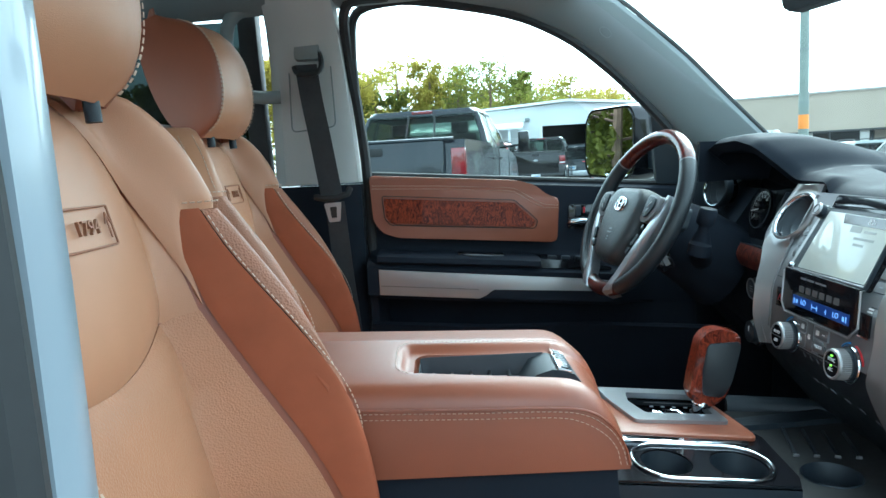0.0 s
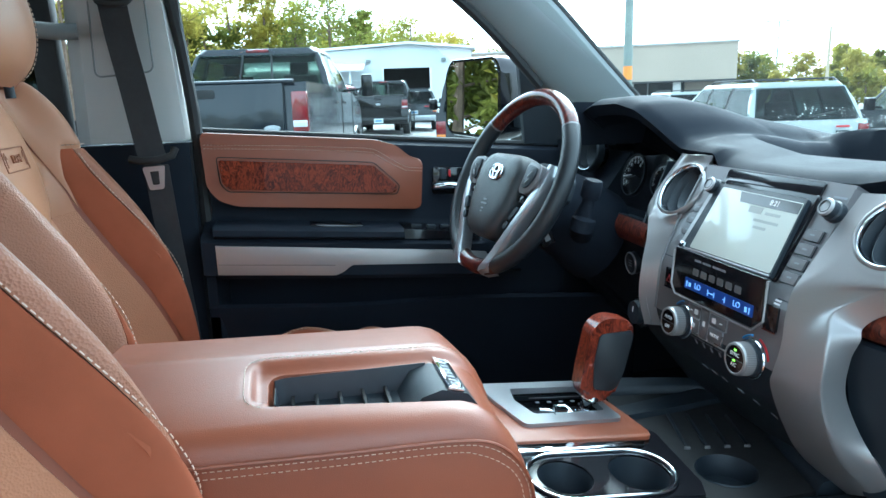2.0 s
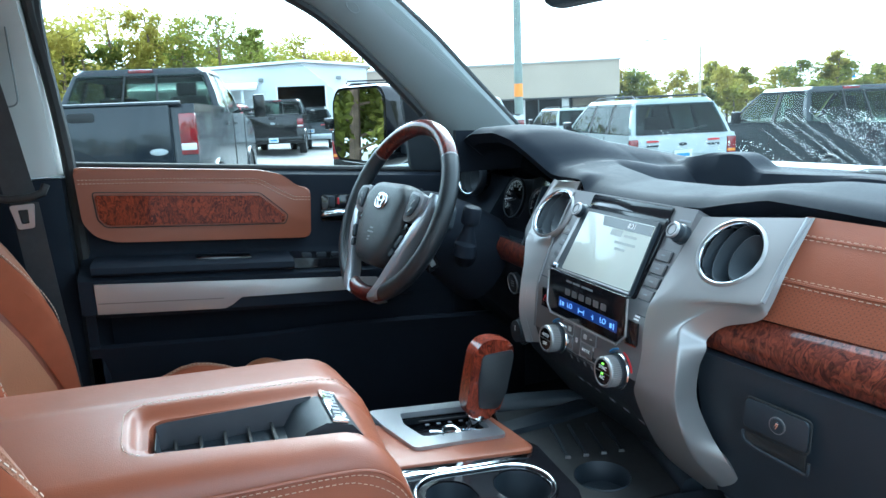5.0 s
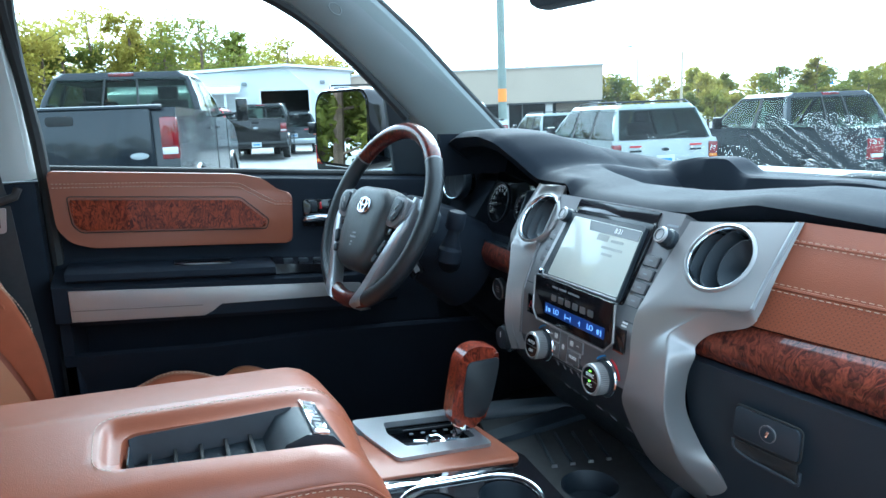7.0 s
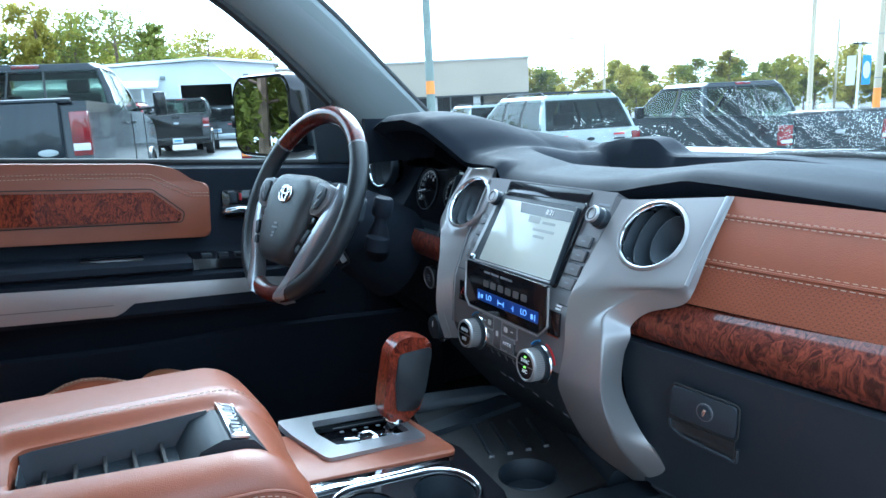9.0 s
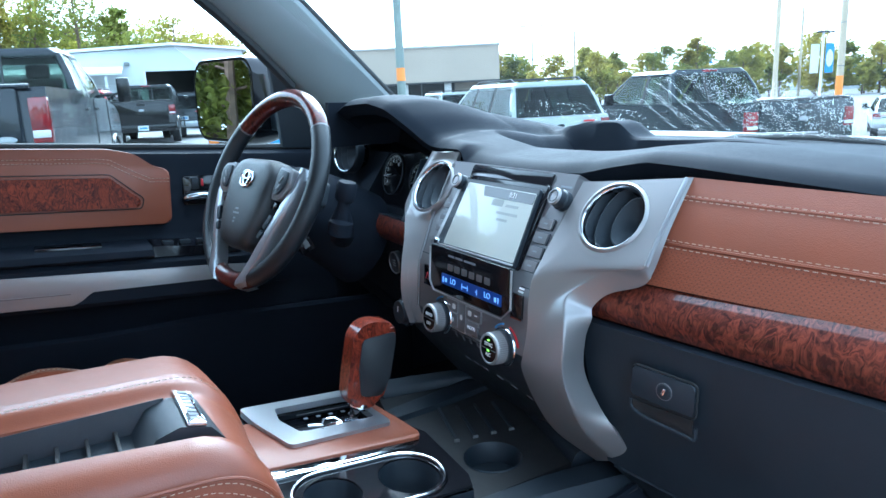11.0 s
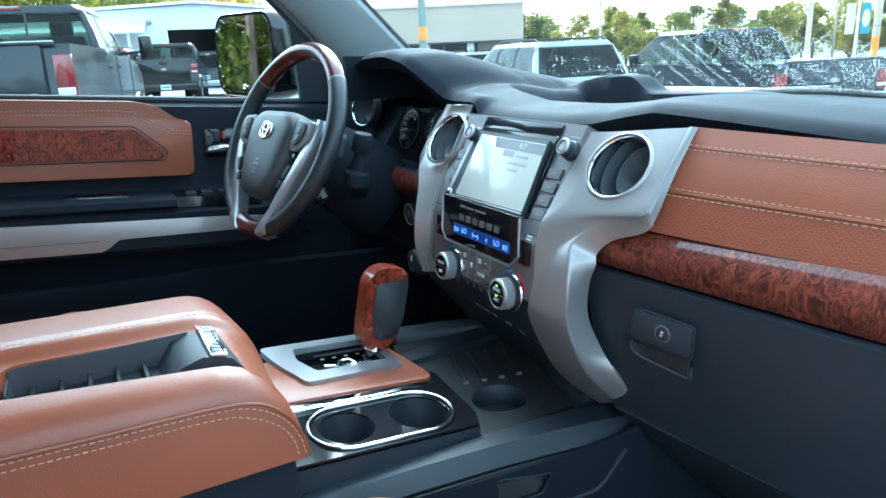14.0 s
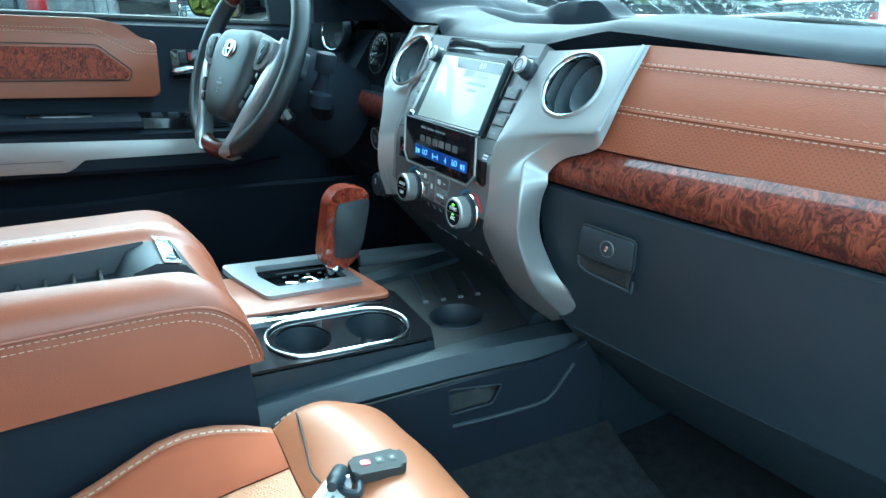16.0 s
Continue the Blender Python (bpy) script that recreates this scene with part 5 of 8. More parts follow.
part("seam_line", tube([(0.30, -0.216, 0.957), (0.296, -0.2190, 0.945), (0.262, -0.2110, 0.934), (0.18, -0.1950, 0.9305), (0.10, -0.1825, 0.9295), (-0.05, -0.1695, 0.9285), (-0.165, -0.1655, 0.930)], 0.0013, 6), RUBBER, console)

# ---- armrest lid ----
LINER = material("grey_tray_liner", (0.030, 0.033, 0.040), 0.5, vary=0.1, scale=20, bump=0.2, bscale=900)
lid_thing = thing("armrest", (-0.4, 0, 1.03), "brown leather armrest lid with cream double stitching", "armrest")


def lid_top(x):
    base = 1.168 - 0.036 * (x + 0.335)
    if x < -0.235:
        return base
    t = min(1, (x + 0.235) / 0.085)
    return 1.032 + (base - 1.032) * math.sqrt(max(0.0, 1 - t ** 2.4))


def round_corner(x, x0, r):
    """How far an edge has turned in at x, rounding a corner of radius r that begins at x0."""
    q = min(r, max(0.0, x - x0))
    return r - math.sqrt(max(0.0, r * r - (r - q) ** 2))


def lid_ring(x):
    z1 = lid_top(x)
    z0 = 1.030
    r = min(0.03, (z1 - z0) * 0.6)
    deep = smooth(-0.456, -0.444, x)
    hole = smooth(-0.434, -0.428, x) * (1 - smooth(-0.247, -0.241, x))
    ya, yb = -0.168, 0.160
    # the near edge of the opening runs slightly aslant, and its rear corners are round
    slant = -0.10 * (x + 0.334)
    turn_in = round_corner(x, -0.434, 0.020)
    turn_out = round_corner(x, -0.456, 0.022)
    near_out, far_out = slant + turn_out, -turn_out
    near_in, far_in = slant + turn_in, -turn_in
    ys = [ya] + [ya + r * (1 - math.cos(a)) for a in (0.0, 0.4, 0.8, 1.2, 1.57)] + [c + near_out for c in (-0.125, -0.119)] + [c + near_in for c in (-0.1145, -0.1137, -0.1125)] + [-0.062] + [c + far_in for c in (-0.028, -0.0255, -0.0245)] + [c + far_out for c in (-0.021, -0.017, -0.013, -0.009, -0.005, -0.003)] + [0.002, 0.010, 0.02] + \
         [yb - r * (1 - math.cos(a)) for a in (1.57, 1.2, 0.8, 0.4, 0.0)] + [yb]
    pts = []
    for i, y in enumerate(ys):
        if i == 0 or i == len(ys) - 1:
            z = z0
        elif y < ya + r:
            z = z1 - r + r * math.sqrt(max(0, 1 - ((ya + r - y) / r) ** 2))
        elif y > yb - r:
            z = z1 - r + r * math.sqrt(max(0, 1 - ((y - yb + r) / r) ** 2))
        else:
            z = z1
        z -= (max(0.0, 0.13 * (0.01 - y)) + max(0.0, 0.13 * (y - 0.01))) * min(1, (z - z0) / 0.1)
        d = 0.0
        if -0.1195 + near_out < y < -0.003 + far_out:
            d = 0.010 * deep * min(smooth(-0.1195, -0.112, y - near_out), 1 - smooth(-0.024, -0.004, y - far_out))
        if -0.1138 + near_in < y < -0.025 + far_in:
            d = max(d, 0.010 * deep + 0.058 * hole)
        z -= min(d, max(0, z1 - z0 - 0.004))
        pts.append((x, y, z))
    return pts


xs = [-0.630, -0.627, -0.620, -0.61, -0.60, -0.55, -0.50, -0.47, -0.456, -0.453, -0.450, -0.447, -0.444, -0.440, -0.4345, -0.432, -0.430, -0.428, -0.425, -0.421, -0.417, -0.413, -0.40, -0.35, -0.30, -0.26, -0.247, -0.244, -0.241, -0.235, -0.22, -0.205, -0.192, -0.18, -0.17, -0.162, -0.156, -0.152, -0.1502]
part("lid", loft([lid_ring(x) for x in xs]), BROWN, lid_thing, "smooth brown leather lid", angle=50)
part("hinge", loft([[(x, -0.145, 1.04), (x, -0.145, 1.128), (x, -0.13, 1.139), (x, 0.13, 1.141), (x, 0.145, 1.132), (x, 0.145, 1.04)] for x in (-0.685, -0.6315)]), BLACK, lid_thing, "black hinge block behind the lid")
# black liner in the opening
part("tray_liner", sheet(lambda u, v: (-0.428 + 0.184 * u, -0.0265 - 0.006 * v - round_corner(-0.428 + 0.184 * u, -0.434, 0.020), 1.1535 - 0.045 * v), 30, 2, 0.0015), LINER, lid_thing, "dark grey liner of the phone tray")
part("tray_end", sheet(lambda u, v: (-0.4275 + 0.004 * v, -0.090 + 0.045 * u, 1.150 - 0.050 * v), 2, 2, 0.0015), BLACK, lid_thing)
part("tray_floor", box((0.184, 0.084, 0.003), pose(-0.336, -0.070, 1.121)), BLACK, lid_thing)
for k in range(5):
    part("tray_rib", box((0.004, 0.082, 0.012), pose(-0.408 + 0.028 * k, -0.070, 1.1245), 0.001), RUBBER, lid_thing)
wedge = [[(-0.300, y, 1.098), (-0.264, y, 1.1455), (-0.240, y, 1.1525), (-0.210, y, 1.144), (-0.188, y, 1.115), (-0.178, y, 1.06), (-0.26, y, 1.06)] for y in (-0.112, -0.06, -0.027)]
part("front_cover", loft(wedge), BLACK, lid_thing, "black plastic cover at the lid's front")
pl = at_frame((-0.2235, -0.055, 1.1495), (0.0, -1, 0), (0.95, 0, -0.30))
nameplate = part("nameplate", slab(rect(0.112, 0.020, 0.001), 0.003, pl, 0.001), CHROME, lid_thing, "bright metal nameplate")
for k in range(9):
    part("engraved_mark", slab(rect(0.006, 0.010), 0.0006, pl @ pose(-0.044 + 0.011 * k, 0, 0.003)), GREYTXT, nameplate)
side_stitch = lambda dz, dx: spline([(-0.629, -0.1705, 1.1265 + dz), (-0.5, -0.1705, 1.122 + dz), (-0.36, -0.1705, 1.117 + dz), (-0.25, -0.1705, 1.114 + dz), (-0.205 + dx, -0.1695, 1.106 + dz), (-0.175 + dx, -0.1695, 1.085 + dz * 0.6), (-0.160 + dx, -0.1695, 1.060), (-0.1545 + dx, -0.1695, 1.036)], 8)
stitch_rows([side_stitch(0.0, 0.0), side_stitch(-0.008, -0.008)], lid_thing, "row of cream stitching", 0.0045, 0.0028, 0.0006)
part("side_seam", tube(side_stitch(0.005, 0.004), 0.0018, 6), BROWN, lid_thing)
rim = [(x, -0.001) for x in (-0.18, -0.20, -0.215, -0.235, -0.30, -0.38, -0.432)] + [(-0.448, -0.006), (-0.457, -0.015), (-0.4605, -0.028), (-0.4605, -0.06), (-0.4595, -0.086), (-0.455, -0.100), (-0.444, -0.109)]
rim = [(x, y, lid_top(x) - 0.13 * (0.01 - y) + 0.0012) for x, y in rim]
part("rim_stitching", stitches(spline(rim, 8), None, 0.0045, 0.0025, 0.0006), STITCH, lid_thing, "cream single stitching")

# ---- gear selector ----
lever_thing = thing("gear_selector", (0.028, 0.10, 0.985), "dark red wood and black leather gear lever", "gear lever")
KM = at_frame((0, 0.1, 0), (1, 0, 0), (0, 0, 1))
prof = rounded([(0.013, 1.027), (0.020, 1.068), (0.033, 1.128), (0.048, 1.143), (0.066, 1.146), (0.098, 1.137), (0.101, 1.122), (0.086, 1.055), (0.068, 1.014), (0.040, 1.014)], 0.012)
b = bmesh.new()
slab(prof, 0.0165, KM, 0.008, 4, b)
slab(prof, 0.0165, KM @ pose(0, 0, 0, 0, 0, 0) @ Matrix.Diagonal((1, 1, -1, 1)), 0.008, 4, b)
part("grip", b, GEARWOOD, lever_thing, "polished dark red wood grip")
inl = rounded([(0.046, 1.122), (0.099, 1.1235), (0.100, 1.112), (0.0855, 1.054), (0.070, 1.027), (0.036, 1.034), (0.037, 1.08)], 0.008)
part("grip_inlay", slab(inl, 0.003, KM @ pose(0, 0, 0.0150), 0.0015), RIMLEATHER, lever_thing, "black leather grip inlay")
part("grip_inlay", slab(inl, 0.003, KM @ pose(0, 0, -0.0180), 0.0), RIMLEATHER, lever_thing, "black leather grip inlay")
part("shaft", tube([(0.022, 0.1, 0.972), (0.030, 0.1, 0.995), (0.042, 0.1, 1.020)], lambda t: 0.007 + 0.005 * t, 14), CHROME, lever_thing, "chrome lever shaft")
part("grip_collar", lathe([(0.016, 0), (0.018, 0.003), (0.017, 0.010)], at_frame((0.038, 0.1, 1.010), (1, 0, -0.35), (0, 1, 0)), 20), CHROME, lever_thing)

# ---- seats ----
def curve(pts):
    """A smooth function through (key, value) pairs."""
    ks = [p[0] for p in pts]

    def fn(k):
        k = min(max(k, ks[0]), ks[-1])
        for i in range(len(pts) - 1):
            if k <= ks[i + 1]:
                a, b = pts[i], pts[i + 1]
                h = b[0] - a[0]
                ma = (pts[i + 1][1] - pts[max(i - 1, 0)][1]) / (pts[i + 1][0] - pts[max(i - 1, 0)][0])
                mb = (pts[min(i + 2, len(pts) - 1)][1] - a[1]) / (pts[min(i + 2, len(pts) - 1)][0] - a[0])
                t = (k - a[0]) / h
                return a[1] * (2 * t ** 3 - 3 * t * t + 1) + ma * h * (t ** 3 - 2 * t * t + t) + b[1] * (3 * t * t - 2 * t ** 3) + mb * h * (t ** 3 - t * t)
        return pts[-1][1]
    return fn


CREST = curve([(0.93, -0.470), (1.03, -0.479), (1.115, -0.494), (1.21, -0.529), (1.28, -0.565), (1.38, -0.632), (1.42, -0.655), (1.48, -0.680), (1.53, -0.715), (1.56, -0.75)])
INSERT = curve([(0.93, -0.625), (1.0, -0.638), (1.1, -0.652), (1.2, -0.672), (1.3, -0.688), (1.4, -0.705), (1.5, -0.735), (1.54, -0.765), (1.56, -0.79)])
HALF = curve([(0.93, 0.245), (1.2, 0.250), (1.35, 0.248), (1.44, 0.235), (1.50, 0.205), (1.54, 0.160), (1.56, 0.125)])


def front_seat(yc, dx, label):
    """A front seat with its bolsters; yc is its middle, dx how far it is set back."""
    t = thing("front_seat", (-0.35 + dx, yc, 0.73), label, "seat", "front seats")

    def back(w, z, puff=0.0):
        a = abs(w)
        s = 1 if w > 0 else -1
        if a < 0.60:
            x = INSERT(z) - 0.012 * (a / 0.60) ** 2
        elif a < 0.86:
            k = smooth(0.60, 0.86, a)
            x = (INSERT(z) - 0.012) * (1 - k) + CREST(z) * k
        else:
            k = (a - 0.86) / 0.14
            x = CREST(z) - 0.13 * (1 - math.sqrt(max(0, 1 - k ** 2)))
        if s == -1 and yc < 0 and a > 0.60:
            x = x * 0.68 + (INSERT(z) - 0.012) * 0.32
        hw = HALF(z)
        return Vector((x + dx + puff * 0.9, yc + s * hw * (a if a < 0.86 else 0.86 + 0.14 * math.sin((a - 0.86) / 0.14 * math.pi / 2)), z + puff * 0.4))

    def patch(fw, nu, nv, puff=0.006, ex=8):
        def fn(u, v):
            w, z = fw(u, v)
            e = (1 - (2 * u - 1) ** ex) * (1 - (2 * v - 1) ** ex)
            return back(w, z, puff * (e - 1))
        return sheet(fn, nu, nv, 0.02)

    wb = lambda z: min(0.83, 0.70 + 0.33 * (1.29 - z)) if z < 1.29 else 0.70 - 4.2 * (z - 1.29) ** 2
    wst = lambda z: min(0.965, 0.79 + 0.15 * max(0.0, 1.36 - z) + 1.5 * max(0.0, 1.36 - z) ** 2)
    seam = lambda w: 1.250 + 0.040 * (w / 0.68) ** 2

    def upper(u, v):
        z = 1.250 + (1.545 - 1.250) * v
        w = (2 * u - 1) * wb(max(1.29, z))
        lift = seam(w) - 1.250
        return w, z + lift * (1 - v)

    def lower(u, v):
        w0 = 2 * u - 1
        z = 0.93 + (seam(w0 * 0.70) - 0.93) * v
        return w0 * wb(min(z, 1.29)), z

    part("upper_insert", patch(upper, 30, 24, 0.015, 8), TAN, t, "tan leather upper backrest panel")
    part("lower_insert", patch(lower, 30, 22, 0.014, 8), TANPERF, t, "perforated tan leather lower backrest panel")
    for s in (-1, 1):
        way = (lambda u: u if s > 0 else 1 - u)
        tip = lambda q: 1.295 + 0.112 * min(1.0, q * 2.0) ** 0.5

        def shoulder(u, v):
            q = way(u)
            z0 = tip(q * 1.6)
            z = z0 + (1.54 - z0) * v
            return s * (wb(z) + (0.995 - wb(z)) * q), z

        def suede(u, v):
            q = way(u)
            z = 0.93 + (tip(q) - 0.93) * v
            return s * (wb(z) + (wst(z) - 0.003 - wb(z)) * q), z

        part("shoulder_bolster", patch(shoulder, 16, 14, 0.008, 10), TAN, t, "tan leather shoulder bolster")
        part("side_bolster", patch(suede, 16, 26, 0.004, 10), SUEDE, t, "brown suede side bolster")
        part("bolster_edge", patch(lambda u, v: (s * (wst(0.93 + 0.475 * v) + (0.995 - wst(0.93 + 0.475 * v)) * way(u)), 0.93 + 0.475 * v), 8, 26, 0.004, 10), HEX, t, "embossed tan leather bolster edge")
        stitch_rows([[back(s * (wst(z) - 0.012), z, 0.0040) for z in [0.95 + 0.445 * k / 60 for k in range(61)]],
                     [back(s * (0.74 + 0.25 * k / 20), 1.412, 0.002) for k in range(21)],
                     [back(s * 0.955, 1.42 + 0.10 * k / 20, 0.0025) for k in range(21)],
                     [back(s * 0.915, 1.42 + 0.10 * k / 20, 0.0025) for k in range(21)]], t, "cream stitching", 0.0055, 0.003, 0.0010)
    # back shell
    shell = []
    for z in (0.93, 1.0, 1.1, 1.2, 1.3, 1.4, 1.47, 1.52, 1.55):
        hw = HALF(z)
        c = INSERT(z) + dx
        f = CREST(z) + dx - 0.12
        shell.append([(f, yc - hw * 0.995, z), (c - 0.03, yc - hw * 0.6, z), (c - 0.03, yc + hw * 0.6, z), (f, yc + hw * 0.995, z), (c - 0.09, yc + hw * 0.97, z), (c - 0.13, yc + hw * 0.7, z), (c - 0.13, yc - hw * 0.7, z), (c - 0.09, yc - hw * 0.97, z)])
    part("back_panel", sheet(lambda u, v: back(-0.985 + 1.97 * u, 0.935 + 0.6 * v, -0.018), 30, 20, 0.01), BROWN, t, "brown leather under the seams")
    part("back_shell", loft(shell), BROWN, t, "brown backrest shell")
    # pressed mark: a frame with two arrows and four bars
    def press(u, v, h=0.002):
        w = (u + 0.010) / 0.25
        return back(w, 1.400 + v, 0.0) + Vector((0.004, 0, 0.0))
    fr = tube([press(x, y) for x, y in rect(0.100, 0.038, 0.002, 2)], 0.0012, 6, True)
    part("pressed_mark", fr, PRESSED, t, "pressed leather mark")
    mk = press(0.0, 0.0)
    mt = at_frame(mk + Vector((0.0, 0, 0)), Vector((0, 1, 0)), press(0.0, 0.01) - press(0.0, -0.01))
    words("1794", 0.020, mt, PRESSED, t, "pressed_number", 0.0016)
    for s in (-1, 1):
        part("pressed_mark", tube([press(s * 0.042 - 0.006, 0.002), press(s * 0.042, 0.012), press(s * 0.042 + 0.006, 0.002)], 0.0010, 5), PRESSED, t)
        part("pressed_mark", tube([press(s * 0.042, 0.010), press(s * 0.042, -0.012)], 0.0010, 5), PRESSED, t)
    # headrest: tan face, brown sides
    part("headrest_core", sheet(lambda u, v: headrest_pt(yc, dx, -0.97 + 1.94 * u, HZ[round(v * 16)]) + Vector((-0.0016, 0, 0)), 40, 16, 0.02), BROWN, t)
    part("headrest", headrest_bm(yc, dx, -1, 1, "face"), TAN, t, "tan leather headrest face")
    for s in (-1, 1):
        part("headrest_side", headrest_bm(yc, dx, s, s, "side"), BROWN, t, "brown leather headrest side")
        stitch_rows([headrest_line(yc, dx, s, 0.0), headrest_line(yc, dx, s, 0.010)], t, "cream stitching", 0.0055, 0.003, 0.0010)
        part("headrest_post", tube([(-0.715 + dx, yc + s * 0.07, 1.50), (-0.72 + dx, yc + s * 0.07, 1.58)], 0.008, 10), BLACK, t)
    cushion(t, yc, dx)
    return t


HRF = curve([(1.518, -0.704), (1.548, -0.672), (1.60, -0.656), (1.67, -0.662), (1.715, -0.682), (1.745, -0.717), (1.758, -0.770)])
HRB = curve([(1.518, -0.748), (1.548, -0.775), (1.60, -0.800), (1.67, -0.820), (1.715, -0.828), (1.745, -0.818), (1.758, -0.790)])


def headrest_pt(yc, dx, w, z):
    """w from -1 to 1 across the front, the middle two thirds being the face."""
    hw = 0.128 - 0.024 * max(0, (z - 1.60) / 0.158) ** 2
    a = abs(w)
    s = 1 if w > 0 else -1
    x = HRF(z) - 0.016 * min(1, a / 0.7) ** 2
    if a > 0.7:
        k = (a - 0.7) / 0.3
        x = x + (HRB(z) - x) * (1 - math.cos(k * math.pi / 2))
        y = hw * (0.80 + 0.20 * math.sin(k * math.pi / 2))
    else:
        y = hw * 0.80 * a / 0.7
    return Vector((x + dx, yc + s * y, z))


HZ = [1.518 + 0.240 * (0.5 - 0.5 * math.cos(math.pi * k / 16)) for k in range(17)]


def headrest_bm(yc, dx, s0, s1, which):
    if which == "face":
        fn = lambda u, v: headrest_pt(yc, dx, -0.7 + 1.4 * u, HZ[round(v * 16)])
        return sheet(fn, 14, 16, 0.03)
    fn = (lambda u, v: headrest_pt(yc, dx, 0.704 + 0.296 * u, HZ[round(v * 16)])) if s0 > 0 else (lambda u, v: headrest_pt(yc, dx, -1 + 0.296 * u, HZ[round(v * 16)]))
    b = sheet(fn, 8, 16, 0.03)
    return b


def headrest_line(yc, dx, s, off):
    return [headrest_pt(yc, dx, s * (0.70 + off * 3), z) + Vector((0.0015, s * 0.001, 0)) for z in [1.530 + 0.220 * k / 40 for k in range(41)]]


def cushion(t, yc, dx):
    top = curve([(-0.62, 0.885), (-0.45, 0.895), (-0.30, 0.922), (-0.16, 0.950), (-0.09, 0.968), (-0.05, 0.962), (-0.015, 0.940), (0.01, 0.90), (0.02, 0.84)])
    bol = curve([(-0.62, 0.925), (-0.45, 0.938), (-0.36, 0.958), (-0.307, 0.979), (-0.27, 0.992), (-0.235, 0.992), (-0.195, 0.981), (-0.16, 0.967), (-0.13, 0.979), (-0.10, 0.981), (-0.068, 0.970), (-0.03, 0.950), (-0.005, 0.915), (0.02, 0.84)])

    def at(w, x, puff=0.0):
        a = abs(w)
        k = smooth(0.5, 0.82, a)
        z = top(x) * (1 - k) + bol(x) * k
        if a > 0.82:
            q = (a - 0.82) / 0.18
            z -= 0.10 * (1 - math.sqrt(max(0, 1 - q * q)))
        hw = 0.255 - 0.03 * max(0, (x + 0.12) / 0.14) ** 2
        return Vector((x + dx, yc + hw * w, z + puff))

    def patch(w0, w1, x0, x1, nu, nv, puff):
        def fn(u, v):
            e = (1 - (2 * u - 1) ** 8) * (1 - (2 * v - 1) ** 8)
            return at(w0 + (w1 - w0) * v, x0 + (x1 - x0) * u, puff * (e - 1))
        return sheet(fn, nu, nv, 0.02)

    part("cushion_front", patch(-0.995, 0.995, -0.158, 0.018, 18, 40, 0.008), SADDLE, t, "saddle brown leather cushion front")
    part("cushion_insert", patch(-0.60, 0.60, -0.58, -0.160, 14, 16, 0.006), TANPERF, t, "perforated tan leather cushion")
    part("cushion_skirt", loft([[at(w, x) + Vector((0, 0, -0.012)) for w in (-0.97, 0.97)] + [Vector((x + dx, yc + 0.235, 0.76)), Vector((x + dx, yc - 0.235, 0.76))] for x in (-0.58, -0.30, -0.10, 0.0)]), BROWN, t, "brown cushion side")
    for s in (-1, 1):
        lo, hi = (0.60, 0.80) if s > 0 else (-0.80, -0.60)
        part("cushion_bolster", patch(lo, hi, -0.58, -0.160, 14, 8, 0.004), SUEDE, t, "brown suede cushion bolster")
        lo, hi = (0.80, 0.995) if s > 0 else (-0.995, -0.80)
        part("cushion_bolster_edge", patch(lo, hi, -0.58, -0.160, 14, 8, 0.004), HEX, t, "embossed tan leather bolster edge")
        stitch_rows([[at(s * 0.79, x, 0.0015) for x in [-0.56 + 0.39 * k / 40 for k in range(41)]],
                     [at(s * 0.93, x, 0.0015) for x in [-0.150 + 0.14 * k / 20 for k in range(21)]]], t, "cream stitching", 0.0055, 0.003, 0.0010)


front_seat(0.44, -0.135, "tan and brown leather driver's seat beside the armrest")
front_seat(-0.42, 0.0, "tan and brown leather passenger seat with suede bolsters")

# ---- driver's door ----
door = thing("door_1", (-0.2, 0.80, 0.78), "closed driver's door with brown leather and burl wood inlay", "car door", kind="structure")
DM = at_frame((0, 0.785, 0), (1, 0, 0), (0, 0, 1))


def fall(x):
    return -0.078 * (x + 0.58)


def door_ring(x):
    k = smooth(0.02, 0.16, x)  # the armrest runs out towards the hinges
    a = lambda y0, y1: y0 + (y1 - y0) * k
    q = smooth(-0.572, -0.552, x)  # the pocket begins a hand's width ahead of the pillar
    pk = lambda y: 0.722 + (y - 0.722) * q
    r = 0.013 + 0.015 * smooth(-0.3, 0.0, x)
    d = fall(x)
    pts = [(0.86, 1.412), (0.825, 1.416), (0.803, 1.408), (0.800, 1.395), (0.800, 1.235), (a(0.792, 0.80), 1.222), (a(0.775, 0.80), 1.212), (a(0.735, 0.795), 1.204), (a(0.70, 0.79), 1.200), (a(0.688, 0.785), 1.190), (a(0.686, 0.78), 1.118), (a(pk(0.695), 0.78), 1.108), (a(pk(0.785), 0.78), 1.102), (a(pk(0.795), 0.78), 1.090), (a(pk(0.795), 0.78), 0.90), (a(pk(0.758), 0.775), 0.90), (a(pk(0.738), 0.765), 1.020 + r), (0.726, 1.028 + r), (0.716, 1.022 + r), (0.722, 1.000 + r), (0.738, 0.955), (0.745, 0.80), (0.78, 0.765), (0.86, 0.765)]
    return [(x, y, z + d * (1.0 if z > 1.0 else 0.9)) for y, z in pts]


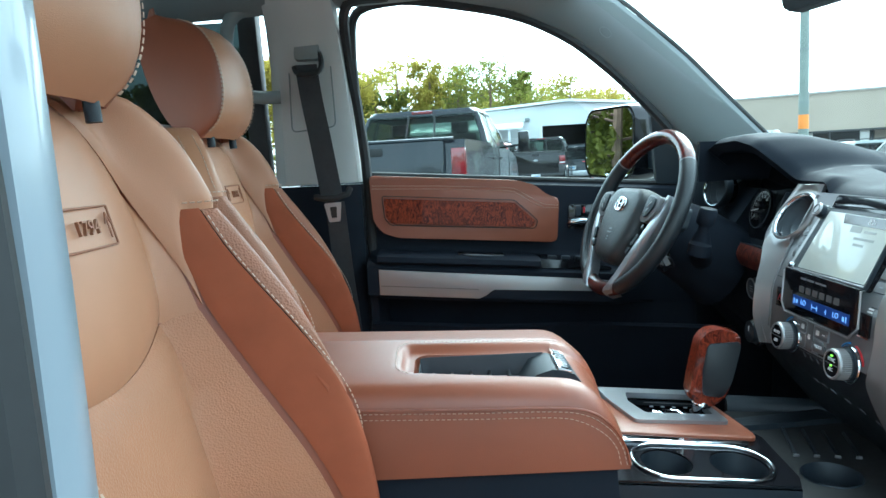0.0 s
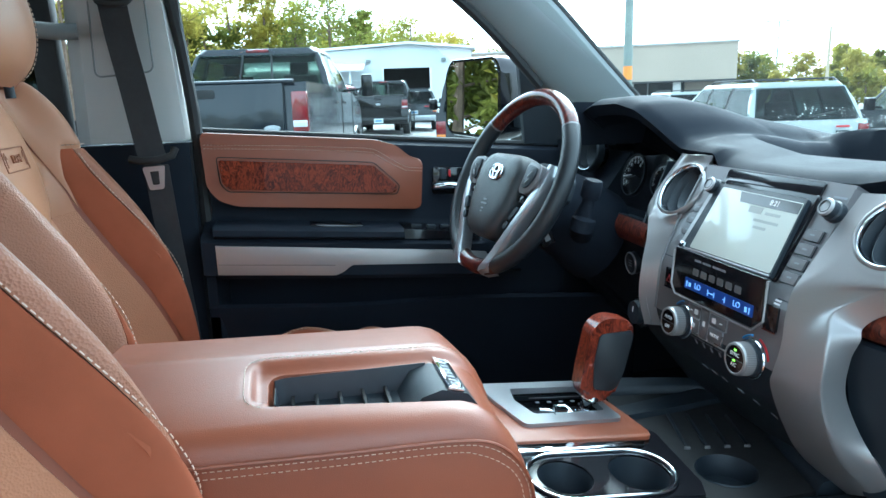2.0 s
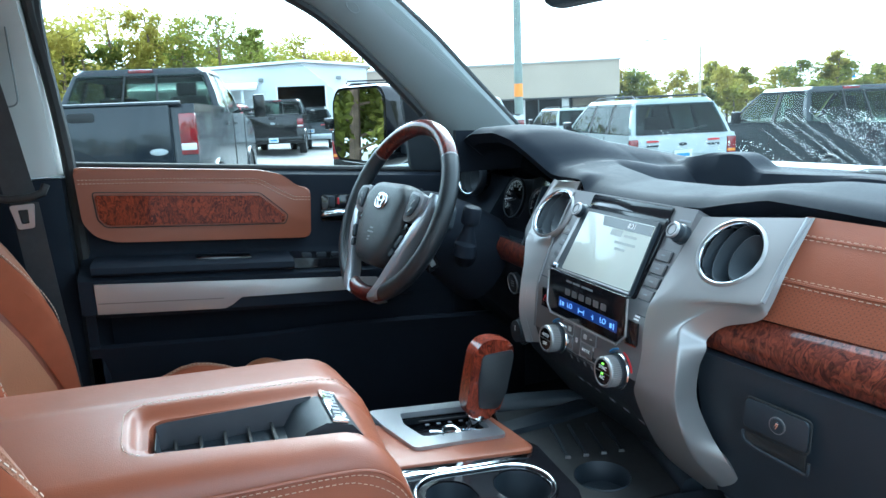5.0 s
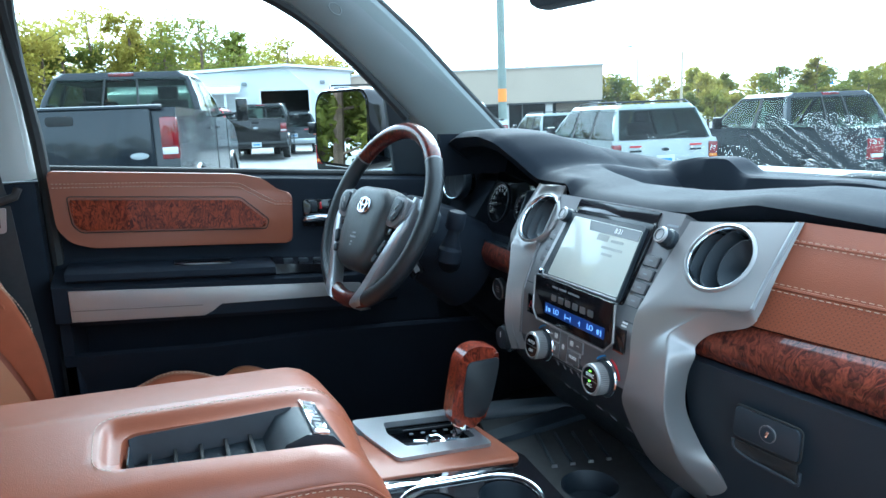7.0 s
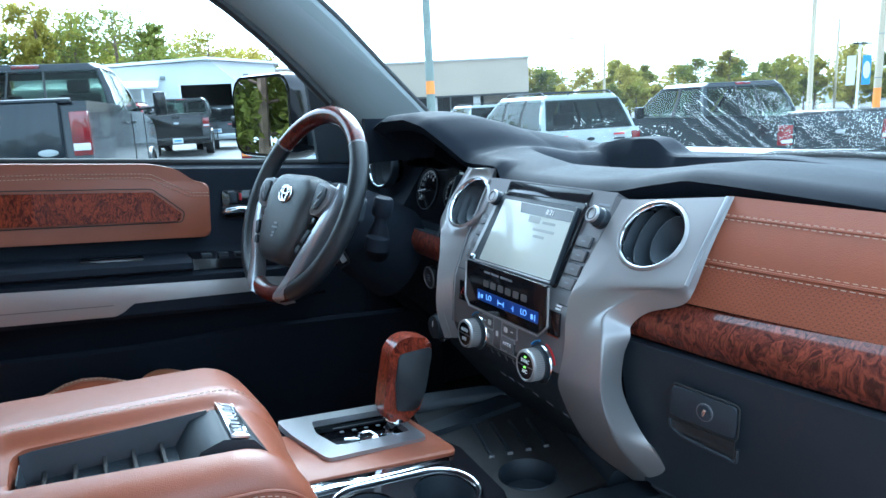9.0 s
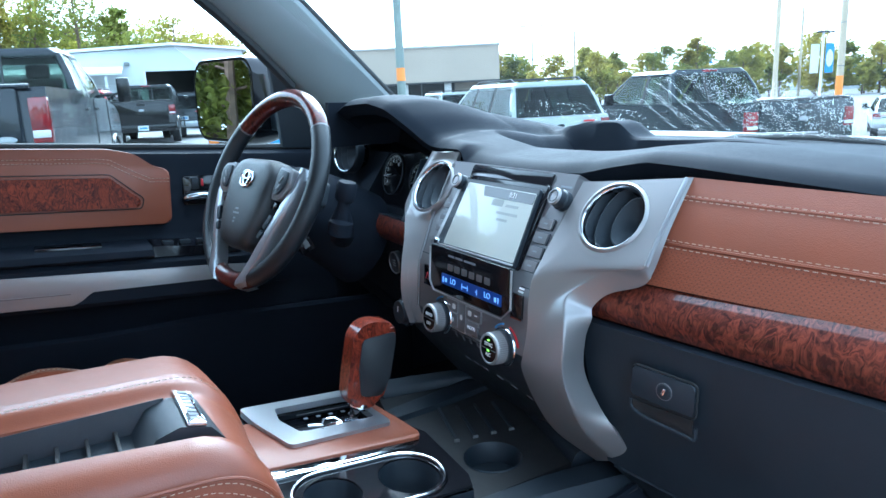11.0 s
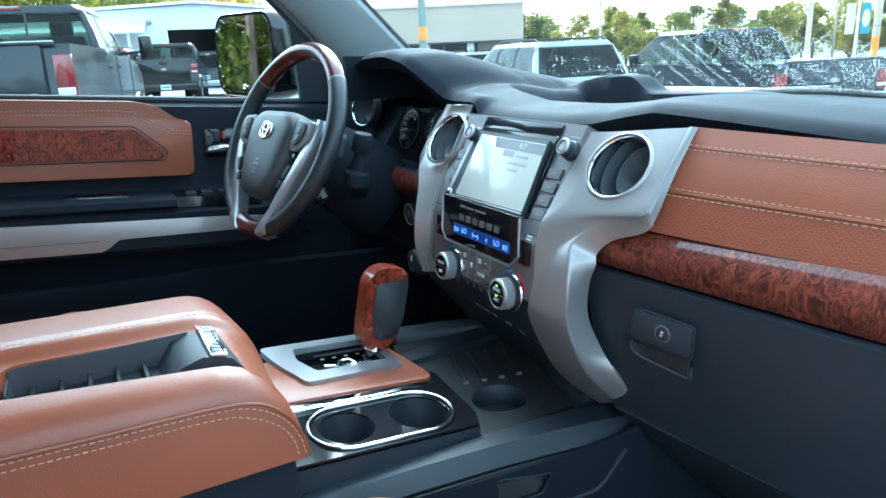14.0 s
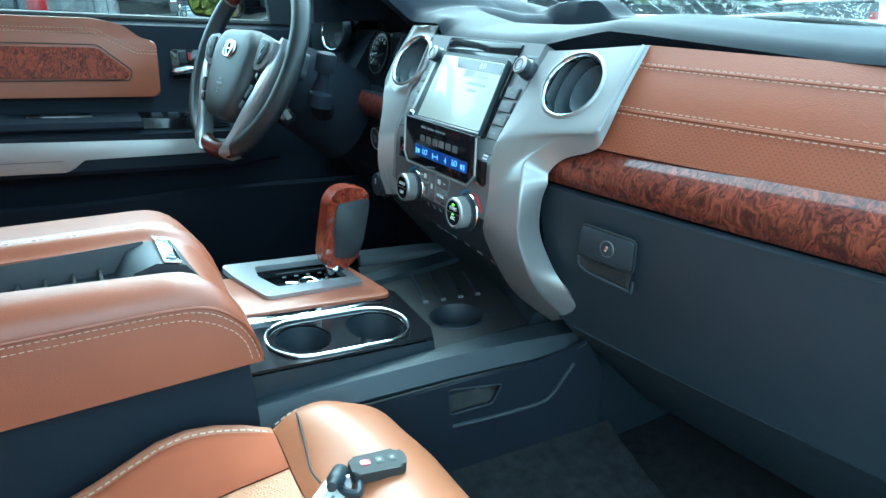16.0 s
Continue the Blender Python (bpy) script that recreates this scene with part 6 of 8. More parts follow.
part("inner_panel", loft([door_ring(x) for x in (-0.592, -0.58, -0.572, -0.565, -0.558, -0.552, -0.5, -0.45, -0.4, -0.3, -0.2, -0.1, 0.0, 0.03, 0.06, 0.09, 0.12, 0.16, 0.3, 0.46)]), SOFTSHADE, door, "black grained plastic door panel")
lth = part("leather_inlay", slab(rounded([(-0.583, 1.421), (-0.578, 1.30), (-0.555, 1.268), (-0.515, 1.253), (-0.094, 1.221), (-0.086, 1.338), (-0.115, 1.346), (-0.15, 1.376), (-0.20, 1.390)], 0.014), 0.020, DM @ pose(0, 0, -0.006), 0.005, 3), BROWN, door, "brown leather inlay")
wood = part("burl_inlay", slab(rounded([(-0.547, 1.360), (-0.543, 1.310), (-0.530, 1.2935), (-0.155, 1.2655), (-0.150, 1.280), (-0.205, 1.3320)], 0.007), 0.013, DM @ pose(0, 0, 0.0125), 0.0055, 1), BURL, door, "glossy burl wood inlay")
part("burl_border", tube([DM @ Vector((x, y, 0.0145)) for x, y in rounded([(-0.552, 1.366), (-0.548, 1.306), (-0.533, 1.2875), (-0.151, 1.260), (-0.143, 1.281), (-0.203, 1.338)], 0.008)], 0.0011, 6, True), RUBBER, lth)
stitch_rows([[DM @ Vector((x, y, 0.0145)) for x, y in ((-0.576, 1.394), (-0.40, 1.385), (-0.225, 1.372), (-0.20, 1.368), (-0.15, 1.336), (-0.125, 1.322), (-0.092, 1.319))],
             [DM @ Vector((x, y, 0.0145)) for x, y in ((-0.576, 1.386), (-0.40, 1.377), (-0.225, 1.364), (-0.203, 1.360), (-0.155, 1.329), (-0.127, 1.315), (-0.092, 1.312))]], lth, "row of cream stitching", 0.0045, 0.0028, 0.0008)
# silver band along the armrest
bm_ = slab([(-0.563, 1.183), (-0.563, 1.118), (-0.31, 1.096), (-0.292, 1.103), (-0.272, 1.1195), (0.03, 1.0985), (0.06, 1.099), (0.04, 1.124), (-0.03, 1.133)], 0.004, at_frame((0, 0.6875, 0), (1, 0, 0), (0, 0, 1)), 0.002)
part("silver_band", bm_, SILVER, door, "satin silver band")
part("band_groove", box((0.25, 0.002, 0.004), at_frame((-0.435, 0.684, 1.131), (1, 0, -0.085), (0, 0, 1)) @ pose(0, 0, 0)), GUNMETAL, door)
part("armrest_pad", loft([[(x, 0.790, 1.206 + fall(x)), (x, 0.69, 1.200 + fall(x)), (x, 0.682, 1.206 + fall(x)), (x, 0.686, 1.218 + fall(x)), (x, 0.70, 1.224 + fall(x)), (x, 0.79, 1.224 + fall(x))] for x in (-0.565, -0.55, -0.4, -0.25, -0.155, -0.150)]), SOFTSHADE, door, "black padded armrest")
sw = part("switch_panel", loft([[(x, 0.775, 1.206 + fall(x)), (x, 0.695, 1.200 + fall(x)), (x, 0.70, h + fall(x)), (x, 0.775, h + 0.004 + fall(x))] for x, h in ((-0.148, 1.222), (-0.05, 1.218), (0.03, 1.206))]), GLOSSBLACK, door, "gloss black window switch panel")
for k in range(3):
    part("window_switch", box((0.022, 0.018, 0.008), pose(-0.115 + 0.035 * k, 0.73, 1.224 + fall(-0.115 + 0.035 * k), 0, 5, 0), 0.002), BLACK, sw)
part("pull_cup", box((0.12, 0.05, 0.012), pose(-0.30, 0.742, 1.222 + fall(-0.3), 0, 4.5, 0), 0.004), GLOSSBLACK, door)
# inner handle
hm = at_frame((-0.022, 0.800, 1.283), (1, 0, -0.06), (0, 0, 1))
hb = part("handle_bezel", slab(rect(0.074, 0.066, 0.006), 0.004, hm, 0.002), GLOSSBLACK, door, "gloss black handle recess")
part("handle", tube(spline([hm @ Vector((x, y, z)) for x, y, z in ((-0.034, -0.016, 0.006), (-0.026, -0.013, 0.014), (0.0, -0.010, 0.018), (0.03, -0.012, 0.016), (0.036, -0.013, 0.008))], 4), 0.008, 10), CHROME, hb, "chrome door handle")
part("lock_tab", box((0.016, 0.026, 0.010), hm @ pose(-0.012, 0.016, 0.008), 0.003), BLACK, hb)
part("lock_mark", box((0.005, 0.016, 0.010), hm @ pose(0.003, 0.018, 0.009), 0.001), REDP, hb, "red lock marker")
# window
part("sill_seal", tube([(-0.60, 0.832, 1.424), (-0.2, 0.832, 1.392), (0.2, 0.832, 1.360), (0.40, 0.832, 1.344)], 0.008, 8), RUBBER, door)
pane = part("pane", sheet(lambda u, v: (-0.64 + (0.92 - 0.45 * v) * u, 0.845 - 0.075 * v * v, 1.40 - 0.06 * u * (1 - v) + 0.46 * v - 0.16 * u * v), 8, 8, 0.004), WINDOW, door)
pane.visible_shadow = False
sail = part("sail_panel", slab([(0.185, 1.360), (0.40, 1.342), (0.40, 1.40), (0.235, 1.50), (0.17, 1.555)], 0.02, at_frame((0, 0.84, 0), (1, 0, 0), (0, 0, 1)), 0.004), BLACK, door, "black triangular mirror base")
# door mirror outside
mirror = thing("door_mirror", (0.2, 0.95, 1.36), "large black door mirror reflecting trees", "mirror")
MM = at_frame((0.128, 1.055, 1.478), (0.43, -0.90, 0.0), (0.04, 0, 1.0))
outl = rounded([(-0.105, -0.10), (0.075, -0.112), (0.108, -0.09), (0.108, 0.075), (0.085, 0.105), (-0.10, 0.105), (-0.125, 0.07), (-0.125, -0.07)], 0.03, 5)
rings = [[MM @ Vector((x * k + ox, y * k, z)) for x, y in outl] for k, z, ox in ((1.0, 0.012, 0), (1.04, 0.0, 0), (1.03, -0.05, 0.01), (0.92, -0.10, 0.02), (0.6, -0.125, 0.03))]
part("housing", loft(rings), GLOSSBLACK, mirror, "gloss black mirror housing", angle=60)
part("mirror_glass", slab([(x * 0.93, y * 0.93) for x, y in outl], 0.002, MM @ pose(0, 0, 0.0125), 0.0), MIRROR, mirror, "reflecting mirror glass")
part("arm", loft([[(0.22, 0.86, 1.39), (0.31, 0.86, 1.38), (0.31, 0.86, 1.45), (0.22, 0.86, 1.46)], [(0.20, 0.98, 1.40), (0.27, 1.0, 1.40), (0.27, 1.0, 1.455), (0.20, 0.98, 1.46)]]), BLACK, mirror)

# ---- outside: ground ----
def clamp(v, a, b):
    return min(max(v, a), b)


def ground_z(x, y):
    """The car park falls gently towards the street and rises behind the parked rows."""
    return -0.045 * clamp(x, 0, 25) + 0.035 * clamp(y, 0, 6.5) + 0.012 * clamp(y - 6.5, 0, 20)


gx = [-900, -200, -60, -25, -12, -6, -3, 0, 3, 6, 10, 15, 20, 25, 32, 45, 70, 120, 300, 900]
gy = [-900, -200, -60, -25, -12, -6, -3, 0, 3, 6.5, 10, 15, 20, 26.5, 32, 45, 70, 120, 300, 900]
bm = bmesh.new()
gv = [[bm.verts.new((x, y, ground_z(x, y))) for x in gx] for y in gy]
for a, b in zip(gv, gv[1:]):
    for k in range(len(gx) - 1):
        bm.faces.new((a[k], a[k + 1], b[k + 1], b[k]))
solo("ground", bm, ASPHALT, "grey asphalt car park", "ground", kind="structure", angle=60)
LINE = material("worn_white_paint", (0.55, 0.55, 0.53), 0.8, vary=0.2, scale=3)
for k in range(7):
    x = -4.2 + 3.0 * k
    bb = bmesh.new()
    for j in range(6):
        y0, y1 = 6.0 + j * 0.9, 6.0 + (j + 1) * 0.9
        q = [(x + 0.2 * (yy - 6) + w, yy) for yy, w in ((y0, -0.05), (y0, 0.05), (y1, 0.05), (y1, -0.05))]
        bb.faces.new([bb.verts.new((px, py, ground_z(px, py) + 0.006)) for px, py in q])
    solo("parking_line", bb, LINE, "worn white parking line painted on the asphalt", "line", "parking lines", "structure")

NAVY = material("dark_blue_car_paint", (0.006, 0.009, 0.014), 0.2, spec=0.3, coat=0.25, coat_rough=0.05, vary=0.1, scale=2)
CARBLACK = material("black_car_paint", (0.006, 0.006, 0.007), 0.2, spec=0.3, coat=0.25, coat_rough=0.05, vary=0.1, scale=2)
CARWHITE = material("white_car_paint", (0.27, 0.30, 0.295), 0.35, coat=0.5, vary=0.05, scale=2)
CARSILVER = material("silver_car_paint", (0.38, 0.40, 0.42), 0.3, metal=0.6, coat=0.6, vary=0.04, scale=2)
CARRED = material("red_car_paint", (0.35, 0.012, 0.015), 0.3, coat=0.8, vary=0.05, scale=2)
CARGREY = material("grey_car_paint", (0.013, 0.017, 0.021), 0.2, spec=0.3, coat=0.25, coat_rough=0.06, vary=0.05, scale=2)
CARGLASS = material("dark_car_glass", (0.012, 0.016, 0.018), 0.04, spec=0.12, vary=0.1, scale=2)
PANE = glass("clear_vehicle_glass", (0.60, 0.66, 0.62))
DARKPANE = glass("smoked_vehicle_glass", (0.40, 0.46, 0.46))
SEATDARK = material("dark_seat_cloth", (0.03, 0.03, 0.032), 0.9, vary=0.1, scale=8)
TYRE = material("tyre_rubber", (0.018, 0.018, 0.019), 0.8, vary=0.1, scale=10)
TAIL = material("red_lamp_plastic", (0.20, 0.006, 0.010), 0.12, coat=0.6, vary=0.3, scale=10)
AMBER = material("amber_lamp_plastic", (0.55, 0.16, 0.01), 0.15, coat=1.0, vary=0.05)
CLEARLAMP = material("clear_lamp_plastic", (0.55, 0.55, 0.55), 0.2, coat=1.0)
PLATE = material("number_plate", (0.55, 0.57, 0.58), 0.5)


def vehicle(name, base, heading, paint, label, category, spec, group=""):
    """A parked vehicle; base is the middle of its tail on the ground, heading in degrees clockwise from +y."""
    L, W, belt, roof, bed, low = spec["L"], spec["W"], spec["belt"], spec["roof"], spec.get("bed", 0.0), 0.42
    nose = spec.get("nose", 1.3)
    x, y = base
    t = thing(name, (x, y, ground_z(x, y)), label, category, group)
    m = Matrix.Translation((x, y, ground_z(x, y))) @ pose(0, 0, 0, 0, 0, -heading)
    side = m @ Matrix(((0, 0, 1, -W / 2), (1, 0, 0, 0), (0, 1, 0, 0), (0, 0, 0, 1)))
    rw = spec.get("wheel", 0.39)
    wheels = (0.22 * L, L - 0.17 * L)
    rail = spec.get("rail", belt)
    top = [(0.0, 0.50), (0.02, rail - 0.06), (0.05, rail)] + ([(bed, rail), (bed + 0.03, belt)] if bed else []) + [(L - nose, belt), (L - 0.35, belt - 0.13), (L - 0.03, belt - 0.3), (L, 0.48)]
    body_bm = slab(top + [(L, low)] + [p for wy in sorted(wheels, reverse=True) for p in ([(wy + (rw + 0.07) * math.cos(a), low + (rw + 0.07) * 0.9 * math.sin(a)) for a in [math.pi * k / 10 for k in range(11)]])] + [(0.0, low)], W, side, 0.0)
    rims = [e for e in body_bm.edges if len(e.link_faces) == 2 and e.calc_face_angle(0.0) > 1.2 and e.calc_length() > 0.25]
    bmesh.ops.bevel(body_bm, geom=rims, offset=0.045, segments=3, affect="EDGES", profile=0.6)
    part("body", body_bm, paint, t, "painted body")
    # greenhouse
    g0, g1 = bed + (0.02 if bed else 0.04), L - nose + 0.1
    hw = W / 2 - 0.04
    rear_in, front_in, side_in = spec.get("rear_in", 0.28), 0.75, 0.17
    lo = [(-hw, g0), (hw, g0), (hw, g1), (-hw, g1)]
    hi = [(-hw + side_in, g0 + rear_in), (hw - side_in, g0 + rear_in), (hw - side_in, g1 - front_in), (-hw + side_in, g1 - front_in)]
    mid = [(a[0] * 0.5 + b[0] * 0.5 + (0.02 if a[0] > 0 else -0.02), a[1] * 0.5 + b[1] * 0.5) for a, b in zip(lo, hi)]
    zr = roof - 0.06
    crown = [(px * 0.93, py + (0.05 if py < (g0 + g1) / 2 else -0.05)) for px, py in hi]
    part("cab_roof", loft([[m @ Vector((px, py, z)) for px, py in rounded(ring, 0.10, 4)] for ring, z in ((hi, zr - 0.045), ([(px * 1.004, py) for px, py in hi], zr), (crown, roof))]), paint, t, "painted roof")
    midy = (g0 + g1) / 2
    for i in range(4):
        sx, sy = (1 if lo[i][0] > 0 else -1), (1 if lo[i][1] > midy else -1)
        wx, wy = (0.085, 0.10) if sy < 0 else (0.06, 0.07)
        ring = lambda p, z, k: [m @ Vector((p[0] - sx * dx * k, p[1] - sy * dy * k, z)) for dx, dy in ((0.012, 0.0), (wx, 0.0), (wx, 0.02), (0.02, wy), (0.0, wy), (0.0, 0.012))]
        part("cab_pillar", loft([ring(lo[i], belt - 0.03, 1.15), ring(mid[i], (belt + zr) / 2, 1.0), ring(hi[i], zr - 0.01, 1.0)]), paint, t, "painted window pillar")
    part("cab_floor", slab([(px * 0.97, py + (0.03 if py < midy else -0.03)) for px, py in lo], 0.012, m @ pose(0, 0, belt - 0.004)), SEATDARK, t, "dark cab interior")
    part("cab_lining", slab([(px * 0.98, py + (0.02 if py < midy else -0.02)) for px, py in hi], 0.010, m @ pose(0, 0, zr - 0.058)), SEATDARK, t)
    for sx in (-0.45, 0.45):
        seat = part("seat_back", box((0.50, 0.14, 0.46), m @ pose(sx, g1 - 1.45, belt + 0.02, -12, 0, 0), 0.05), SEATDARK, t, "dark seat back")
        part("head_rest", box((0.26, 0.09, 0.17), m @ pose(sx, g1 - 1.50, belt + 0.34, -8, 0, 0), 0.03), SEATDARK, seat)

    def quad(name, pts, mat, lab="", parent=None, off=0.012, depth=0.014):
        """A pane on one face of the cab, from four corners in metres along the vehicle."""
        P = [m @ Vector(p) for p in pts]
        n = (P[1] - P[0]).cross(P[3] - P[0]).normalized()
        b = bmesh.new()
        loft([[p - n * depth for p in P], [p + n * off for p in P]], bm=b)
        return part(name, b, mat, parent or t, lab)

    def on_side(s, y, z):
        k = (z - belt) / (zr - belt)
        yy = y
        return (s * (hw - side_in * k + 0.010 * math.sin(math.pi * min(1, max(0, k)))), yy, z)

    def rear_pt(x_, k):
        return (x_ * (1 - 0.16 * k), g0 + rear_in * k - 0.004, belt + (zr - belt) * k)

    a0, a1 = 0.02, 0.95
    clear = PANE if bed else DARKPANE
    wr = hw - 0.07
    rear = quad("rear_window", [rear_pt(wr, a0), rear_pt(-wr, a0), rear_pt(-wr, a1), rear_pt(wr, a1)][::-1], clear, "tinted rear window", off=0.004, depth=0.002)
    if bed:
        for xx in (-0.22, 0.22):
            quad("window_bar", [rear_pt(xx + 0.012, a0), rear_pt(xx - 0.012, a0), rear_pt(xx - 0.012, a1), rear_pt(xx + 0.012, a1)][::-1], RUBBER, parent=rear, off=0.016)
    quad("windscreen", [(-hw + 0.14, g1 - 0.06, belt + 0.05), (hw - 0.14, g1 - 0.06, belt + 0.05), (hw - side_in - 0.06, g1 - front_in + 0.06, zr - 0.05), (-hw + side_in + 0.06, g1 - front_in + 0.06, zr - 0.05)][::-1], clear, "clear windscreen", off=0.004, depth=0.002)
    cuts = spec["cuts"]
    for s in (-1, 1):
        for c0, c1 in zip(cuts, cuts[1:]):
            ya, yb = g0 + (g1 - g0) * c0 + 0.05, g0 + (g1 - g0) * c1 - 0.03
            z0, z1 = belt + 0.01, zr - 0.045
            sl0 = rear_in * 0.8 if c0 == cuts[0] else 0.0
            sl1 = front_in * 0.85 if c1 == cuts[-1] else 0.0
            P = [on_side(s, ya, z0), on_side(s, yb, z0), on_side(s, yb - sl1, z1), on_side(s, ya + sl0, z1)]
            quad("side_window", P if s > 0 else P[::-1], clear, "tinted side window", off=0.004, depth=0.002)
            B = [on_side(s, yb - 0.05, z0 - 0.05), on_side(s, yb + 0.05, z0 - 0.05), on_side(s, yb + 0.03 - sl1, z1 + 0.03), on_side(s, yb - 0.04 - sl1, z1 + 0.03)]
            if c1 != cuts[-1]:
                quad("door_pillar", B if s > 0 else B[::-1], RUBBER, off=0.006, depth=0.03)
            part("door_gap", tube([m @ Vector((s * (W / 2 + 0.001), yb + 0.02, 0.55)), m @ Vector((s * (W / 2 + 0.001), yb + 0.02, belt - 0.02))], 0.006, 6), RUBBER, t)
            part("door_handle", box((0.03, 0.16, 0.035), m @ pose(s * (W / 2 + 0.012), ya + 0.12, belt - 0.14), 0.01), paint if not bed else RUBBER, t)
        # wheels
        for wy in wheels:
            w = part("wheel", lathe([(rw * 0.62, -0.11), (rw * 0.95, -0.12), (rw, -0.09), (rw, 0.09), (rw * 0.95, 0.12), (rw * 0.62, 0.11)], m @ Matrix.Translation((s * (W / 2 - 0.12), wy, rw)) @ pose(0, 0, 0, 0, 90, 0), 28), TYRE, t, "black tyre")
            part("wheel_rim", lathe([(rw * 0.62, 0.0), (rw * 0.60, 0.09), (rw * 0.35, 0.075), (rw * 0.15, 0.10), (0.001, 0.10)], m @ Matrix.Translation((s * (W / 2 - 0.12), wy, rw)) @ pose(0, 0, 0, 0, 90 * s, 0), 20, cap=False), CARSILVER, w, "alloy rim")
            part("wheel_arch", tube([m @ Vector((s * (W / 2 + 0.004), wy + (rw + 0.075) * math.cos(a), low + (rw + 0.075) * 0.9 * math.sin(a))) for a in [math.pi * k / 14 for k in range(15)]], 0.022, 6), paint, t)
        # door mirror
        my = g1 - 0.62
        mir = part("door_mirror", box((0.17, 0.10, spec.get("mirror", 0.22)), m @ pose(s * (W / 2 + spec.get("mirror_out", 0.16)), my, belt + 0.10), 0.03), CARBLACK, t, "black door mirror")
        part("mirror_arm", tube([m @ Vector((s * (W / 2 - 0.06), my + 0.05, belt + 0.03)), m @ Vector((s * (W / 2 + spec.get("mirror_out", 0.16)), my, belt + 0.06))], 0.022, 6), CARBLACK, mir)
        # lamps
        lz0, lz1, lw = spec["lamp"]
        lamp = part("tail_lamp", box((lw, 0.10, lz1 - lz0), m @ pose(s * (W / 2 - lw / 2 + 0.006), 0.04, (lz0 + lz1) / 2), 0.02), TAIL, t, "red tail lamp")
        part("reverse_lamp", box((lw * 0.9, 0.10, (lz1 - lz0) * 0.17), m @ pose(s * (W / 2 - lw / 2 + 0.004), 0.034, lz0 + (lz1 - lz0) * 0.2), 0.01), spec.get("lamp2", CLEARLAMP), lamp)
    # tail
    if bed:
        gate = part("tailgate", slab(rect(W - 0.44, rail - 0.62, 0.03), 0.03, m @ at_frame((0, 0.0, (rail + 0.60) / 2), (1, 0, 0), (0, 0, 1)), 0.012), paint, t, "tailgate with a recessed handle")
        part("gate_handle", slab(rect(0.24, 0.085, 0.03), 0.006, m @ at_frame((0, -0.03, rail - 0.10), (1, 0, 0), (0, 0, 1)), 0.002), RUBBER, gate, "black tailgate handle")
        part("gate_crease", box((W - 0.5, 0.012, 0.012), m @ pose(0, -0.032, 0.66), 0.003), paint, gate)
        part("gate_cap", tube([m @ Vector((-W / 2 + 0.12, 0.02, rail + 0.005)), m @ Vector((W / 2 - 0.12, 0.02, rail + 0.005))], 0.025, 8), RUBBER if spec.get("cap") else paint, gate)
        part("badge", lathe([(1.0, 0.0), (0.9, 0.012), (0.001, 0.014)], m @ at_frame((spec["badge"], -0.03, spec["badge_z"]), (1, 0, 0), (0, 0, 1)) @ Matrix.Diagonal((0.085, 0.034, 1, 1)), 24), CARSILVER, gate, "oval badge")
        part("brake_lamp", box((0.30, 0.05, 0.045), m @ pose(0, g0 + rear_in + 0.02, roof - 0.035), 0.012), TAIL, t, "high brake lamp")
    else:
        part("tail_crease", box((W - 0.5, 0.02, 0.012), m @ pose(0, -0.004, belt - 0.32)), paint, t)
        part("badge", lathe([(1.0, 0.0), (0.9, 0.012), (0.001, 0.014)], m @ at_frame((0, -0.002, belt - 0.16), (1, 0, 0), (0, 0, 1)) @ Matrix.Diagonal((0.07, 0.028, 1, 1)), 24), CARGREY, t, "oval badge")
        part("wiper", tube([m @ Vector((0.02, g0 + 0.0, belt + 0.05)), m @ Vector((0.42, g0 + 0.02, belt + 0.12))], 0.01, 6), RUBBER, t)
        for s in (-1, 1):
            part("roof_rail", tube([m @ Vector((s * (hw - side_in - 0.06), g0 + rear_in + 0.1, roof - 0.01)), m @ Vector((s * (hw - side_in - 0.06), g0 + rear_in + 0.25, roof + 0.05)), m @ Vector((s * (hw - side_in - 0.06), g1 - front_in - 0.5, roof + 0.05)), m @ Vector((s * (hw - side_in - 0.06), g1 - front_in - 0.3, roof))], 0.016, 6), RUBBER, t, "black roof rail")
        for yy in (g0 + rear_in + 0.5, g1 - front_in - 0.7):
            part("roof_bar", tube([m @ Vector((-(hw - side_in - 0.06), yy, roof + 0.05)), m @ Vector(((hw - side_in - 0.06), yy, roof + 0.05))], 0.014, 6), RUBBER, t)
        for s, h in ((-1, 0.0), (-1, 0.075), (1, 0.0), (1, 0.075)):
            part("name_bar", box((0.20, 0.006, 0.03), m @ pose(s * 0.52, -0.004, belt - 0.10 - h)), REDP if h == 0 else CARGREY, t)
    bump = part("bumper", box((W - 0.06, 0.16, 0.22), m @ pose(0, -0.04, 0.52), 0.03), spec.get("bumper", CARSILVER), t, "rear bumper")
    part("plate", box((0.31, 0.01, 0.155), m @ pose(0, -0.125 if bed else -0.012, 0.53 if bed else 0.75)), PLATE, bump, "number plate with its writing left as a bar")
    part("plate_bar", box((0.22, 0.004, 0.05), m @ pose(0, -0.131 if bed else -0.018, 0.53 if bed else 0.75)), BLUEP, bump)
    part("front_bumper", box((W - 0.06, 0.14, 0.25), m @ pose(0, L + 0.02, 0.52), 0.03), spec.get("bumper", CARSILVER), t)
    return t


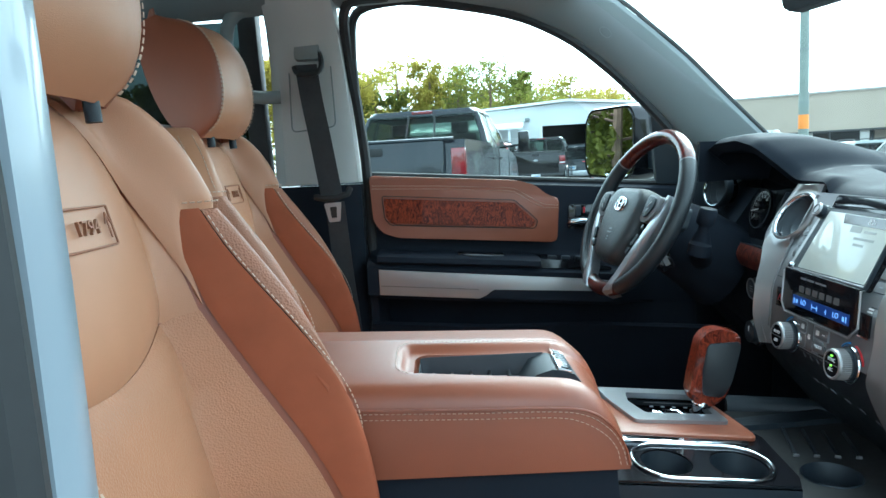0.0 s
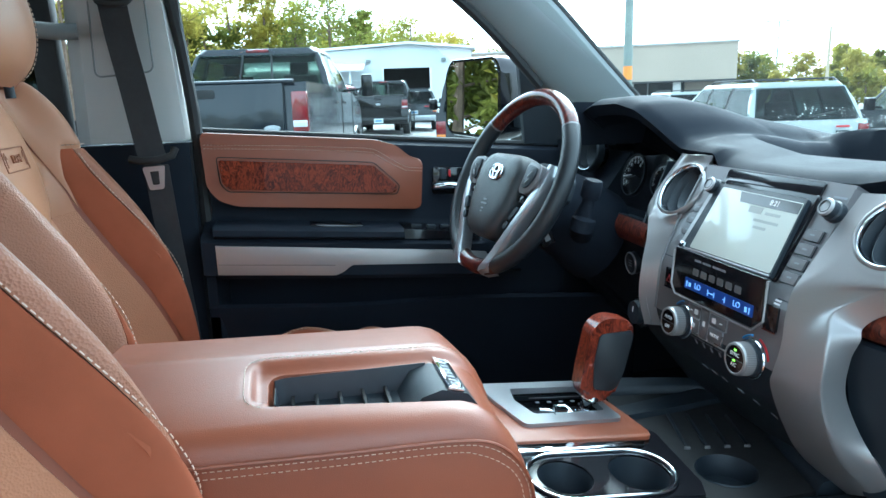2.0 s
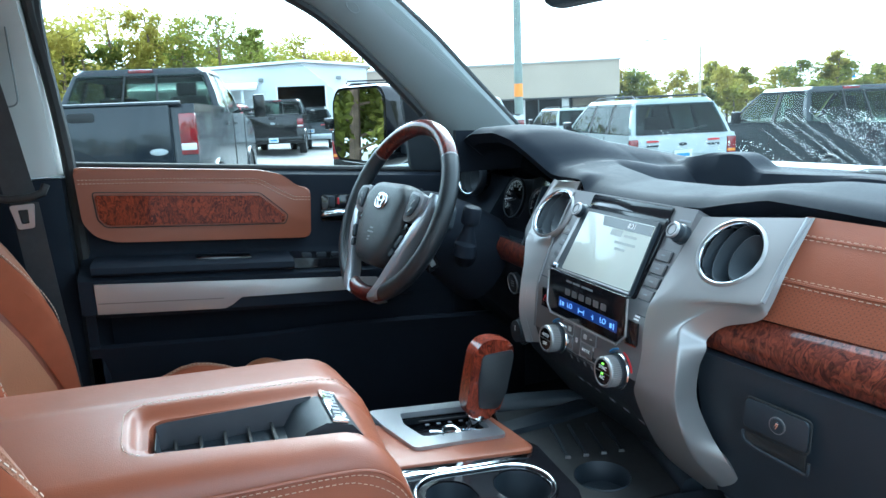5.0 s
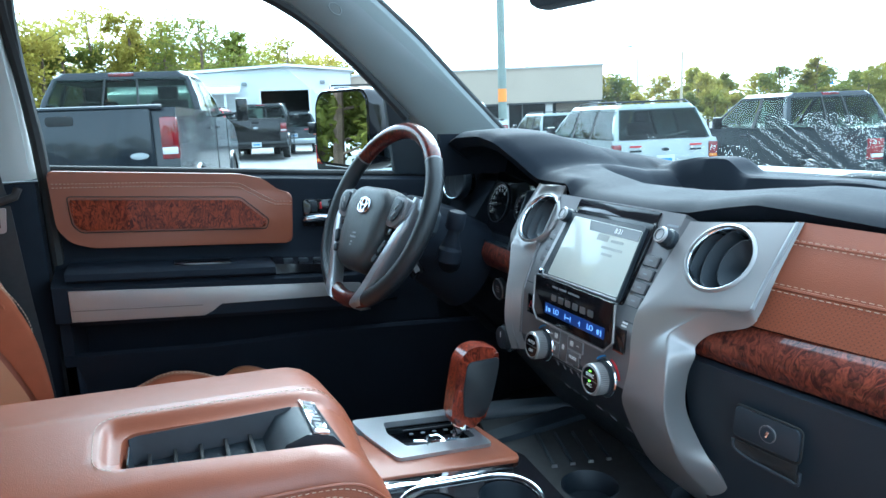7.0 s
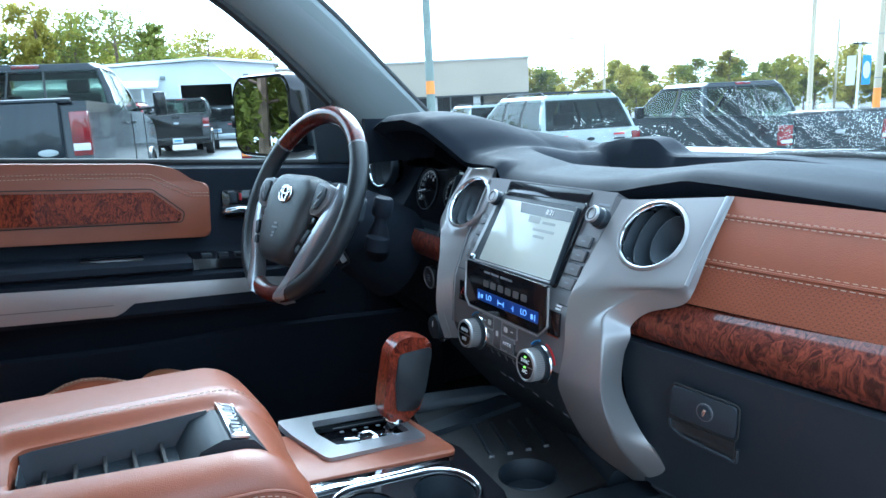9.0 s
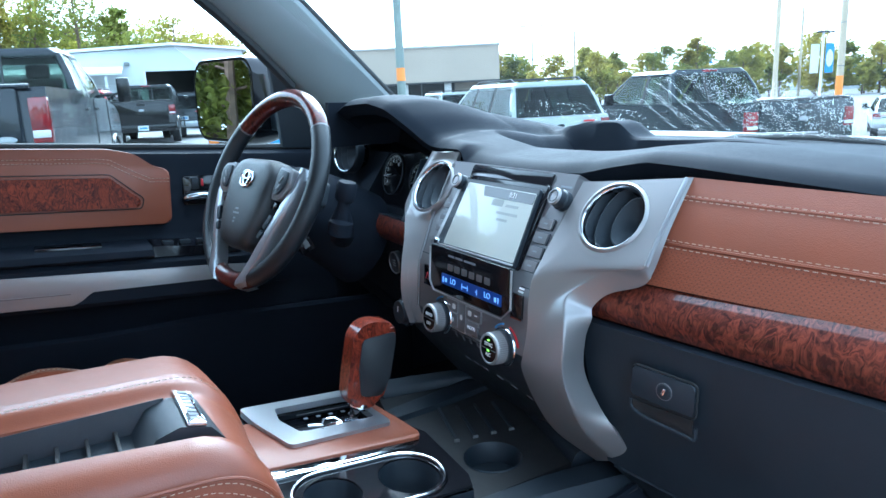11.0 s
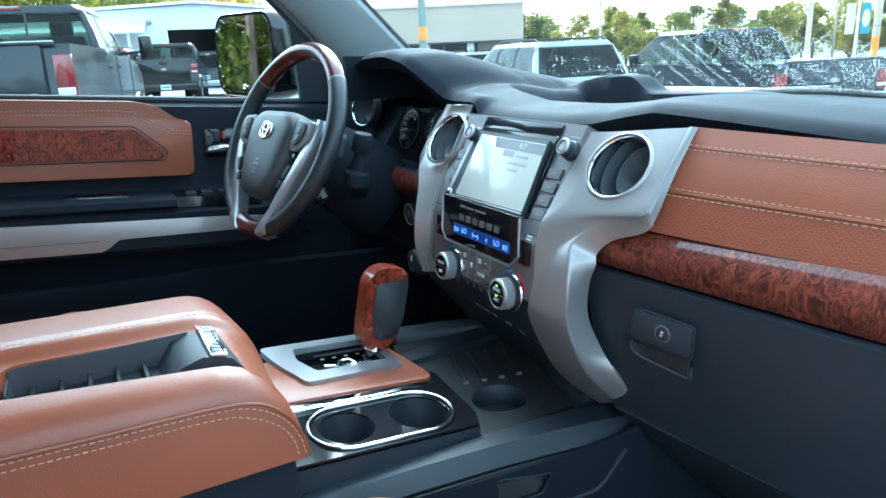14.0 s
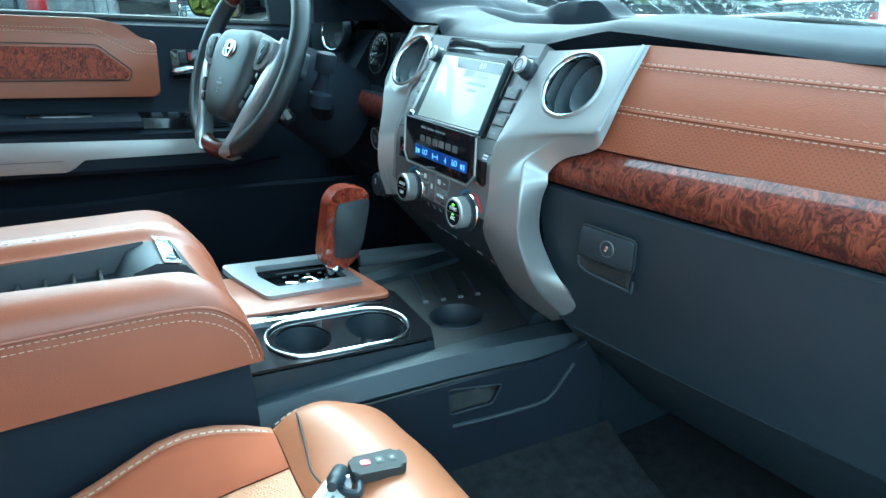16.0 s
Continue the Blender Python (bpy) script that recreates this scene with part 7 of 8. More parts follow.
HEAVY = dict(L=5.9, W=2.03, belt=1.40, rail=1.47, roof=1.99, bed=2.15, nose=1.55, cuts=(0.0, 0.36, 0.97), lamp=(0.98, 1.38, 0.16), badge=0.66, badge_z=1.02, mirror=0.34, mirror_out=0.30, wheel=0.41)
LIGHT = dict(L=5.7, W=2.0, belt=1.32, rail=1.36, roof=1.92, bed=1.9, nose=1.45, cuts=(0.0, 0.42, 0.97), lamp=(0.92, 1.22, 0.20), badge=0.0, badge_z=1.08, mirror=0.22, mirror_out=0.18, wheel=0.40, cap=True, bumper=CARBLACK)
FAMILY = dict(L=4.7, W=1.80, belt=1.08, roof=1.66, nose=1.35, rear_in=0.32, cuts=(0.0, 0.34, 0.62, 0.97), lamp=(0.74, 1.02, 0.15), lamp2=AMBER, wheel=0.36)
SALOON = dict(L=4.7, W=1.80, belt=0.95, roof=1.46, nose=1.2, rear_in=0.9, cuts=(0.0, 0.5, 0.97), lamp=(0.72, 0.92, 0.26), wheel=0.33)
DARKTALL = dict(FAMILY, roof=1.88, belt=1.15, L=5.0, W=1.95)
vehicle("pickup_truck", (-1.20, 6.45), 11, NAVY, "dark blue pickup truck parked on the asphalt", "pickup truck", HEAVY, "parked vehicles")
vehicle("pickup_truck", (2.62, 22.9), 13, CARBLACK, "black pickup truck parked with white sides behind", "pickup truck", LIGHT, "parked vehicles")
vehicle("suv", (7.27, 8.2), 14, CARWHITE, "white estate car with black roof rails", "suv", FAMILY, "parked vehicles")
vehicle("pickup_truck", (9.8, 5.56), 14, CARGREY, "dark grey pickup truck parked in the near row", "pickup truck", LIGHT, "parked vehicles")
vehicle("suv", (4.6, 27.0), 13, CARGREY, "grey estate car parked beyond the black pickup", "suv", FAMILY, "parked vehicles")
vehicle("saloon_car", (1.1, 25.5), 13, CARRED, "red car parked between the pickups", "car", dict(FAMILY, roof=1.72), "parked vehicles")
vehicle("saloon_car", (4.3, 15.5), 14, CARSILVER, "silver saloon car with red tail lamps", "car", SALOON, "parked vehicles")
vehicle("suv", (2.75, 9.3), 14, CARBLACK, "tall black estate car behind the door mirror", "suv", DARKTALL, "parked vehicles")
vehicle("pickup_truck", (8.0, 17.2), 14, CARSILVER, "silver pickup truck parked in the next row", "pickup truck", LIGHT, "parked vehicles")
vehicle("suv", (12.5, 19.5), 14, CARWHITE, "white estate car parked in the far row", "suv", FAMILY, "parked vehicles")
vehicle("suv", (-5.5, 7.5), 11, CARBLACK, "black van parked beside the dark blue pickup", "suv", DARKTALL, "parked vehicles")
vehicle("saloon_car", (22.5, 9.0), 60, CARRED, "red car far off by the street", "car", SALOON, "parked vehicles")
vehicle("saloon_car", (25.0, 11.5), 60, CARSILVER, "silver car far off by the street", "car", SALOON, "parked vehicles")

# ---- buildings ----
WALLW = material("white_metal_wall", (0.55, 0.57, 0.58), 0.55, vary=0.05, scale=0.4, bump=0.25, bscale=18, stretch=(1, 1, 0.05))
ROOFW = material("pale_metal_roof", (0.66, 0.67, 0.68), 0.5, vary=0.05, scale=0.3)
TANW = material("tan_wall", (0.36, 0.30, 0.235), 0.85, vary=0.06, scale=0.3, bump=0.3, bscale=12)
DARKIN = material("dark_interior", (0.05, 0.05, 0.05), 0.8, vary=0.2, scale=1)
CONC = material("concrete", (0.42, 0.41, 0.38), 0.85, vary=0.12, scale=1)


def hall():
    """The white metal hall with its open bay."""
    base = (5.0, 44.0)
    gz = ground_z(*base)
    t = thing("building", (*base, gz), "white metal hall with an open dark bay and a lean-to", "building")
    m = Matrix.Translation((*base, gz)) @ pose(0, 0, 0, 0, 0, -9)
    f = lambda x, y, z: m @ Vector((x, y, z))
    h0, h1 = 4.15, 4.75
    # front wall in strips round the bay
    part("front_wall", loft([[f(x0, y, 0) for x0 in (-8.0, 0.72)] + [f(0.72, y, h0 + 0.45), f(-8.0, y, h0)] for y in (0, 0.3)]), WALLW, t)
    part("front_wall", loft([[f(x0, y, 0) for x0 in (3.72, 6.4)] + [f(6.4, y, h0 + 0.25), f(3.72, y, h1 - 0.15)] for y in (0, 0.3)]), WALLW, t)
    part("front_wall", loft([[f(0.72, y, 3.3), f(3.72, y, 3.3), f(3.72, y, h1 - 0.15), f(2.4, y, h1), f(0.72, y, h0 + 0.45)] for y in (0, 0.3)]), WALLW, t)
    for s, x0, x1, z0, z1 in ((0, -8.3, 2.4, h0, h1), (1, 2.4, 6.7, h1, h0 + 0.22)):
        part("roof", loft([[f(x0, y, z0), f(x1, y, z1), f(x1, y, z1 + 0.15), f(x0, y, z0 + 0.15)] for y in (-0.4, 30)]), ROOFW, t, "low pitched metal roof")
    part("side_wall", box((0.2, 29, 4.0), m @ pose(-8.0, 15, 2.0)), WALLW, t)
    part("side_wall", box((0.2, 29, 3.9), m @ pose(6.3, 15, 1.95)), WALLW, t)
    part("back_wall", box((14, 0.2, 4.0), m @ pose(-0.8, 29.8, 2.0)), WALLW, t)
    part("bay_floor", box((5, 10, 0.04), m @ pose(2.2, 5.3, 0.03)), CONC, t)
    part("bay_back", box((8, 0.1, 4.0), m @ pose(2.2, 9, 2.0)), DARKIN, t)
    for k, (x, z, w, h) in enumerate(((0.9, 0.9, 0.7, 1.6), (1.7, 1.3, 0.6, 0.5), (2.5, 0.7, 0.8, 1.3), (3.3, 1.5, 0.5, 0.8))):
        part("stored_crate", box((w, 0.6, h), m @ pose(x, 5 + 0.4 * k, h / 2 + 0.05), 0.03), (CONC, TANW, WALLW, DARKIN)[k], t)
    part("bay_frame", box((0.12, 0.4, 3.3), m @ pose(0.68, 0.1, 1.65)), ROOFW, t)
    part("bay_frame", box((0.12, 0.4, 3.3), m @ pose(3.76, 0.1, 1.65)), ROOFW, t)
    # lean-to with posts and louvres
    part("lean_to_roof", loft([[f(x, -3.2, 3.05), f(x, 0, 3.55), f(x, 0, 3.68), f(x, -3.2, 3.18)] for x in (-7.5, -0.4)]), ROOFW, t, "lean-to roof")
    for x in (-7.2, -5.2, -3.2, -1.2):
        part("post", box((0.14, 0.14, 3.05), m @ pose(x, -3.0, 1.525)), WALLW, t)
    for k in range(7):
        part("louvre", box((1.6, 0.05, 0.10), m @ pose(-1.4, -0.05, 1.7 + 0.14 * k, 25, 0, 0)), ROOFW, t)
    for x in (-0.2, 4.6):
        part("wall_lamp", box((0.3, 0.25, 0.2), m @ pose(x, -0.12, 3.75), 0.03), GREYTRIM, t)
    return t


hall()


def shop():
    """The tan flat-roofed building with a recessed front on columns."""
    base = (21.6, 44.0)
    gz = ground_z(*base)
    t = thing("building", (*base, gz), "tan flat-roofed shop with a recessed front on columns", "building")
    m = Matrix.Translation((*base, gz)) @ pose(0, 0, 0, 0, 0, -29)
    part("parapet", box((20, 14, 2.35), m @ pose(-2.0, 7, 3.95)), TANW, t, "tan parapet")
    part("parapet_cap", box((20.2, 14.2, 0.12), m @ pose(-2.0, 7, 5.18)), CONC, t)
    part("soffit", box((20, 3.0, 0.1), m @ pose(-2.0, 1.5, 2.72)), DARKIN, t)
    part("shop_front", box((19.6, 0.2, 2.7), m @ pose(-2.0, 3.2, 1.35)), CARGLASS, t, "dark glazed shop front")
    for k in range(7):
        part("column", box((0.5, 0.5, 2.7), m @ pose(-11.2 + 3.1 * k, 0.5, 1.35), 0.02), CONC, t)
        part("mullion", box((0.10, 0.1, 2.7), m @ pose(-10.0 + 3.1 * k, 3.08, 1.35)), GREYTRIM, t)
    part("end_wall", box((3.0, 12, 2.75), m @ pose(6.4, 8, 1.37)), TANW, t)
    part("back_block", box((19.6, 10, 2.75), m @ pose(-2.0, 8.9, 1.37)), TANW, t)
    return t


shop()
far_shop = thing("building", (104, 52, ground_z(104, 52)), "low white shop with a blue fascia across the street", "building")
fm = Matrix.Translation((104, 52, ground_z(104, 52))) @ pose(0, 0, 0, 0, 0, -58)
part("wall", box((26, 10, 3.6), fm @ pose(0, 5, 1.8)), WALLW, far_shop)
part("fascia", box((8, 0.3, 0.9), fm @ pose(-6, -0.2, 2.9)), BLUEP, far_shop)
part("fascia", box((9, 0.3, 0.8), fm @ pose(6, -0.2, 2.7)), TANW, far_shop)
for k in range(5):
    part("window", box((2.6, 0.2, 1.6), fm @ pose(-10 + 5 * k, -0.05, 1.2)), CARGLASS, far_shop)

# ---- poles, lamps, banners ----
ORANGE = material("orange_band", (0.75, 0.24, 0.02), 0.6, vary=0.05)
POLEG = material("grey_painted_pole", (0.20, 0.235, 0.205), 0.55, vary=0.12, scale=3)
POLEW = material("weathered_pole", (0.48, 0.40, 0.28), 0.8, vary=0.15, scale=2, stretch=(1, 1, 0.1))


def pole(x, y, h, r, mat, band, label):
    z = ground_z(x, y)
    t = thing("utility_pole", (x, y, z), label, "pole")
    part("shaft", lathe([(r, 0), (r * 0.72, h)], pose(x, y, z), 20), mat, t)
    if band:
        part("band", lathe([(r * 0.985, 0), (r * 0.955, band[1] - band[0])], pose(x, y, z + band[0]), 20), ORANGE, t, "orange band")
        for zz in (band[1] + 0.35, band[1] + 1.9, band[1] + 3.5):
            part("clamp", lathe([(r * 0.98, 0), (r * 0.98, 0.03)], pose(x, y, z + zz), 20), GREYTRIM, t)
    return t


pole(10.35, 19.95, 11, 0.15, POLEG, (2.0, 2.42), "grey painted pole with an orange band")
pole(25.9, 14.3, 12, 0.13, POLEW, (1.5, 2.2), "weathered pole with a yellow band")
pole(41.2, 27.3, 14, 0.16, POLEW, None, "thin pale pole by the street")
pole(70, 44, 9, 0.15, POLEW, None, "wooden power pole far off")
pole(39.2, 44.3, 6.6, 0.13, POLEW, None, "wooden power pole far off")


def street_lamp(x, y, h):
    z = ground_z(x, y)
    t = thing("street_lamp", (x, y, z), "tall grey car park lamp with two flat heads", "street lamp", "car park lamps")
    part("shaft", lathe([(0.10, 0), (0.07, h)], pose(x, y, z), 12), GREYTRIM, t)
    part("arm", tube([(x - 0.9, y + 0.45, z + h), (x + 0.9, y - 0.45, z + h)], 0.04, 6), GREYTRIM, t)
    for s in (-1, 1):
        part("lamp_head", box((0.75, 0.35, 0.12), pose(x + s * 0.85, y - s * 0.42, z + h + 0.02, 0, 0, -27), 0.03), CARGREY, t)
    return t


street_lamp(49.0, 62.5, 8.9)


def banner(x, y, h, side):
    z = ground_z(x, y)
    t = thing("banner_pole", (x, y, z), "lamp pole with a white and a blue banner", "banner", "banner poles")
    part("shaft", lathe([(0.10, 0), (0.08, h)], pose(x, y, z), 12), ROOFW, t)
    part("lamp_head", box((1.6, 0.5, 0.12), pose(x + 0.3, y, z + h), 0.04), CARGREY, t)
    for s, mt in ((-1, WALLW), (1, BLUEP)):
        b = part("banner", box((0.62, 0.03, 2.1), pose(x + s * 0.48, y - s * 0.28, z + h - 1.9, 0, 0, -30)), mt, t, "hanging cloth banner")
        if s == 1:
            part("banner_oval", lathe([(1, 0), (1, 0.02), (0.001, 0.02)], at_frame((x + 0.46, y - 0.30, z + h - 1.9), (0.86, -0.5, 0), (0, 0, 1)) @ Matrix.Diagonal((0.26, 0.62, 1, 1)), 20), WALLW, b)
    return t


banner(51.0, 30.2, 5.2, 1)
banner(85.0, 68.0, 7.4, 1)
banner(79.0, 73.0, 7.0, 1)

# ---- trees ----
def foliage(name, a, b):
    """Leaves that let some light through."""
    m = material(name, a, 0.6, spec=0.25, vary=0.3, scale=0.35, second=b)
    nt = m.node_tree
    old = nt.nodes["Principled BSDF"]
    tl, mx = nt.nodes.new("ShaderNodeBsdfTranslucent"), nt.nodes.new("ShaderNodeMixShader")
    nt.links.new(old.inputs["Base Color"].links[0].from_socket, tl.inputs["Color"])
    mx.inputs["Fac"].default_value = 0.75
    nt.links.new(old.outputs["BSDF"], mx.inputs[1])
    nt.links.new(tl.outputs["BSDF"], mx.inputs[2])
    nt.links.new(mx.outputs["Shader"], nt.nodes["Material Output"].inputs["Surface"])
    return m


LEAVES = [foliage("leaves", (0.20, 0.20, 0.032), (0.31, 0.28, 0.05)), foliage("yellow_green_leaves", (0.30, 0.27, 0.045), (0.40, 0.33, 0.07)), foliage("dark_leaves", (0.13, 0.15, 0.03), (0.22, 0.22, 0.045))]
BARK = material("bark", (0.16, 0.11, 0.075), 0.9, vary=0.25, scale=4, bump=0.6, bscale=30)
rnd = random.Random(7)


def tree(x, y, h, w, kind, n, leaf):
    """A tapered trunk with limbs and a crown of many leaf sprays in clumps."""
    z = ground_z(x, y)
    pine = kind == "pine"
    t = thing("tree", (x, y, z), ("tall pine with a bare trunk and loose crown" if pine else "broad leafy green tree"), "tree", "trees behind the car park")
    lean = (rnd.uniform(-0.4, 0.4), rnd.uniform(-0.3, 0.3))
    P = [Vector((x + lean[0] * k * k, y + lean[1] * k * k, z + h * 0.93 * k)) for k in (0, 0.25, 0.5, 0.75, 1.0)]
    wood = tube(spline(P, 3), lambda q: 0.024 * h * (1 - 0.85 * q) + 0.015, 7)
    lo = 0.42 if pine else 0.16
    clumps = []
    nl = 16 if pine else 14
    for k in range(nl):
        q = lo + (0.97 - lo) * (k + rnd.random() * 0.7) / nl
        a = rnd.uniform(0, 6.283)
        env = math.sin(math.pi * min(1, 0.25 + 0.75 * (q - lo) / (1 - lo))) if not pine else (1.05 - 0.75 * (q - lo) / (1 - lo))
        r = w * 0.5 * (0.25 + 0.75 * env) * rnd.uniform(0.6, 1.05)
        s0 = P[0].lerp(P[-1], q)
        e = s0 + Vector((math.cos(a) * r, math.sin(a) * r, r * rnd.uniform(0.05, 0.5)))
        tube([s0, s0.lerp(e, 0.5) + Vector((0, 0, 0.04 * h * 0.3)), e], lambda f: 0.006 * h * (1 - 0.8 * f), 5, bm=wood)
        for f in (0.55, 0.8, 1.0):
            clumps.append((s0.lerp(e, f), w * rnd.uniform(0.10, 0.17) * (0.8 if pine else 1.15)))
    clumps.append((P[-1], w * 0.10))
    part("trunk", wood, BARK, t)
    crown = bmesh.new()
    per = max(4, n // len(clumps))
    for c, rad in clumps:
        for _ in range(per):
            d = Vector((rnd.gauss(0, 1), rnd.gauss(0, 1), rnd.gauss(0, 0.75)))
            d = d.normalized() * rad * rnd.random() ** 0.45
            p = c + d
            u = Vector((rnd.gauss(0, 1), rnd.gauss(0, 1), rnd.gauss(0, 0.8))).normalized()
            v = u.orthogonal().normalized()
            sz = leaf * rnd.uniform(0.5, 1.2)
            nrm = u.cross(v) * sz * 0.25
            a_, b_, c_, d_ = (crown.verts.new(p + u * sz), crown.verts.new(p + v * sz * 0.55 + nrm), crown.verts.new(p - u * sz), crown.verts.new(p - v * sz * 0.55 + nrm))
            crown.faces.new((a_, b_, c_))
            crown.faces.new((a_, c_, d_))
    part("crown", crown, LEAVES[rnd.randrange(3) if not pine else rnd.choice((0, 2, 1))], t, "crown of loose leaf clumps", kind="stuff")
    return t


def stand(x0, y0, x1, y1, count, h, kinds, n, leaf, spread=5.0):
    for k in range(count):
        q = (k + rnd.uniform(-0.3, 0.3)) / max(1, count - 1)
        hh = h * rnd.uniform(0.82, 1.08)
        kind = rnd.choice(kinds)
        tree(x0 + (x1 - x0) * q + rnd.uniform(-1, 1), y0 + (y1 - y0) * q + rnd.uniform(0, spread), hh, hh * (0.5 if kind == "pine" else 0.85), kind, n, leaf)


stand(-22, 50, 6, 60, 15, 10.2, ("pine", "pine", "broad"), 2600, 0.20)
stand(-26, 56, 8, 66, 12, 8.5, ("broad",), 1800, 0.24)
stand(6, 74, 30, 78, 11, 9.0, ("broad",), 1900, 0.24)
stand(10, 62, 16, 66, 2, 9.4, ("broad",), 2200, 0.20)
stand(24, 66, 44, 58, 8, 6.6, ("broad",), 1300, 0.24)
stand(38, 62, 84, 34, 17, 6.4, ("broad", "broad", "pine"), 1500, 0.24)
stand(60, 66, 120, 20, 16, 6.8, ("broad",), 1000, 0.34)
stand(30, 60, 92, 28, 30, 3.6, ("broad",), 700, 0.30)
stand(52, 48, 58, 45, 2, 6.2, ("broad",), 1800, 0.22)
stand(84, 34, 92, 16, 5, 6.5, ("broad", "pine"), 1300, 0.26)
stand(-16, -6, -20, 30, 17, 9.0, ("broad", "broad", "pine"), 4600, 0.17)
stand(-13, -2, -15, 26, 15, 6.4, ("broad",), 4600, 0.14, 2.0)
# unseen row behind the camera, added to darken reflections in the parked vehicles
stand(-30, -34, 40, -38, 12, 9.0, ("broad",), 900, 0.4)

# ---- rain on the windscreen, cowl and wiper ----
def on_glass(y, z, h):
    """A place on the outer face of the windscreen, h metres outside it."""
    v = (z - 1.33) / 0.52
    u = (y / (1 - 0.13 * v) + 0.74) / 1.48
    p = Vector(screen_at(u, v))
    a = Vector(screen_at(u + 0.01, v)) - p
    b = Vector(screen_at(u, v + 0.01)) - p
    n = a.cross(b).normalized()
    n = n if n.x > 0 else -n
    return p + n * h, a.normalized(), n


rain = random.Random(21)
drops = bmesh.new()


def drop(y, z, r):
    p, a, n = on_glass(y, z, 0.0045)
    b = n.cross(a)
    k0 = rain.uniform(0, 6.283)
    ring = []
    for k in range(7):
        q = k0 + 2 * math.pi * k / 7
        rr = r * rain.uniform(0.75, 1.2)
        ring.append((math.cos(q) * rr, math.sin(q) * rr * 1.15))
    lo = [drops.verts.new(p + a * x + b * y_) for x, y_ in ring]
    mid = [drops.verts.new(p + a * x * 0.72 + b * y_ * 0.72 + n * r * 0.20) for x, y_ in ring]
    top = drops.verts.new(p + n * r * 0.28)
    for k in range(7):
        drops.faces.new((lo[k], lo[(k + 1) % 7], mid[(k + 1) % 7], mid[k]))
        drops.faces.new((mid[k], mid[(k + 1) % 7], top))
    drops.faces.new(lo[::-1])


def streak(y, z):
    """How wet the glass is: runs fall aslant from the upper edge, with wiped lanes between them."""
    s = y - 0.22 * (z - 1.36)
    lanes = 0.5 + 0.5 * math.sin(s * 175 + 1.4 * math.sin(s * 60)) if s > -0.075 else 0.72 + 0.28 * math.sin(s * 120)
    return lanes


made = 0
while made < 7600:
    y, z = rain.uniform(-0.33, 0.105), rain.uniform(1.365, 1.482)
    edge = 1.482 - 0.35 * max(0.0, y - 0.0) - 0.22 * max(0.0, -0.10 - y)
    if z > edge - 0.006 * rain.random() or rain.random() > streak(y, z) ** (2.6 if y > -0.08 else 1.6):
        continue
    drop(y, z, rain.choice((0.00025, 0.0003, 0.0003, 0.0004, 0.0005, 0.0007)))
    made += 1
for cy, n, top in ((0.335, 60, 1.442), (0.265, 85, 1.440), (0.20, 75, 1.425), (0.40, 26, 1.43), (0.15, 45, 1.42)):
    for _ in range(n):
        z = rain.uniform(1.375, top)
        drop(cy + 0.35 * (z - 1.40) + rain.gauss(0, 0.014), z, rain.choice((0.0006, 0.0008, 0.0010, 0.0014)))
part("rain_drops", drops, WATER, windscreen, "clear rain drops on the glass", kind="stuff")

BODYWHITE = material("white_body_paint", (0.24, 0.27, 0.30), 0.30, coat=0.4, vary=0.02, scale=2)
cowl = thing("cowl", (0.80, 0, 1.30), "bright painted cowl at the foot of the windscreen", "cowl", kind="structure")
part("panel", sheet(lambda u, v: (screen_at(u, 0)[0] - 0.03 + 0.26 * v, -0.72 + 1.44 * u, 1.3415 + 0.022 * smooth(0.0, 0.35, v) - 0.035 * v * v), 24, 6, 0.01), BODYWHITE, cowl)
part("rubber_lip", tube([Vector(screen_at(k / 24, 0.022)) + Vector((0.012, 0, 0.006)) for k in range(25)], 0.006, 8), RUBBER, cowl)
for y0, y1, z1 in ((0.10, -0.42, 0.042), (0.62, 0.14, 0.040)):
    w = thing("wiper", (0.78, y0, 1.36), "black windscreen wiper resting on the glass", "wiper", "wipers")
    P = [on_glass(y0 + (y1 - y0) * k / 12, 1.344 + 0.020 * math.sin(math.pi * k / 12), 0.012)[0] for k in range(13)]
    part("blade", tube(P, 0.0055, 8), RUBBER, w)
    part("arm", tube([P[0] + Vector((0.05, 0.03, -0.015)), P[2] + Vector((0.02, 0, 0.004)), P[6] + Vector((0.008, 0, 0.004))], 0.005, 8), BLACK, w)

# painted door jamb of the open passenger doorway
part("door_jamb", loft([[(-0.528 + d, -0.748, z), (-0.525 + d, -0.752, z), (-0.524 + d, -0.765, z), (-0.527 + d, -0.777, z), (-0.56 + d, -0.79, z), (-0.56 + d, -0.75, z)] for d, z in ((0.0, 0.76), (0.0, 1.1), (0.0, 1.40), (-0.003, 1.55), (-0.012, 1.70), (-0.02, 1.84))]), BODYWHITE, pillar_right, "pale painted door jamb")

# the truck's own body round the cab, standing on its wheels
own = thing("truck_body", (0.0, 0, 0.0), "pale painted body of the pickup truck that carries the cab", "truck body", kind="structure")
part("lower_body", loft([[(x, -0.86, 0.42), (x, -0.88, 0.62), (x, -0.86, 0.695), (x, 0.86, 0.695), (x, 0.88, 0.62), (x, 0.86, 0.42)] for x in (-1.78, 0.9)]), BODYWHITE, own)
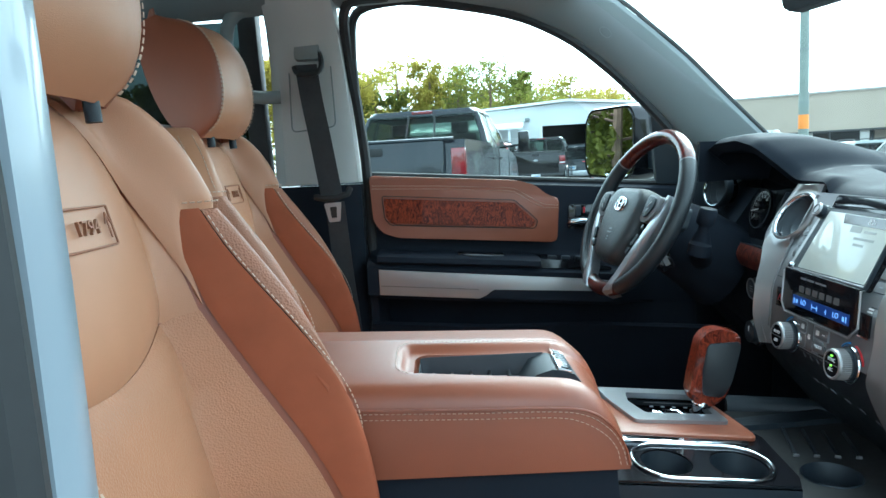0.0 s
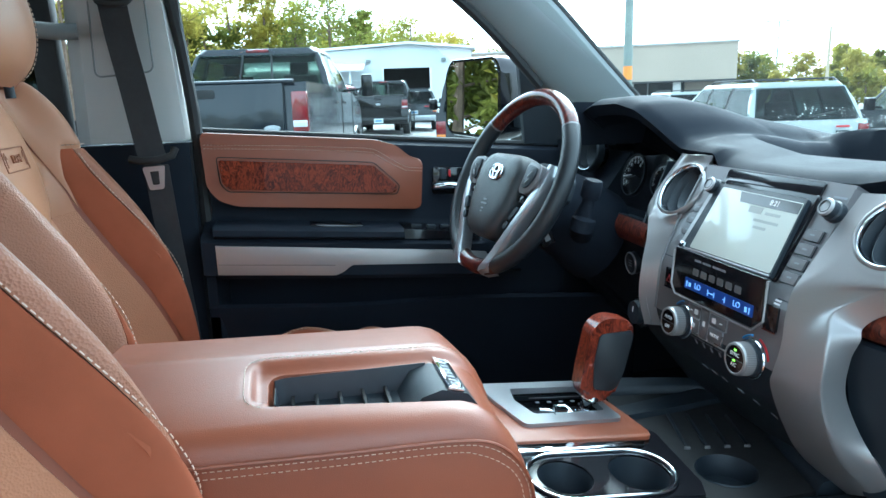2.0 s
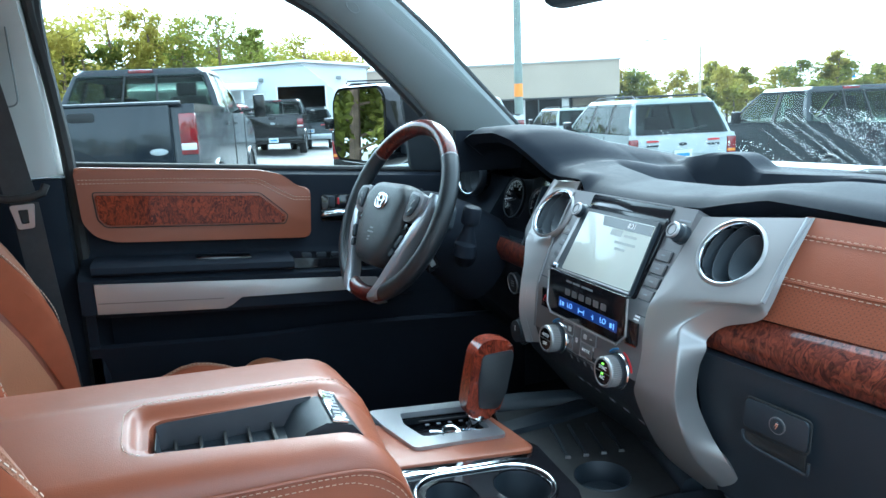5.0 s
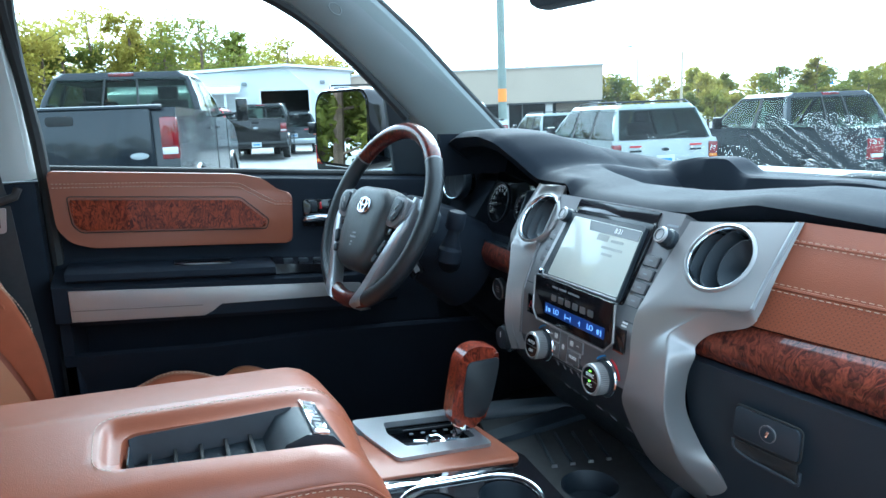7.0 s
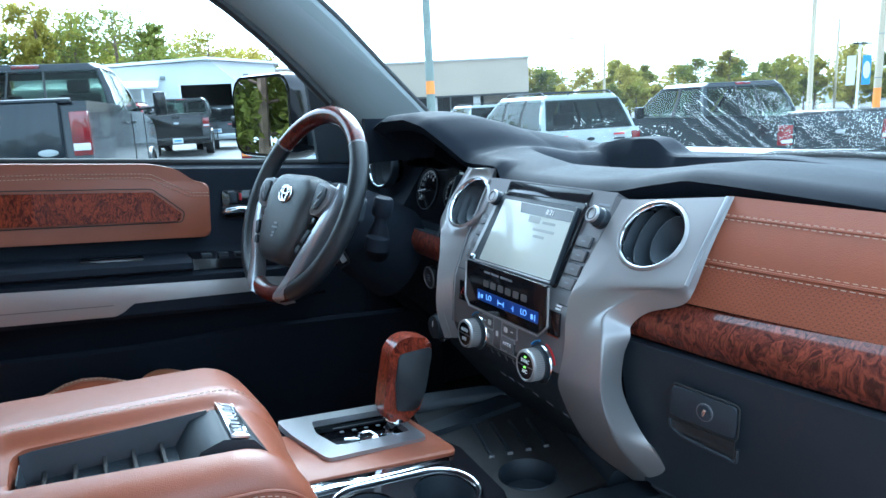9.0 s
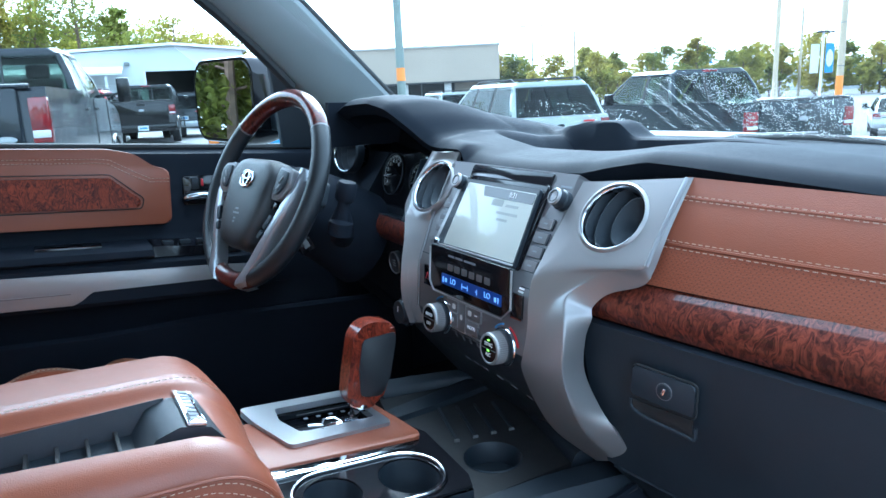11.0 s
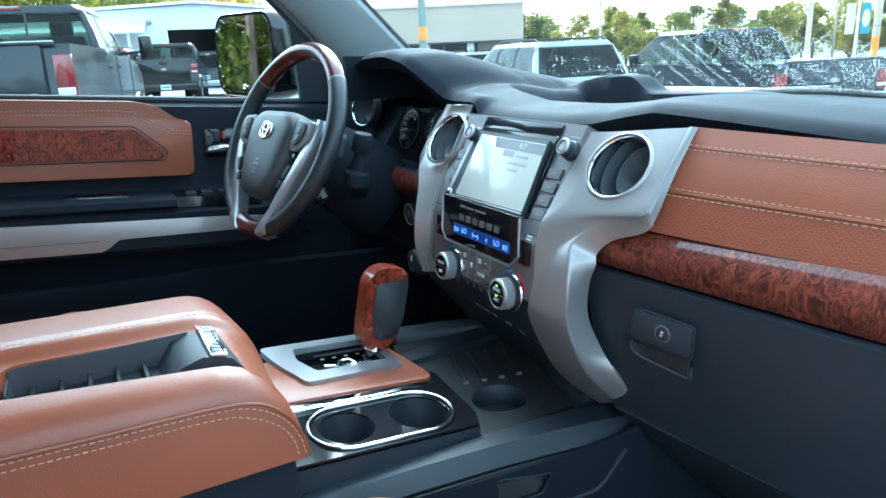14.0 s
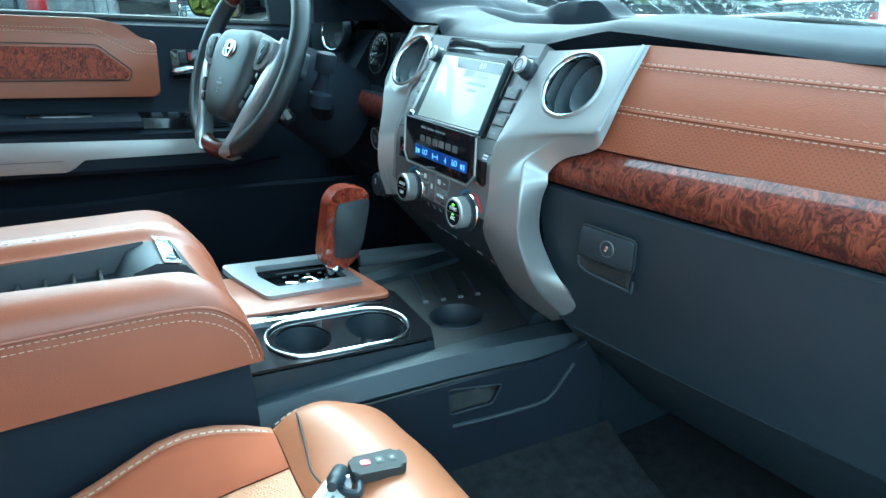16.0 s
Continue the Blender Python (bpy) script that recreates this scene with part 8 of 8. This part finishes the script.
part("bonnet", loft([[(x, -w, 0.55), (x, -w, z - 0.10), (x, -w + 0.10, z - 0.02), (x, -0.3, z), (x, 0.3, z), (x, w - 0.10, z - 0.02), (x, w, z - 0.10), (x, w, 0.55)] for x, w, z in ((0.98, 0.92, 1.285), (1.5, 0.92, 1.245), (1.9, 0.88, 1.19), (2.02, 0.82, 1.05))]), BODYWHITE, own)
part("cargo_bed", loft([[(x, -0.95, 0.55), (x, -0.97, 0.9), (x, -0.95, 1.30), (x, -0.86, 1.31), (x, -0.86, 0.80), (x, 0.86, 0.80), (x, 0.86, 1.31), (x, 0.95, 1.30), (x, 0.97, 0.9), (x, 0.95, 0.55)] for x in (-3.7, -1.80)]), BODYWHITE, own)
for x in (1.45, -2.75):
    for y in (-0.83, 0.83):
        wh = part("wheel", lathe([(0.20, -0.12), (0.36, -0.12), (0.40, -0.09), (0.40, 0.09), (0.36, 0.12), (0.20, 0.12)], at_frame((x, y, ground_z(x, y) + 0.40), (1, 0, 0), (0, 0, 1)), 36, cap=False), TYRE, own, "black tyre")
        part("rim", lathe([(0.21, -0.11), (0.21, 0.11), (0.16, 0.09), (0.05, 0.11), (0.001, 0.11)], at_frame((x, y, ground_z(x, y) + 0.40), (1, 0, 0), (0, 0, 1)), 30), CARSILVER, wh, "silver wheel rim")

# ---- things lying on the passenger seat ----
def seat_z(x):
    return 0.968 - 0.14 * max(0.0, -0.09 - x) - 0.5 * max(0.0, x + 0.09)


fob = thing("key_fob", (-0.085, -0.335, seat_z(-0.085)), "black key fob with a red button lying on the seat cushion", "key fob")
fm_ = pose(-0.089, -0.343, seat_z(-0.089) + 0.001, 4, 5, -6) @ Matrix.Scale(0.80, 4)
shell = part("shell", slab(rounded([(-0.036, -0.017), (0.030, -0.019), (0.038, -0.008), (0.038, 0.008), (0.030, 0.019), (-0.036, 0.017)], 0.008), 0.015, fm_, 0.005, 3), RUBBER, fob, "black plastic fob")
part("red_button", slab(rect(0.013, 0.010, 0.003), 0.0012, fm_ @ pose(-0.016, 0.002, 0.0148), 0.0004), REDP, shell, "red alarm button")
for k in range(2):
    part("button", slab(rect(0.011, 0.012, 0.003), 0.0010, fm_ @ pose(0.003 + 0.017 * k, 0.002, 0.0148), 0.0004), BLACK, shell)
    part("button_mark", slab(rect(0.004, 0.004), 0.0004, fm_ @ pose(0.003 + 0.017 * k, 0.002, 0.0158)), GREYTXT, shell)
part("key_loop", tube([fm_ @ Vector((-0.040 + 0.006 * math.cos(a), 0.006 * math.sin(a), 0.006)) for a in [2 * math.pi * k / 16 for k in range(16)]], 0.0012, 6, True), CHROME, fob)
strap_ = thing("key_strap", (-0.115, -0.315, seat_z(-0.115)), "black key strap end beside the key fob", "strap")
part("strap_end", lathe([(0.009, 0), (0.0105, 0.003), (0.0105, 0.028), (0.008, 0.032), (0.006, 0.036), (0.006, 0.044), (0.001, 0.045)], pose(-0.123, -0.330, seat_z(-0.123) + 0.010, 75, 0, -35) @ Matrix.Scale(0.85, 4), 18), BLACK, strap_, "black plastic strap end")
part("strap_cord", tube(spline([(-0.128, -0.330, seat_z(-0.128) + 0.010), (-0.130, -0.352, seat_z(-0.13) + 0.006), (-0.120, -0.366, seat_z(-0.12) + 0.006), (-0.112, -0.352, seat_z(-0.112) + 0.008)], 5), 0.0045, 8), BLACK, strap_)
tagm = pose(-0.145, -0.350, seat_z(-0.150) + 0.004, 6, -8, 35)
tag_ = thing("key_tag", (-0.150, -0.352, seat_z(-0.15)), "small white paper key tag on the seat", "tag")
part("paper", slab(rounded([(-0.028, -0.014), (0.022, -0.014), (0.030, -0.006), (0.030, 0.006), (0.022, 0.014), (-0.028, 0.014)], 0.003), 0.001, tagm), WHITETXT, tag_, "white paper")
part("text_bar", slab(rect(0.026, 0.003), 0.0003, tagm @ pose(-0.004, 0.004, 0.001)), GREYTXT, tag_)
part("text_bar", slab(rect(0.020, 0.003), 0.0003, tagm @ pose(-0.006, -0.004, 0.001)), GREYTXT, tag_)
wire = solo("wire", tube(spline([(-0.128, -0.180, 0.955), (-0.131, -0.214, 0.976), (-0.138, -0.259, 0.970), (-0.144, -0.290, 0.9655), (-0.146, -0.306, 0.9650), (-0.145, -0.327, 0.966)], 6), 0.0013, 6), RUBBER, "thin black wire lying across the seat cushion", "wire")
